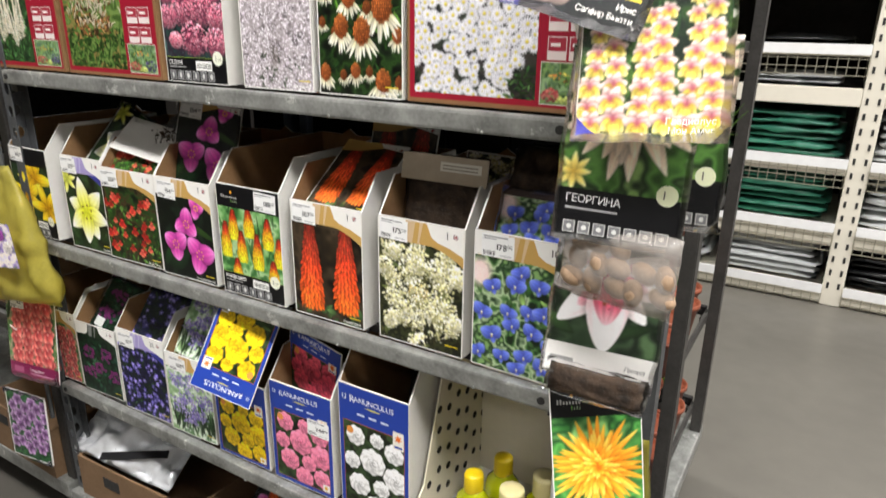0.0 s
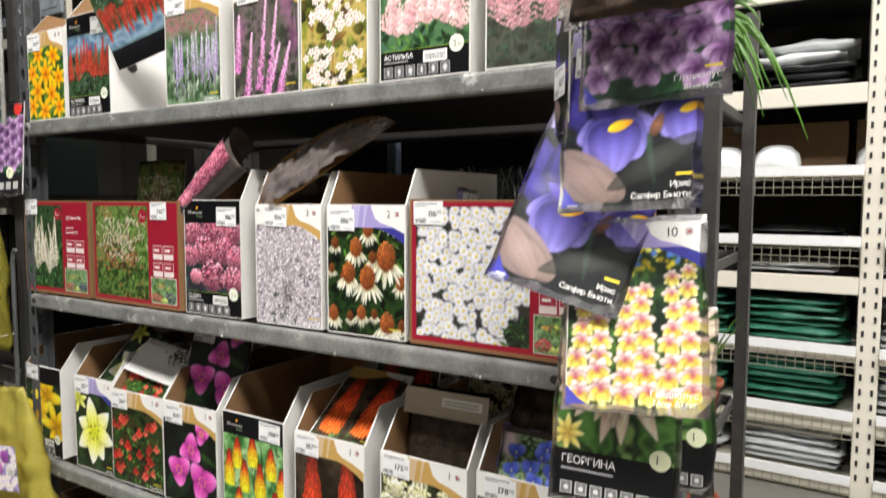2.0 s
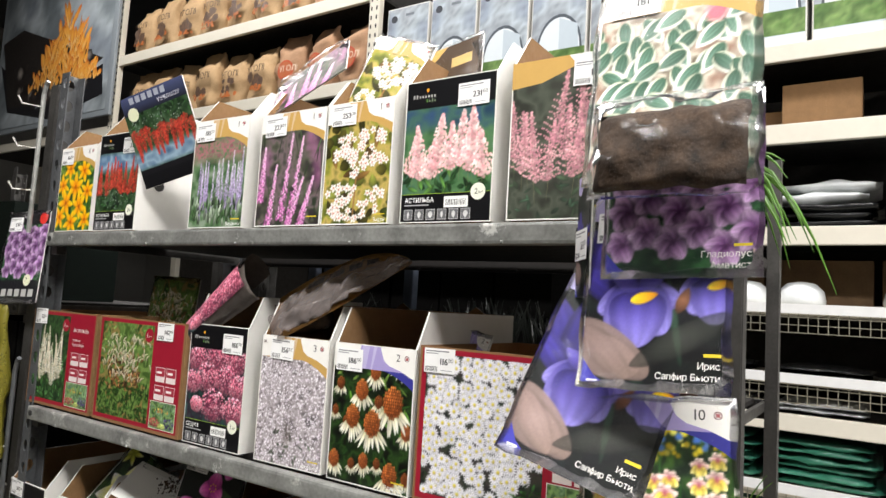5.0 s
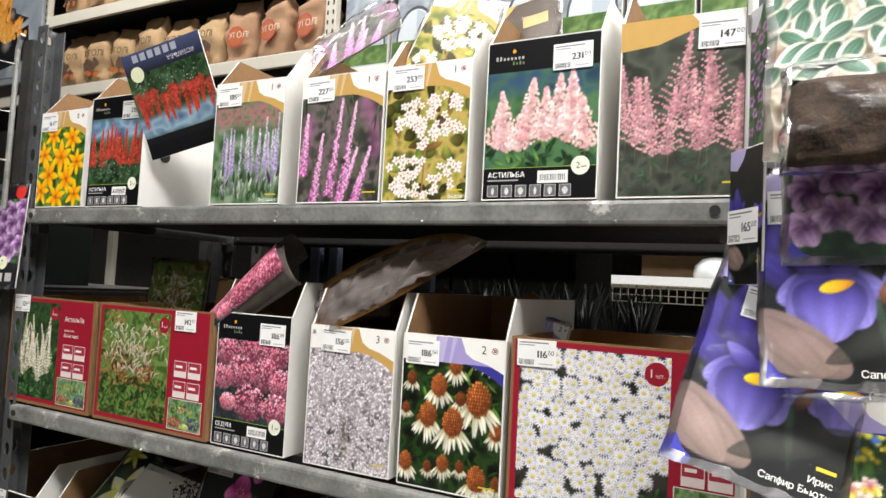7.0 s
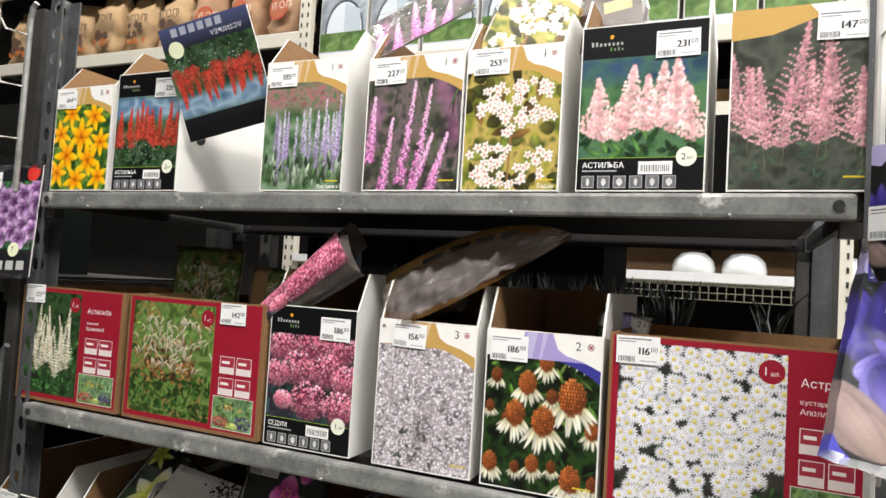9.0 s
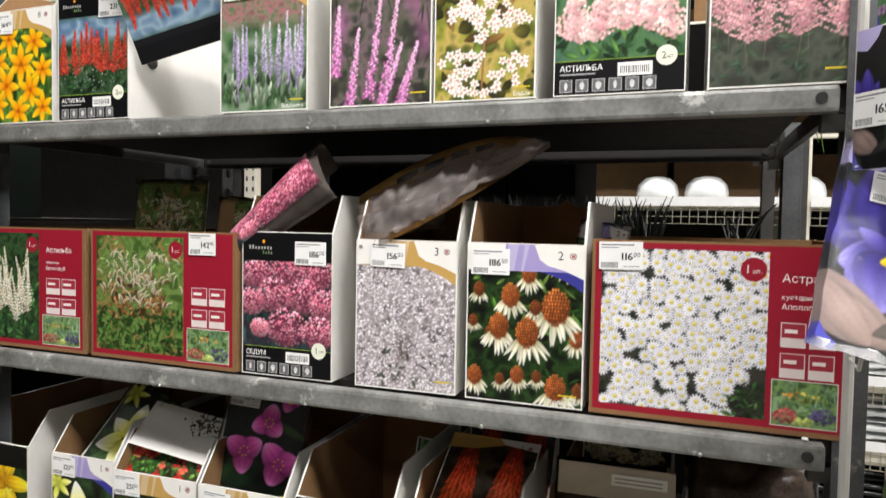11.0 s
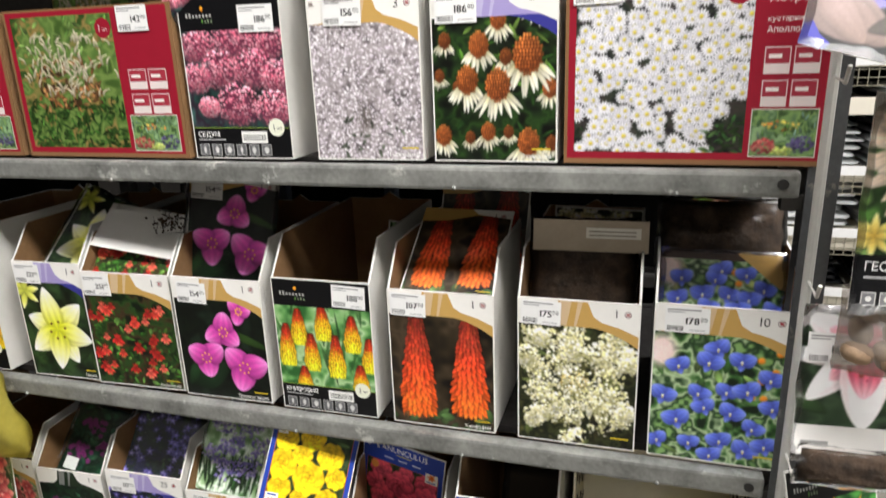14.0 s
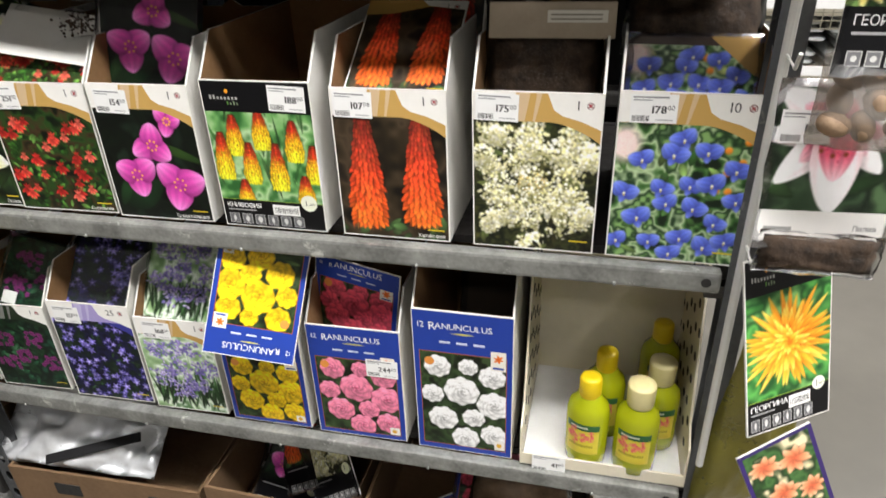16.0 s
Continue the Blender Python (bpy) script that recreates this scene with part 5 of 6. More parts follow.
# ---- loose packets ----
def pillow(w, h, d, seed, nx=10, nz=12, wrinkle=.006, fold=4, taper=0.0):
    """A closed, creased bag."""
    bm = bmesh.new()
    grid = {}
    for s in (-1, 1):
        for j in range(nz + 1):
            for i in range(nx + 1):
                u, v = i / nx, j / nz
                edge = i in (0, nx) or j in (0, nz)
                if edge and s == 1:
                    grid[s, i, j] = grid[-1, i, j]
                    continue
                b = (16 * u * (1 - u) * v * (1 - v)) ** .45 * d / 2
                q = (noise.noise(Vector((u * fold + seed, v * fold, s * 3.1 + seed))) + .5 * abs(noise.noise(Vector((u * fold * 2.3 + seed, v * fold * 2.3, s * 2.1))))) * wrinkle * (0 if edge else 1)
                grid[s, i, j] = bm.verts.new((u * w + (noise.noise(Vector((v * 5, seed, 2))) * .004 if edge else 0), s * b + q, v * h + (noise.noise(Vector((u * 6, seed, 7))) * .004 if edge else 0)))
        for j in range(nz):
            for i in range(nx):
                f = bm.faces.new((grid[s, i, j], grid[s, i + 1, j], grid[s, i + 1, j + 1], grid[s, i, j + 1]))
                f.smooth = True
    if taper:
        for q in bm.verts:
            k = 1 - taper * max(0, q.co.z / h) ** 1.6
            q.co.x = w / 2 + (q.co.x - w / 2) * k
            q.co.y *= k
    return bm


def packet(label, m, w, h, draw, seed, film=True, price=None, group="bulb packets"):
    """A printed header card, as a rule in clear film."""
    t = thing("bulb_packet", m, label, "packet", group)
    p = Pic(w, h, seed)
    draw(p)
    bm = bmesh.new()
    N = 12
    g = [[bm.verts.new((w * i / N, .0012, h * j / N)) for i in range(N + 1)] for j in range(N + 1)]
    k = [[bm.verts.new((w * i / N, .0026, h * j / N)) for i in range(N + 1)] for j in range(N + 1)]
    for j in range(N):
        for i in range(N):
            bm.faces.new((g[j][i], g[j][i + 1], g[j + 1][i + 1], g[j + 1][i])).smooth = True
            bm.faces.new((k[j][i], k[j + 1][i], k[j + 1][i + 1], k[j][i + 1])).smooth = True
    for i in range(N):
        for a, b in (((0, i), (0, i + 1)), ((N, i), (N, i + 1)), ((i, 0), (i + 1, 0)), ((i, N), (i + 1, N))):
            bm.faces.new((g[a[0]][a[1]], g[b[0]][b[1]], k[b[0]][b[1]], k[a[0]][a[1]]))
    card = part("header_card", bm, WHITE_CARD, t)
    part("card_print", p.mesh("card_print"), PRINT, card, "glossy printed flower photograph")
    if price:
        part("price_tag", tag_pic(price[0], seed + 700).mesh("price_tag"), PRINT, card, "white paper price label", at=pose(price[1], -.0016, price[2]))
    if film:
        part("film", pillow(w * 1.04, h * 1.03, .022, seed + 3, wrinkle=.008), CLEAR, t, "crinkled clear film", at=pose(-w * .02, -.004, -h * .015))
    return t


def plain_art(kind):
    def f(p):
        p.rect(0, 0, p.w, p.h, "e8e6e0")
        art(p, kind, .003, .003, p.w - .003, p.h - .003)
    return f


def label_art(kind, band, title, tone="0d0d10", top=None, ink="f0f0ee", size=.012):
    """A photograph over a coloured band with a title; top: a coloured corner."""
    def f(p):
        w, h = p.w, p.h
        art(p, kind, 0, h * band, w, h)
        p.rect(0, 0, w, h * band, tone)
        z = h * band - size * 1.25
        for s in title:
            p.text(s, w * .07, z, size, ink)
            z -= size * 1.15
        if tone == "0d0d10":
            p.rect(w * .07, z + size * .5, w * .5, z + size * .7, "a0a0a0")
            for i in range(7):
                x = w * (.07 + .125 * i)
                p.rect(x, h * .025, x + w * .1, h * .025 + w * .1, "b8b8b4")
                p.rect(x + .001, h * .025 + .001, x + w * .1 - .001, h * .025 + w * .1 - .001, "727274")
                p.dot(x + w * .05, h * .025 + w * .05, w * .022, lin("d0d0cc"), n=6)
            ring(p, w * .86, h * (band + .02), w * .085, "e9ecc8")
            p.text("1", w * .825, h * band, .013, "2c2a28")
        if top:
            p.poly([(0, h), (0, h * .84), (w * .5, h * .9), (w, h * .88), (w, h)], top)
    return f


def corner_art(kind, title, tone, corner="3c3c9c"):
    """A photograph with a pale header, a coloured lower corner and a name at the foot."""
    def f(p):
        w, h = p.w, p.h
        art(p, kind, 0, 0, w, h * .99)
        p.poly([(0, h), (0, h * .86), (w * .22, h * .84), (w * .42, h * .92), (w * .5, h)], tone)
        p.poly([(0, 0), (w * .22, 0), (w * .1, h * .05), (0, h * .14)], corner)
        p.rect(w * .05, h * .02, w * .13, h * .03, "d8d8e8")
        z = h * .1
        for s in title:
            p.text(s, w * .95, z, .0088, "f4f2ec", right=True)
            z -= .0108
        p.rect(w * .84, h * .155, w * .95, h * .17, "d8c030")
    return f


# hung on the pegs of the corner post
packet("hosta packet with a bag of dark peat, hung on a peg", pose(-.247, .664, 1.728, -8, 0, -1), .160, .222, lambda p: (royal(p, "hosta", "1"),), 41, price=("181", .012, .184))
t = thing("peat_bag", pose(-.230, .640, 1.716, -8, 0, -1), "clear bag of dark brown peat hung before the hosta card", "bag")
part("peat_fill", pillow(.14, .080, .03, 5, 16, 12, wrinkle=.008), PEAT, t)
part("film", pillow(.157, .104, .04, 6, 18, 14, wrinkle=.012), CLEAR, t, "crinkled clear film", at=pose(-.006, 0, -.008))
packet("lilac gladiolus packet in clear film, hung on a peg", pose(-.230, .684, 1.635, -8, -2, -3), .148, .18, corner_art("gladiolus_lilac", ("Гладиолус", "Аметист"), "d8dcd0"), 42)
packet("blue iris packet in clear film, hung on a peg", pose(-.246, .666, 1.526, -14, -3, -3), .142, .205, corner_art("iris", ("Ирис", "Сапфир Бьюти"), "b8b0dc"), 43, price=("165", .006, .15))
packet("blue iris packet hanging askew in clear film", pose(-.328, .655, 1.455, -24, 15, 6), .147, .225, corner_art("iris", ("Ирис", "Сапфир Бьюти"), "b8b0dc"), 44, price=("165", .03, .155))
packet("yellow and pink gladiolus packet with a violet swept header", pose(-.232, .648, 1.320, -17, -4, 6), .142, .200, lambda p: (royal(p, "gladiolus_yellow", "10", head=.15, **PURPLE), p.poly([(0, 0), (p.w * .22, 0), (p.w * .1, p.h * .05), (0, p.h * .12)], "3c3c9c"), p.text("Гладиолус", p.w * .95, p.h * .075, .009, "f4f2ec", right=True), p.text("Мон Амур", p.w * .95, p.h * .03, .009, "f4f2ec", right=True)), 45)
packet("cream dahlia packet with a black band, hung on a peg", pose(-.256, .674, 1.209, -6, 2, 8), .132, .20, label_art("dahlia_cream", .27, ("ГЕОРГИНА",)), 47)
packet("second cream dahlia packet hung behind the first", pose(-.222, .735, 1.218, -4, -1, 4), .125, .20, label_art("dahlia_cream", .27, ("ГЕОРГИНА",)), 48)
t = thing("bulb_bag", pose(-.252, .700, 1.140, -6, 1, -10), "clear bag of brown dahlia tubers below its card", "bag")
rr = random.Random(4)
for i in range(13):
    bm = bmesh.new()
    bmesh.ops.create_icosphere(bm, subdivisions=2, radius=1, matrix=pose(.018 + .025 * (i % 5) + rr.uniform(-.004, .004), rr.uniform(-.006, .006), .016 + .022 * (i // 5), rr.uniform(0, 90), rr.uniform(0, 90), 0) @ Matrix.Diagonal((.016, .011, .012, 1)))
    for f in bm.faces:
        f.smooth = True
    part("tuber", bm, BULB, t, "brown dahlia tuber" if i == 0 else "")
part("film", pillow(.138, .09, .04, 9, wrinkle=.008), CLOUDY, t, "crinkled clear film", at=pose(-.004, 0, -.006))


def stargazer(p):
    art(p, "stargazer", 0, p.h * .2, p.w, p.h)
    p.rect(0, p.h * .0, p.w, p.h * .23, "eceae6")
    p.text("Лилия", p.w * .94, p.h * .11, .009, "3c3c3c", right=True)
    p.rect(p.w * .4, p.h * .045, p.w * .94, p.h * .06, "6c6c6c")
    p.rect(p.w * .06, p.h * .1, p.w * .28, p.h * .125, "9a9a98")


packet("white and crimson lily packet with a white band", pose(-.277, .722, 1.012, -10, 3, 10), .134, .172, stargazer, 49, price=("165", .005, .11))
t = thing("peat_bag", pose(-.268, .722, .985, -4, 3, 6), "small clear bag of peat under the lily card", "bag")
part("peat_fill", pillow(.118, .04, .018, 15, wrinkle=.004), PEAT, t)
part("film", pillow(.128, .05, .024, 16, wrinkle=.008), CLEAR, t, "crinkled clear film", at=pose(-.005, 0, -.005))
packet("orange dahlia packet with black bands, hung on a peg", pose(-.235, .718, .742, -11, -5, 30), .122, .238, lambda p: (black(p, "dahlia_orange", "ГЕОРГИНА", "1")), 50, film=False)
t = thing("net_bag", pose(-.272, .80, .52, 0, 2, 20), "olive yellow net bag of bulbs hung on the post", "bag")
part("net", pillow(.15, .36, .06, 21, 16, 24, wrinkle=.02, fold=6, taper=.5), OLIVE_NET, t)
packet("peach flowered packet with a violet edge", pose(-.170, .735, .545, -6, -24, 25), .105, .17, lambda p: (p.rect(0, 0, p.w, p.h, "3c2c6c"), art(p, "peach", .006, .006, p.w - .006, p.h - .006)), 51, film=False)

packet("iris packet hung edge on beside the post", pose(-.282, .735, 1.615, 0, 0, -55), .056, .135, corner_art("iris", (), "b8b0dc"), 52, price=("165", .0, .04), film=False)
packet("green leaved packet hung edge on beside the post", pose(-.266, .735, 1.745, 0, 0, -60), .045, .15, corner_art("gladiolus_lilac", (), "d8d8e0"), 53, film=False)

# hung beside the far post
def lilac_card(p):
    p.rect(0, 0, p.w, p.h, "1c1c20")
    art(p, "gladiolus_lilac", 0, p.h * .24, p.w, p.h * .86)
    p.dot(p.w * .86, p.h * .93, p.w * .1, lin("d83830"), n=16, wob=.05)
    ring(p, p.w * .7, p.h * .24, p.w * .09, "e9ecc8")
    p.text("7", p.w * .66, p.h * .22, .014, "2c2a28")
    for i in range(5):
        x = p.w * (.1 + .17 * i)
        p.rect(x, p.h * .06, x + p.w * .12, p.h * .14, "b8b8b4")


packet("lilac gladiolus packet with black bands and a red seal", pose(-1.765, .775, 1.545, -5, -2, 6), .155, .215, lilac_card, 61, price=("178", .005, .17))
t = thing("net_bag", pose(-1.80, .76, 1.18, 0, 0, 4), "olive net bag with red and green print, hung", "bag")
part("net", pillow(.15, .36, .05, 33, 14, 24, wrinkle=.018, fold=6, taper=.5), OLIVE_NET, t)
t = thing("net_bag", pose(-1.70, .715, .785, 0, -6, 6), "translucent yellow net bag of mixed tulip bulbs, hung", "bag")
part("net", pillow(.275, .32, .07, 35, 20, 24, wrinkle=.025, fold=6, taper=.45), YELLOW_NET, t)
p = Pic(.15, .10, 62)
art(p, "tulips", 0, 0, .15, .10)
part("card_print", p.mesh("card_print"), PRINT, t, "print with yellow and mauve tulips", at=pose(.075, -.040, .10))


def rose_card(p):
    art(p, "gladiolus_red", 0, p.h * .17, p.w, p.h)
    p.rect(0, 0, p.w, p.h * .17, "7c1c4c")
    p.text("ГЛАДИОЛУС", p.w * .42, p.h * .085, .009, "f0e8ec")
    p.rect(p.w * .42, p.h * .05, p.w * .9, p.h * .065, "c090a8")
    p.rect(p.w * .08, p.h * .05, p.w * .28, p.h * .12, "a8587c")


packet("salmon gladiolus packet with a plum band, hung on a peg", pose(-1.690, .727, .576, -9, -4, 5), .185, .21, rose_card, 63, price=("163", .02, .175))
packet("pale lilac packet hung low beside the carton", pose(-1.80, .74, .29, -3, 0, 8), .15, .2, plain_art("gladiolus_lilac"), 64)


# ---- packets standing in the boxes ----
# top deck
packet("red astilbe packet lying upside down over the box edge", pose(-1.150, .798, 2.022, -14, 165, 11), .165, .19, lambda p: (p.rect(0, 0, p.w, p.h, "18181c"), art(p, "astilbe_red", 0, p.h * .2, p.w, p.h * .8), p.rect(0, 0, p.w, p.h * .2, "4a5276", "20222e"), p.text("АСТИЛЬБА", p.w * .1, p.h * .12, .011, "d8d8e0"), [p.rect(p.w * (.3 + .1 * i), p.h * .02, p.w * (.37 + .1 * i), p.h * .09, "a8acb8") for i in range(6)], p.rect(0, p.h * .86, p.w, p.h, "101014"), ring(p, p.w * .86, p.h * .2, .014, "e9ecc8")), 71, film=False)
bm = bmesh.new()
box(bm, 0, .07, 0, .002, 0, .17)
solid("card_flap", bm, WHITE_CARD, pose(-1.405, .89, 1.875, 0, 10, 20), "loose white card flap standing in the astilbe box", "card")
packet("liatris packet in crinkled film lying over its box", pose(-.915, .835, 1.925, -34, -26, 8), .165, .105, lambda p: (p.rect(0, 0, p.w, p.h, "5c4a50"), art(p, "liatris", 0, 0, p.w, p.h)), 72)
packet("pale blossom packet with gold header standing out of its box", pose(-.765, .85, 1.915, -12, 18, 6), .12, .155, lambda p: royal(p, "physocarpus", "1"), 73)
packet("brown packet leaning behind with a gold corner", pose(-.64, .90, 1.925, -18, -10, 0), .12, .11, lambda p: (p.rect(0, 0, p.w, p.h, "4a3a2a"), p.rect(.06, .06, .1, .08, "c8a868"), p.poly([(0, .11), (.05, .11), (0, .06)], "c9a25c")), 74)

# second deck
BROWN_BACK = material("brown_packet_back", "8b817a", rough=.25, vary=.2, scale=24, bump=.5, bump_scale=30, coat=.5)
t = thing("bulb_packet", pose(-1.080, .830, 1.518, 0, -37, 6), "rolled pink sedum packet with its greyish back showing", "packet", "bulb packets")


def roll(x, a):
    r = .024 + .1 * x
    return (x, -r * math.cos(a) * .8, r * math.sin(a))


def roll_sheet(a0, a1, ln, dr):
    bm = bmesh.new()
    g = []
    for i in range(11):
        row = []
        for j in range(15):
            x, a = ln * i / 10, a0 + (a1 - a0) * j / 14
            q = roll(x, a)
            k = 1 + dr + .05 * noise.noise(Vector((i * .5, j * .6, 3)))
            row.append(bm.verts.new((q[0] + .012 * math.sin(a) * (i == 10), q[1] * k, q[2] * k)))
        g.append(row)
    for i in range(10):
        for j in range(14):
            bm.faces.new((g[i][j], g[i][j + 1], g[i + 1][j + 1], g[i + 1][j])).smooth = True
    bmesh.ops.solidify(bm, geom=bm.faces[:], thickness=.0012)
    return bm


part("rolled_card", roll_sheet(-1.3, 3.0, .185, 0), BROWN_BACK, t, "shiny grey brown packet back")
p = Pic(.175, .07, 81)
art(p, "sedum", 0, 0, .175, .07)
me = p.mesh("card_print")
for q in me.vertices:
    a = -.3 + q.co.z / .07 * 1.6
    f = roll(q.co.x, a)
    k = 1.07 - (q.co.y + .0004) * 20
    q.co = (f[0], f[1] * k, f[2] * k)
part("card_print", me, PRINT, t, "pink sedum photograph")

SMOKY = net_material("smoky_film", "c4bab6", 0.3)
t = thing("bulb_packet", pose(-.885, .818, 1.525), "opened brown packet in crumpled clear film lying on its box", "packet", "bulb packets")


def bow(a, b, c, u):
    return tuple((1 - u) ** 2 * p + 2 * u * (1 - u) * (2 * q - .5 * p - .5 * r) + u * u * r for p, q, r in zip(a, b, c))


def leaf_sheet(v0, v1, lift, wrinkle, seed, n=30, m=12):
    """A bowed sheet between a sagging lower edge and an arched upper one, meeting in a tip."""
    bm = bmesh.new()
    g = []
    for i in range(n + 1):
        u = i / n
        lo, hi = bow((.015, 0, -.012), (.125, .0, .035), (.275, .05, .135), u), bow((-.012, .05, .068), (.145, .075, .146), (.272, .055, .14), u)
        row = []
        for j in range(m + 1):
            v = v0 + (v1 - v0) * j / m
            k = wrinkle * (.6 * noise.noise(Vector((u * 5 + v * 3, v * 5 - u * 4, seed))) + 1.1 * abs(noise.noise(Vector((u * 13 + v * 2, v * 3 - u * 9, seed + 4)))) + .5 * abs(noise.noise(Vector((u * 27, v * 8 - u * 20, seed + 9)))))
            row.append(bm.verts.new((lo[0] + (hi[0] - lo[0]) * v, lo[1] + (hi[1] - lo[1]) * v - lift * math.sin(3.14 * u) * math.sin(3.14 * v) - k, lo[2] + (hi[2] - lo[2]) * v + k * .6)))
        g.append(row)
    for i in range(n):
        for j in range(m):
            f = bm.faces.new((g[i][j], g[i + 1][j], g[i + 1][j + 1], g[i][j + 1]))
            f.smooth = True
            if wrinkle == 0 and j == m - 2 and 3 < i < n - 9 and i % 4 != 0:
                f.material_index = 1
    bmesh.ops.solidify(bm, geom=bm.faces[:], thickness=.0009)
    return bm


part("header_card", leaf_sheet(0, 1, -.03, 0, 1), [material("golden_kraft", "b48c4c", rough=.6, vary=.15, scale=20), RACK_SLOT], t, "bent golden brown card with dark windows")
part("film", leaf_sheet(.0, .8, .022, .014, 7, 44, 18), SMOKY, t, "crumpled clear film")
part("bag", pillow(.13, .05, .035, 83, 18, 10, wrinkle=.012), PEAT, t, "dark peat in the low end of the bag", at=pose(.012, .025, -.008, -10, -16, 0))

packet("cream spike packet standing in the red box", pose(-1.408, .93, 1.416, -6, 1, 4), 0.153, .21, lambda p: (p.rect(0, 0, p.w, p.h, "2c2c20"), art(p, "shrub", 0, 0, p.w, p.h)), 85)
packet("second cream spike packet standing in the red box", pose(-1.226, .93, 1.395, -8, 2, 4), .11, .20, lambda p: (p.rect(0, 0, p.w, p.h, "2c2c20"), art(p, "shrub", 0, 0, p.w, p.h), p.rect(0, 0, .03, p.h, "a8855c")), 86)
packet("violet edged packet low in the echinacea box", pose(-.605, .93, 1.42, -14, 10, 0), .07, .15, lambda p: royal(p, "echinacea", "2", **PURPLE), 87)

# third deck
packet("white and yellow lily packet leaning back in its box", pose(-1.455, .84, 1.10, -30, 24, 6), .12, .19, plain_art("white_lily"), 91)
packet("columbine packet lying forward over its box", pose(-1.325, .825, 1.11, -36, 0, 4), .168, .09, plain_art("columbine"), 92)
t = thing("bulb_packet", pose(-1.318, .84, 1.172, -48, 8, 4), "turned packet showing a soil stained white back", "packet", "bulb packets")
bm = bmesh.new()
box(bm, 0, .165, 0, .0015, 0, .085)
part("header_card", bm, WHITE_CARD, t, "white card back with crumbs of soil")
part("bag", pillow(.15, .10, .03, 93), CLEAR, t, "crinkled clear film", at=pose(.01, .0, .075))
bm = bmesh.new()
rr = random.Random(8)
for _ in range(110):
    s = bmesh.new()
    bmesh.ops.create_icosphere(s, subdivisions=1, radius=rr.uniform(.0008, .0025), matrix=pose(.115 + rr.gauss(0, .016), -.001, .066 + rr.gauss(0, .009)))
    join(bm, s)
part("soil_crumbs", bm, PEAT, t, "dark crumbs of soil")
packet("tall tradescantia packet standing in its box", pose(-1.158, .855, 1.105, -13, 6, 12), .146, .185, lambda p: royal(p, "tradescantia", "1", dark=True, name="Традесканция"), 94, price=("154", .004, .145))
packet("yellow and red kniphofia packet far back in the box", pose(-.885, 1.03, 1.02, -8, 5, 0), .11, .16, plain_art("kniphofia"), 95, film=False)
packet("orange red kniphofia packet lying back in its box", pose(-.776, .836, 1.130, -52, 0, -3), .140, .155, lambda p: royal(p, "kniphofia_red", "1", dark=True), 96, film=False)
packet("second kniphofia packet standing behind the first", pose(-.77, .99, 1.08, -10, 4, 2), .142, .19, lambda p: royal(p, "kniphofia_red", "1", dark=True), 97, film=False)
t = thing("bulb_packet", pose(-.592, .87, 1.10, -12, 0, 2), "turned packet of peat with a blank card header", "packet", "bulb packets")
part("bag", pillow(.14, .13, .045, 98, wrinkle=.01), PEAT, t)
part("film", pillow(.146, .14, .055, 99, wrinkle=.012), CLEAR, t, "crinkled clear film", at=pose(-.003, -.002, -.004))
bm = bmesh.new()
soft_box(bm, 0, .15, -.002, .002, .0, .042, .0015)
hd = part("header_card", bm, material("grey_card", "a89a86", rough=.7, vary=.08), t, "blank buff card header", at=pose(.004, -.030, .092))
p = Pic(.07, .014, 3)
p.rect(0, 0, .07, .014, "d8d4c8")
for i in range(2):
    p.rect(.004, .003 + .005 * i, .064, .005 + .005 * i, "8c8678")
part("sticker", p.mesh("sticker"), PRINT, hd, "pale sticker", at=pose(.07, -.003, .018))
packet("commelina packet leaning in its box", pose(-.420, .85, 1.085, -20, 0, -2), .146, .12, lambda p: (p.rect(0, 0, p.w, p.h, "4c3c34"), art(p, "commelina", 0, 0, p.w, p.h * .9), p.poly([(p.w * .6, p.h), (p.w, p.h), (p.w, p.h * .6)], "c9a25c")), 101)
t = thing("peat_bag", pose(-.425, .90, 1.175, -30, 0, -4), "clear bag of peat lying on the commelina packets", "bag")
part("peat_fill", pillow(.15, .09, .04, 102, wrinkle=.01), PEAT, t)
part("film", pillow(.16, .10, .05, 103, wrinkle=.012), CLEAR, t, "crinkled clear film", at=pose(-.005, 0, -.004))
for k, (x, kind) in enumerate(((-.59, "cream"), (-.41, "kniphofia"))):
    packet("packet standing far back in the box", pose(x, 1.05, 1.02, -6, 2, 3), .14, .19, plain_art(kind), 105 + k, film=False)

# fourth deck
packet("magenta phlox packet leaning out of its box", pose(-1.495, .83, .715, -30, 16, 8), .16, .14, lambda p: (p.rect(0, 0, p.w, p.h, "142018"), art(p, "phlox", 0, 0, p.w, p.h), p.rect(.01, .012, .035, .035, "d8dcd8")), 111)
packet("violet campanula packet lying back on the boxes", pose(-1.385, .845, .735, -40, 20, 6), .19, .16, plain_art("violet"), 112)
packet("pale agapanthus packet leaning in its box", pose(-1.19, .835, .73, -30, 8, 4), .135, .15, lambda p: (p.rect(0, 0, p.w, p.h, "3c3428"), art(p, "agapanthus", 0, 0, p.w, p.h)), 113)
packet("yellow ranunculus packet turned upside down over its box", pose(-.856, .842, .882, 28, 190, 9), .140, .175, lambda p: blue(p, "ranunculus_y"), 114, film=False)
packet("red ranunculus packet standing askew in its box", pose(-.884, .875, .722, -2, 7, -8), .147, .14, lambda p: blue(p, "ranunculus_r"), 115, film=False)
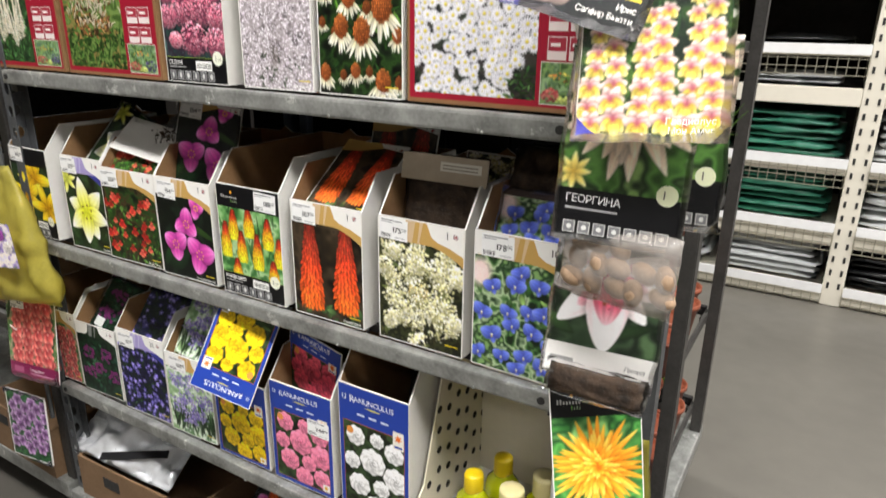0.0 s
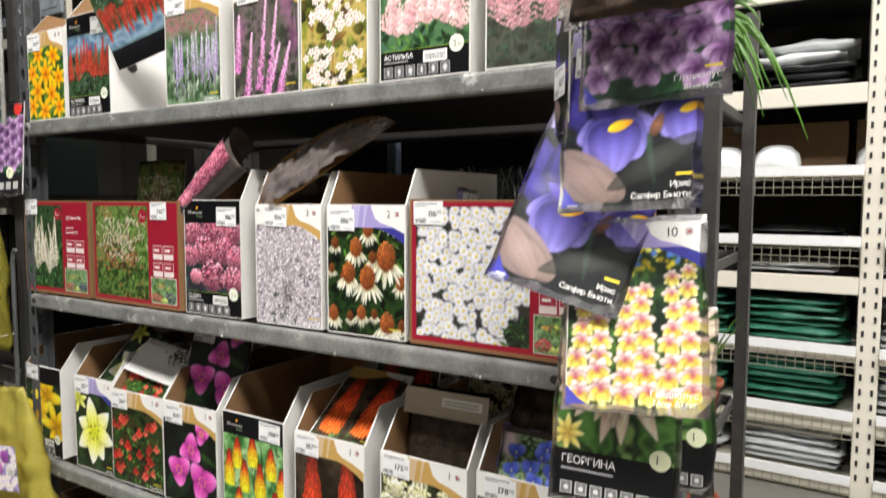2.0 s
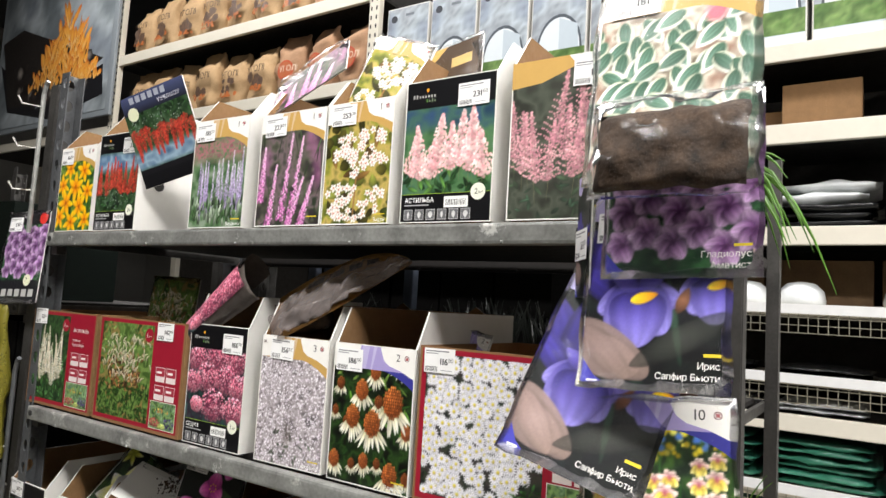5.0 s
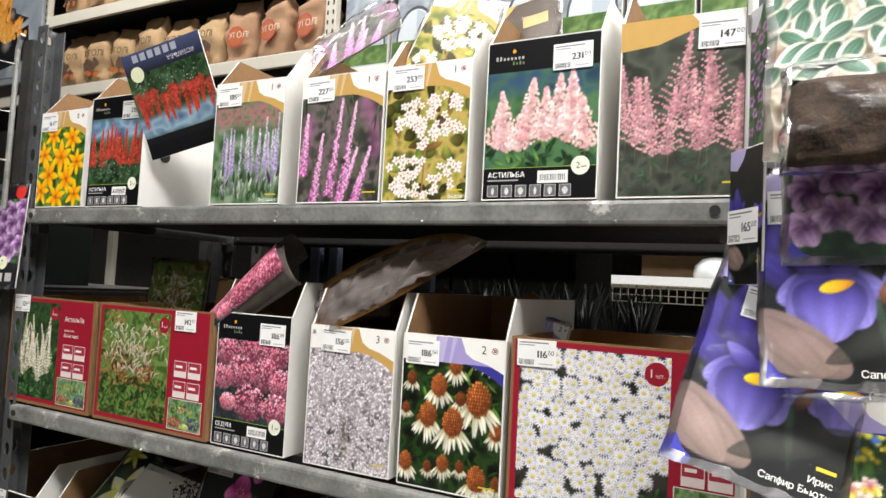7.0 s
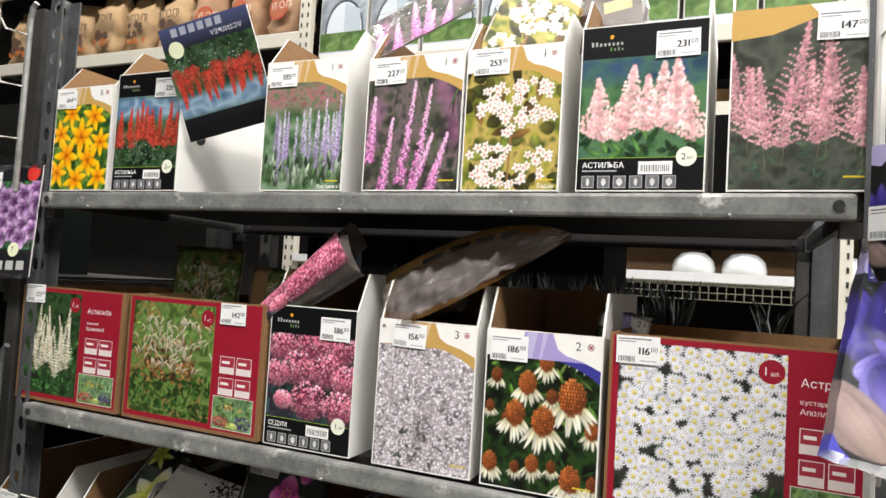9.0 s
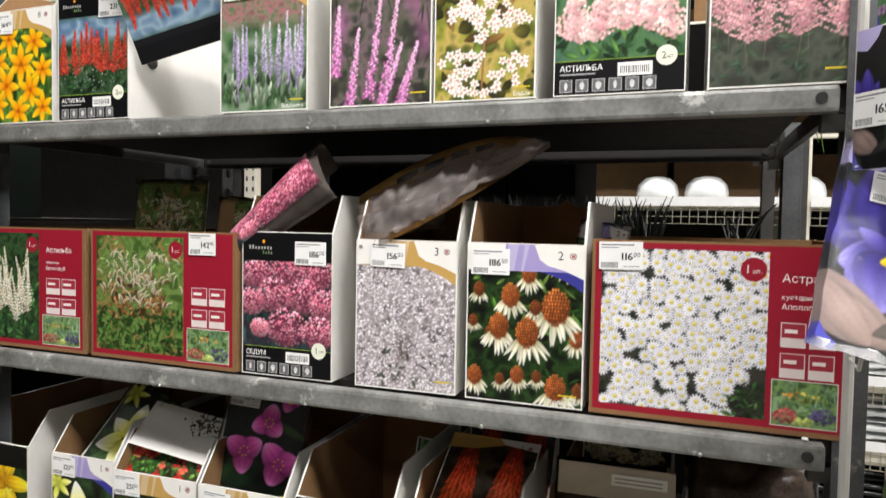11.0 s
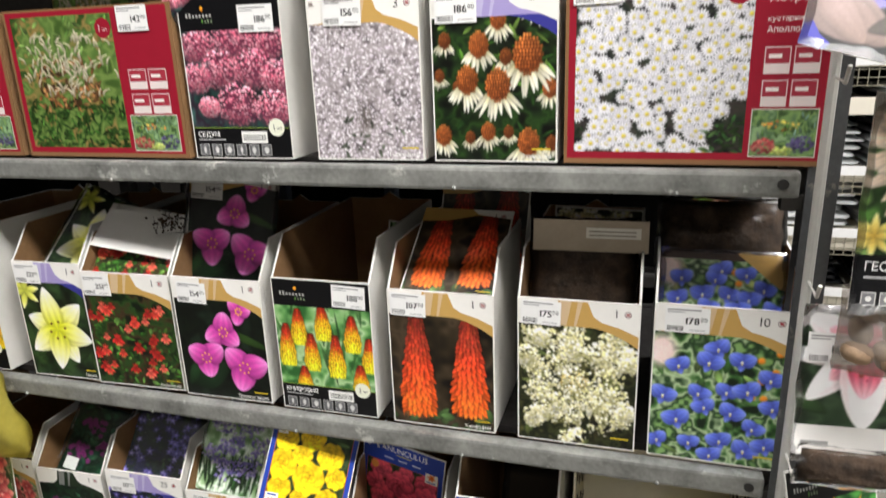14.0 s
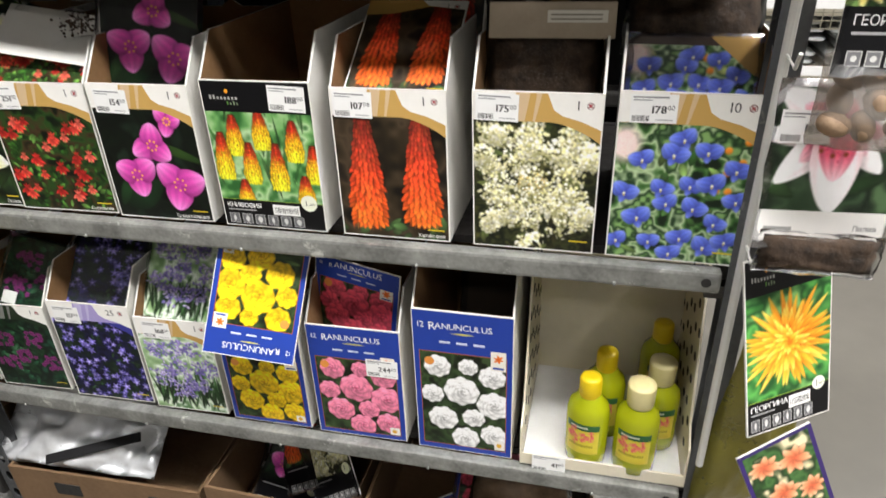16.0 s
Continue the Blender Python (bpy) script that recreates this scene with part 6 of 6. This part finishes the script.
packet("plain dark packet deep in the ranunculus box", pose(-.665, .98, .60, -8, 3, 0), .12, .2, lambda p: (p.rect(0, 0, p.w, p.h, "3a342e"), p.rect(.01, .01, p.w - .01, p.h - .01, "4a4238")), 116)


# ---- the steel bin with bottles ----
t = thing("display_bin", pose(-.528, .806, D0), "beige perforated steel display bin with a white liner", "bin")
W, DP, HH = .25, .25, .335
bm = bmesh.new()
prof = [(0, 0), (DP, 0), (DP, HH), (.10, HH), (.03, .10), (0, .075)]
for a, b in ((0, .003), (W, W - .003)):
    q = bmesh.new()
    panel(q, prof, "x", a, b, 0, 0, 0)
    sp = part("side_wall", q, CRATE, t)
    q = bmesh.new()
    for j in range(7):
        for i in range(8):
            y, z = .045 + .034 * i, .05 + .042 * j + .012 * (i % 2)
            if z < .08 + (y - .03) * 3.2 and z < HH - .02:
                s = bmesh.new()
                bmesh.ops.create_cone(s, cap_ends=True, segments=8, radius1=.0075, radius2=.0075, depth=.0045, matrix=pose((a + b) / 2, y, z, 0, 90, 0))
                join(q, s)
    tagged(part("slotted_strip", q, CRATE_HOLE, sp, "rows of dark punched slots"), kind="stuff")
q = bmesh.new()
box(q, .003, W - .003, DP - .003, DP, 0, HH)
part("back_wall", q, CRATE, t)
q = bmesh.new()
box(q, .003, W - .003, 0, .003, 0, .022)
part("front_lip", q, CRATE, t)
q = bmesh.new()
box(q, .004, W - .004, .004, DP - .004, .002, .006)
part("liner", q, LINER, t, "white plastic liner")
part("price_tag", tag_pic("41", 88).mesh("price_tag"), PRINT, t, "white paper price label", at=pose(.02, -.003, -.008))


def bottle(x, y, turn, clear):
    t = thing("bottle", pose(x, y, D0 + .006, 0, 0, turn), "yellow green fertiliser bottle with a yellow cap", "bottle", "fertiliser bottles")
    bm = bmesh.new()
    lathe(bm, [(.021, 0), (.0275, .004), (.0285, .024), (.0285, .098), (.0255, .112), (.0165, .124), (.0155, .130)], 24, sx=1.15)
    part("body", bm, BOTTLE, t)
    bm = bmesh.new()
    if clear:
        lathe(bm, [(.0192, .125), (.02, .128), (.0207, .158), (.02, .162), (.009, .1625)], 24)
    else:
        lathe(bm, [(.0158, .125), (.017, .128), (.0166, .156), (.0146, .16), (.007, .161)], 24)
    part("cap", bm, CAP_CLEAR if clear else CAP, t, "pale yellow cap" if clear else "yellow cap")
    p = Pic(.045, .058, 7)
    p.photo(("e0d048", "d0bc30"), size=.03, cell=.003, grain=.03, deep=1)
    p.photo(("24502c", "34683c"), 0, .046, .045, .058, cell=.003, grain=.03, deep=1)
    for i in range(8):
        p.rect(.006 + .003 * i, .05, .0085 + .003 * i, .0535, "d8e0d0")
    for _ in range(26):
        p.petal(p.r.uniform(.006, .04), p.r.uniform(.022, .044), p.r.uniform(0, 6), .01, .006, lin("c83c3c"), lin("f08878"))
    for i in range(11):
        p.rect(.005 + .003 * i, .013, .0075 + .003 * i, .018, "a89c28")
    me = p.mesh("label")
    for v in me.vertices:
        a = (v.co.x - .0225) / .0285
        r = .0297 - (v.co.y + .0004) * .3
        v.co.x, v.co.y = 1.15 * r * math.sin(a), -r * math.cos(a)
    part("label", me, PRINT, t, "paper label with pink flowers", at=pose(0, 0, .03))


for x, y, a, c in ((-.428, .838, -14, False), (-.355, .832, -10, True), (-.322, .892, 0, True), (-.405, .905, -8, False), (-.315, 1.0, 10, False)):
    bottle(x, y, a, c)

# ---- cartons on the trolley's base ----
def carton(label, m, w, d, h, slots=0, mat=KRAFT_DARK):
    t = thing("carton", m, label, "carton", "open cartons")
    for x0, x1, y0, y1 in ((0, w, 0, .006), (0, w, d - .006, d), (0, .006, .006, d - .006), (w - .006, w, .006, d - .006)):
        bm = bmesh.new()
        box(bm, x0, x1, y0, y1, 0, h)
        wl = part("wall", bm, mat, t)
        if slots and x1 - x0 > .1 and y0 == 0:
            for k in range(slots):
                q = bmesh.new()
                box(q, w * (k + .6) / slots - .03, w * (k + .6) / slots + .03, -.002, .004, h - .06, h - .03)
                part("hand_slot", q, RACK_SLOT, wl, "dark cut hand slot")
    bm = bmesh.new()
    box(bm, .006, w - .006, .006, d - .006, .002, .008)
    part("bottom", bm, mat, t)
    return t


carton("brown slotted cardboard tray carton on the trolley base", pose(-1.60, .80, .20, 0, 0, 2), .44, .40, .12, 2)
carton("open brown carton with packets on the trolley base", pose(-1.14, .81, .20, 0, 0, -1), .30, .40, .15)
carton("open brown carton with blue packets on the trolley base", pose(-.82, .81, .20, 0, 0, 1), .42, .40, .15)
t = thing("foil_sheet", pose(-1.635, .81, .325, -52, 2, 4), "crumpled silver foil bag lying in the carton", "bag")
part("sheet", pillow(.36, .28, .04, 131, 40, 32, wrinkle=.04, fold=5), FOIL, t)
bm = bmesh.new()
soft_box(bm, 0, .20, -.002, .002, 0, .02, .0015)
part("black_strip", bm, BLACK_PLASTIC, t, "black printed header strip", at=pose(.14, -.035, .0, 0, -20, 0))
for k, (x, y, z, rx, ry, rz, kind) in enumerate(((-1.08, .86, .27, -30, 24, 10, "tradescantia"), (-1.00, .88, .28, -34, -30, 0, "kniphofia_red"), (-.93, .86, .28, -30, -38, -8, "cream"), (-1.10, .95, .26, -24, 8, 0, "gladiolus_lilac"))):
    packet("packet tossed into the open carton, card edges showing", pose(x, y, z, rx, ry, rz), .13, .15, label_art(kind, .35, (), top="e8e8e4"), 140 + k)
for k, (x, y, rx, ry, kind) in enumerate(((-.78, .84, -30, 84, "ranunculus_p"), (-.66, .86, -62, 4, "ranunculus_r"), (-.56, .85, -50, -10, "ranunculus_p"))):
    packet("blue ranunculus packet tossed into the carton", pose(x, y, .31, rx, ry, 4), .13, .2, lambda p, kind=kind: blue(p, kind), 150 + k, film=k != 0)
t = thing("peat_bag", pose(-.62, .82, .36, -70, 3, 0), "clear bag with brown tubers lying in the carton", "bag")
part("fill", pillow(.17, .10, .03, 161, wrinkle=.01), BULB, t)
part("film", pillow(.18, .11, .04, 162, wrinkle=.012), CLEAR, t, "crinkled clear film", at=pose(-.005, 0, -.005))


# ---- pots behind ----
# near-black carton colour that stands in for the deep shade between decks
SHADE_BOX = material("shade_carton", "0a0908", rough=.85, vary=.2, scale=12, spec=.12)
def blade(bm, x, y, z, az, ln, droop, wd, rise=1.0, fall=0.0):
    """A fleshy leaf that rises and bows over."""
    n, pts = 8, []
    for i in range(n + 1):
        t = i / n
        out = ln * (t * .3 + droop * t * t)
        pts.append((x + out * math.cos(az), y + out * math.sin(az), z + ln * (rise * t - (droop * 1.25 + fall) * t * t * t)))
    tube(bm, pts, wd * .38, 5, .0007)


def potted(label, x, y, z, r, h, n, ln, droop, mat_leaf, mat_pot, seed, wd=.014, rise=1.0, az=(0, 6.28), fall=0.0):
    t = thing("potted_bulb", pose(x, y, z), label, "plant", "potted bulbs")
    bm = bmesh.new()
    lathe(bm, [(r * .72, 0), (r * .95, h * .86), (r * 1.06, h * .87), (r * 1.06, h), (r * .96, h), (r * .9, h * .9)], 20)
    part("pot", bm, mat_pot, t)
    bm = bmesh.new()
    lathe(bm, [(r * .9, h * .82), (r * .5, h * .87), (.002, h * .88)], 16)
    part("soil", bm, PEAT, t, "dark potting soil")
    if n:
        rr = random.Random(seed)
        bm = bmesh.new()
        for k in range(n):
            blade(bm, rr.uniform(-.3, .3) * r, rr.uniform(-.3, .3) * r, h * .85, rr.uniform(*az), ln * rr.uniform(.6, 1.15), droop * rr.uniform(.2, 1.4), wd, rise, fall * rr.uniform(.1, 1.2))
        part("leaves", bm, mat_leaf, t)


potted("potted spring bulb with long drooping green leaves", -.272, 1.53, 1.78, .032, .06, 30, .21, .5, LEAF, TERRACOTTA, 3, .042, 1.2, (-1.6, 1.2), .95)
# leaves here and in the next two rows have shade in their colour
potted("potted spring bulb with upright leaves, blackened for shade", -.33, 1.60, 1.40, .05, .085, 10, .16, .2, LEAF_SHADED, TERRACOTTA, 4)
potted("potted spring bulb with green leaves", -.30, 1.72, .98, .05, .085, 12, .22, .2, LEAF, TERRACOTTA, 5)
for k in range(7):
    potted("dark pot of short spiky bulb shoots", -.91 + .065 * k, 1.52 + .04 * (k % 2), 1.40, .036, .07, 42, .15, .05, LEAF_SHADED, BLACK_PLASTIC, 20 + k, .018)
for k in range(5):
    potted("dark pot of bulb shoots", -1.42 + .13 * k, 1.52, 1.40, .045, .08, 9, .16, .15, LEAF_SHADED, BLACK_PLASTIC, 40 + k, .008)
for z, n in ((.98, 3), (.62, 4), (.30, 4)):
    for k in range(n):
        potted("red brown plastic pot on the trolley deck", -.300 - .02 * (k % 2), 1.53 + .125 * k, z, .055, .10, 5 if k % 2 else 0, .1, .2, LEAF, TERRACOTTA, int(z * 100) + k)
# cartons at the deck's back, blackened to pass for shade
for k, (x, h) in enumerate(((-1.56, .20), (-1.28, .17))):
    carton("open carton on the rear half of the deck, blackened for shade", pose(x, 1.13, D2, 0, 0, 0), .26, .22, h, mat=SHADE_BOX)
BLUE_STEEL = material("blue_grey_steel", "5c6472", rough=.45, metal=.3, vary=.2, scale=12)
for x in (-1.36, -1.30, -1.02):
    bm = bmesh.new()
    soft_box(bm, 0, .03, 0, .025, 0, 1.55, .004)
    solid("upright_bar", bm, BLUE_STEEL, pose(x, 1.40, .2), "blue grey steel upright bar between the two trolleys", "bar", "upright bars")
# invented filler cartons that turn the gaps behind the boxes black
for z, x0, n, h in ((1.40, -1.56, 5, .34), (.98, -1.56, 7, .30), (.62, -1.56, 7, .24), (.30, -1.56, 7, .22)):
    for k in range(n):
        carton("near-black filler carton added to keep the gap behind in shade", pose(x0 + .175 * k, 1.60 if z == 1.40 else 1.48, z, 0, 0, random.uniform(-2, 2)), .165, .34, h + random.uniform(-.03, .02), mat=SHADE_BOX)
# more filler on top, added to stop light falling in from above
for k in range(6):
    carton("near-black filler carton added to block light over the rear trolley", pose(-1.56 + .21 * k, 1.48, 1.78), .2, .45, .2, mat=SHADE_BOX)
# neighbour trolley's load
carton("brown slotted carton on the neighbouring trolley base", pose(-2.08, .80, .20, 0, 0, -1), .36, .40, .15, 2)
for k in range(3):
    # green-black filler; the shade beside the post is in its colour
    carton("filler carton on the neighbouring trolley, shade in its near-black colour", pose(-2.25 + .18 * k - .2, .86, 1.55, 0, 0, 0), .17, .3, .26, mat=material("shade_green_carton", "0c130f", vary=.2, spec=.1))
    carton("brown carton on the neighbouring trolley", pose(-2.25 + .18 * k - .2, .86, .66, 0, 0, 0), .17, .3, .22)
    # added row that covers a bright gap with near-black
    carton("near-black filler carton added to cover a lit gap between trolleys", pose(-2.29 + .19 * k, .9, 1.12, 0, 0, 0), .18, .4, .37, mat=SHADE_BOX)


# ---- the long white rack behind ----
RY = 3.95


def upright(x, top):
    t = thing("rack_upright", pose(x, RY, 0), "cream steel rack upright with rows of slots", "rack", "rack uprights")
    bm = bmesh.new()
    soft_box(bm, -.05, .05, 0, .06, 0, top, .006)
    soft_box(bm, -.05, .05, .94, 1.0, 0, top, .006)
    part("column", bm, RACK_WHITE, t)
    for sx in (-.026, .026):
        bm = bmesh.new()
        z = .1
        while z < top - .05:
            box(bm, sx - .006, sx + .006, -.003, .002, z, z + .032)
            z += .075
        tagged(part("slotted_strip", bm, RACK_SLOT, t, "dark slots in the upright"), kind="stuff")


for x in (-10.6, -7.05, -3.38, .11, 2.9):
    upright(x, 5.2)


def shelf(x0, x1, z, h, lip=None, deck=True):
    t = thing("rack_shelf", pose(x0, RY, z), "cream steel rack shelf between two uprights", "shelf", "rack shelves")
    w = x1 - x0
    bm = bmesh.new()
    soft_box(bm, 0, w, .004, .04, -h, 0, .006)
    part("front_beam", bm, RACK_WHITE, t)
    bm = bmesh.new()
    box(bm, 0, w, .04, .96, -.03, -.008)
    # boards without a wire front carry the rack's shade in their colour
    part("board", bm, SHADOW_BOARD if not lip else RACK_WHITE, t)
    if lip:
        bm = bmesh.new()
        n = int(w / .045)
        for k in range(n + 1):
            x = w * k / n
            box(bm, x - .002, x + .002, -.012, -.008, -lip, .0)
        for k in range(4):
            z = -lip + lip * k / 3
            box(bm, 0, w, -.0125, -.0075, z - .002, z + .002)
        part("wire_front", bm, WIRE, t, "zinc wire basket front")
        bm = bmesh.new()
        box(bm, 0, w, -.02, -.014, -.02, .03)
        part("label_rail", bm, LINER, t, "white price label rail")
    return t


for x0, x1 in ((-3.33, .06), (.16, 2.85)):
    for z, h, lip in ((.09, .08, .10), (.43, .10, .12), (.77, .06, .12), (1.15, .09, None), (1.33, .03, .12), (1.69, .03, .12), (2.13, .10, None), (2.69, .11, None), (3.14, .10, None)):
        shelf(x0, x1, z, h, lip)
for z in (3.38, 4.13):
    shelf(-7.0, -3.43, z, .11)
shelf(-10.55, -7.1, 3.36, .11)
# added sheet, coloured dark in place of the shade behind the shelves
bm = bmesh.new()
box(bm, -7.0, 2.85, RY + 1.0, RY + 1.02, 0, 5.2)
solid("rack_back", bm, SHADOW_BOARD, pose(0, 0, 0), "dark sheet standing in for shade behind the rack shelves", "rack", kind="structure")
bm = bmesh.new()
box(bm, -6.9, 2.8, RY + .02, RY + .05, 0, .05)
solid("rack_plinth", bm, RACK_WHITE, pose(0, 0, 0), "cream rack plinth along the floor", "rack", kind="structure")


def sheet_stack(label, x, z, w, h, n, mat, seed):
    t = thing("folded_pack", pose(x, RY + .05, z), label, "pack", "folded packs")
    rr = random.Random(seed)
    for k in range(n):
        bm = pillow(w * rr.uniform(.92, 1.02), .55, h / n * 1.5, seed * 7 + k, 16, 8, wrinkle=.02)
        part("sheet_pack", bm, mat, t, at=pose(rr.uniform(-.03, .03), rr.uniform(.0, .04), h / n * (k + .55), -90, 0, 0))


for k in range(4):
    x = -1.05 + .56 * k - (0 if k < 2 else -.03)
    for z, hh, mat, lb in ((.77, .24, TARP, "stack of folded green tarpaulin packs on the rack"), (.43, .24, TARP, "stack of folded green tarpaulin packs on the rack"), (.09, .22, FILM_WHITE, "stack of white film packs on the rack shelf")):
        m = mat if k < 2 else (FILM_WHITE if z > .5 else FILM_BLACK if z < .2 else FILM_WHITE)
        lb2 = lb if m == mat else "stack of folded plastic film packs on the rack"
        sheet_stack(lb2, x if k < 2 else x + .06, z + .005, .52, hh, 6, m, 200 + k * 5 + int(z * 10))
    sheet_stack("stack of black and white film packs on the rack", x if k < 2 else x + .06, 2.135, .52, .13, 3, FILM_BLACK, 300 + k)
    sheet_stack("white film packs lying on the black ones", x if k < 2 else x + .06, 2.27, .5, .12, 2, FILM_WHITE, 320 + k)
    sheet_stack("flat dark packs in the wire tray", x if k < 2 else x + .06, 1.335, .5, .06, 2, FILM_BLACK, 340 + k)
    sheet_stack("pale packs on the rack shelf", x if k < 2 else x + .06, 1.155, .45, .05, 2, FILM_WHITE, 350 + k)
for k in range(7):
    t = thing("pan", pose(-.62 + .27 * k + (.22 if k > 1 else 0), RY + .16, 1.695), "white round plastic pan in the wire tray", "pan", "white pans")
    bm = bmesh.new()
    lathe(bm, [(.115, 0), (.12, .05), (.11, .10), (.07, .14), (.02, .15)], 24)
    part("body", bm, FILM_WHITE, t)
for x, w, h, c in ((-.62, .5, .13, KRAFT), (-.1, .0, 0, KRAFT), (-.45, .38, .24, KRAFT), (-1.4, .45, .2, KRAFT), (.35, .45, .2, KRAFT)):
    if w:
        bm = bmesh.new()
        soft_box(bm, 0, w, 0, .4, 0, h, .006)
        box(bm, w / 2 - .025, w / 2 + .025, -.0015, 0, .01, h - .01)
        solid("cardboard_box", bm, c, pose(x, RY + .1 + (.12 if w == .5 else 0), 2.695), "closed brown cardboard box on the rack shelf", "box", "cardboard boxes")


for k in range(6):
    bm = bmesh.new()
    soft_box(bm, 0, .52, 0, .3, 0, .30, .006)
    box(bm, .235, .285, -.0015, 0, .01, .29)
    solid("cardboard_box", bm, KRAFT_DARK, pose(-1.1 + .56 * k, RY + .5, 1.695), "closed brown cardboard box standing behind the white pans", "box", "cardboard boxes")


def tent_box(x):
    t = thing("tent_box", pose(x, RY + .06, 3.145), "white carton printed with an arched greenhouse tent", "box", "tent boxes")
    bm = bmesh.new()
    soft_box(bm, 0, .40, 0, .3, 0, .78, .004)
    part("body", bm, WHITE_CARD, t)
    p = Pic(.385, .76, 5)
    p.rect(0, 0, .385, .76, "c8d0d8")
    p.photo(("a8b4c4", "c8d4dc", "b0b8c0"), 0, .18, .385, .76, size=.2, cell=.03)
    p.photo(("6c9448", "88a860", "587c3c"), 0, .06, .385, .2, size=.08, cell=.02)
    for q, c in ((.165, "4c545c"), (.15, "dce4e8")):
        p.poly([(.2 + q * math.cos(a * math.pi / 12), .2 + q * 1.5 * math.sin(a * math.pi / 12)) for a in range(13)], c)
    p.poly([(.2, .2), (.2, .42), (.33, .36), (.34, .2)], "c0ccd4")
    p.rect(.0, .0, .385, .05, "e8e8e4")
    p.rect(.17, .69, .25, .71, "6c747c")
    p.dot(.06, .68, .03, lin("30343c"), n=14, wob=0)
    part("front_print", p.mesh("front_print", mat=POSTER), POSTER, t, "greenhouse tent print", at=pose(.008, -.002, .01))


for k in range(14):
    tent_box(-3.28 + .425 * k if k < 8 else -3.28 + .425 * k + .14)


def sack(x, z, w, h, mat, seed):
    t = thing("charcoal_sack", pose(x, RY + .06, z, 0, 0, random.uniform(-8, 8)), "crumpled brown paper charcoal sack with dark print", "sack", "charcoal sacks")
    bm = bmesh.new()
    n, m = 20, 12
    rows = []
    for j in range(m + 1):
        v = j / m
        q = (.86 + .14 * math.sin(min(1, v * 1.5) * math.pi)) * (1 if v < .8 else 1 - (v - .8) * .45)
        thick = .5 * w * (1 if v < .72 else max(.12, 1 - (v - .72) * 3.4))
        row = []
        for i in range(n):
            a = i * 2 * math.pi / n
            ca, sa = math.cos(a), math.sin(a)
            cr = noise.noise(Vector((ca * 1.6 + seed, sa * 1.6, v * 5))) * .045 + noise.noise(Vector((ca * 4, sa * 4 + seed, v * 11))) * .025
            row.append(bm.verts.new((w / 2 + (w / 2 * q + cr) * (abs(ca) ** .6) * (1 if ca > 0 else -1), .16 + (thick / 1.6 + cr) * (abs(sa) ** .6) * (1 if sa > 0 else -1), h * v + .02 * noise.noise(Vector((ca * 2, seed, 4))) * (v > .9))))
        rows.append(row)
    for a, b in zip(rows, rows[1:]):
        for i in range(n):
            bm.faces.new((a[i], a[(i + 1) % n], b[(i + 1) % n], b[i])).smooth = True
    bm.faces.new(rows[0][::-1])
    bm.faces.new(rows[-1])
    part("body", bm, mat, t)
    p = Pic(w * .7, h * .5, seed)
    if mat is SACK:
        p.text("УГОЛЬ", .02, h * .36, .085 * w / .36, "3a2c24")
        for _ in range(9):
            p.dot(p.r.uniform(.06, w * .6), p.r.uniform(.05, h * .3), p.r.uniform(.02, .05), lin("4a3a34"), lin("6a5240"), n=7, wob=.4)
        for _ in range(8):
            p.dot(p.r.uniform(.02, w * .66), p.r.uniform(.0, h * .1), .02, lin("b86a38"), n=6, wob=.4)
    else:
        p.dot(w * .35, h * .25, w * .26, lin("c05030"), n=18, wob=0)
        p.dot(w * .35, h * .25, w * .22, lin("b8643c"), n=18, wob=0)
        p.text("УГОЛЬ", w * .14, h * .23, .075 * w / .36, "e8d8c0")
    part("sack_print", p.mesh("sack_print", lambda a, b: .03 * ((a - w * .35) / w) ** 2 * 4, mat=POSTER), POSTER, t, "dark printed lettering", at=pose(w * .15, .16 - w / 3.2 - .05, h * .14))


random.seed(5)
for row, z in ((0, 3.385), (1, 4.135)):
    for k in range(9):
        w = random.uniform(.34, .38)
        sack(-6.92 + .385 * k, z, w, random.uniform(.52, .60), SACK_RED if (k > 5 if row == 0 else k > 6) else SACK, 400 + 20 * row + k)

t = thing("poster", pose(-9.75, RY - .06, 3.46), "framed photograph of burning charcoal in a brazier", "poster")
bm = bmesh.new()
soft_box(bm, 0, 2.75, 0, .04, 0, 1.9, .01)
part("frame", bm, material("grey_frame", "8f979c", rough=.4, vary=.05), t, "grey frame")
p = Pic(2.6, 1.76, 9)
art(p, "coals", 0, 0, 2.6, 1.76)
part("picture", p.mesh("picture", mat=POSTER), POSTER, t, "photograph of flames and coals", at=pose(.075, -.004, .07))
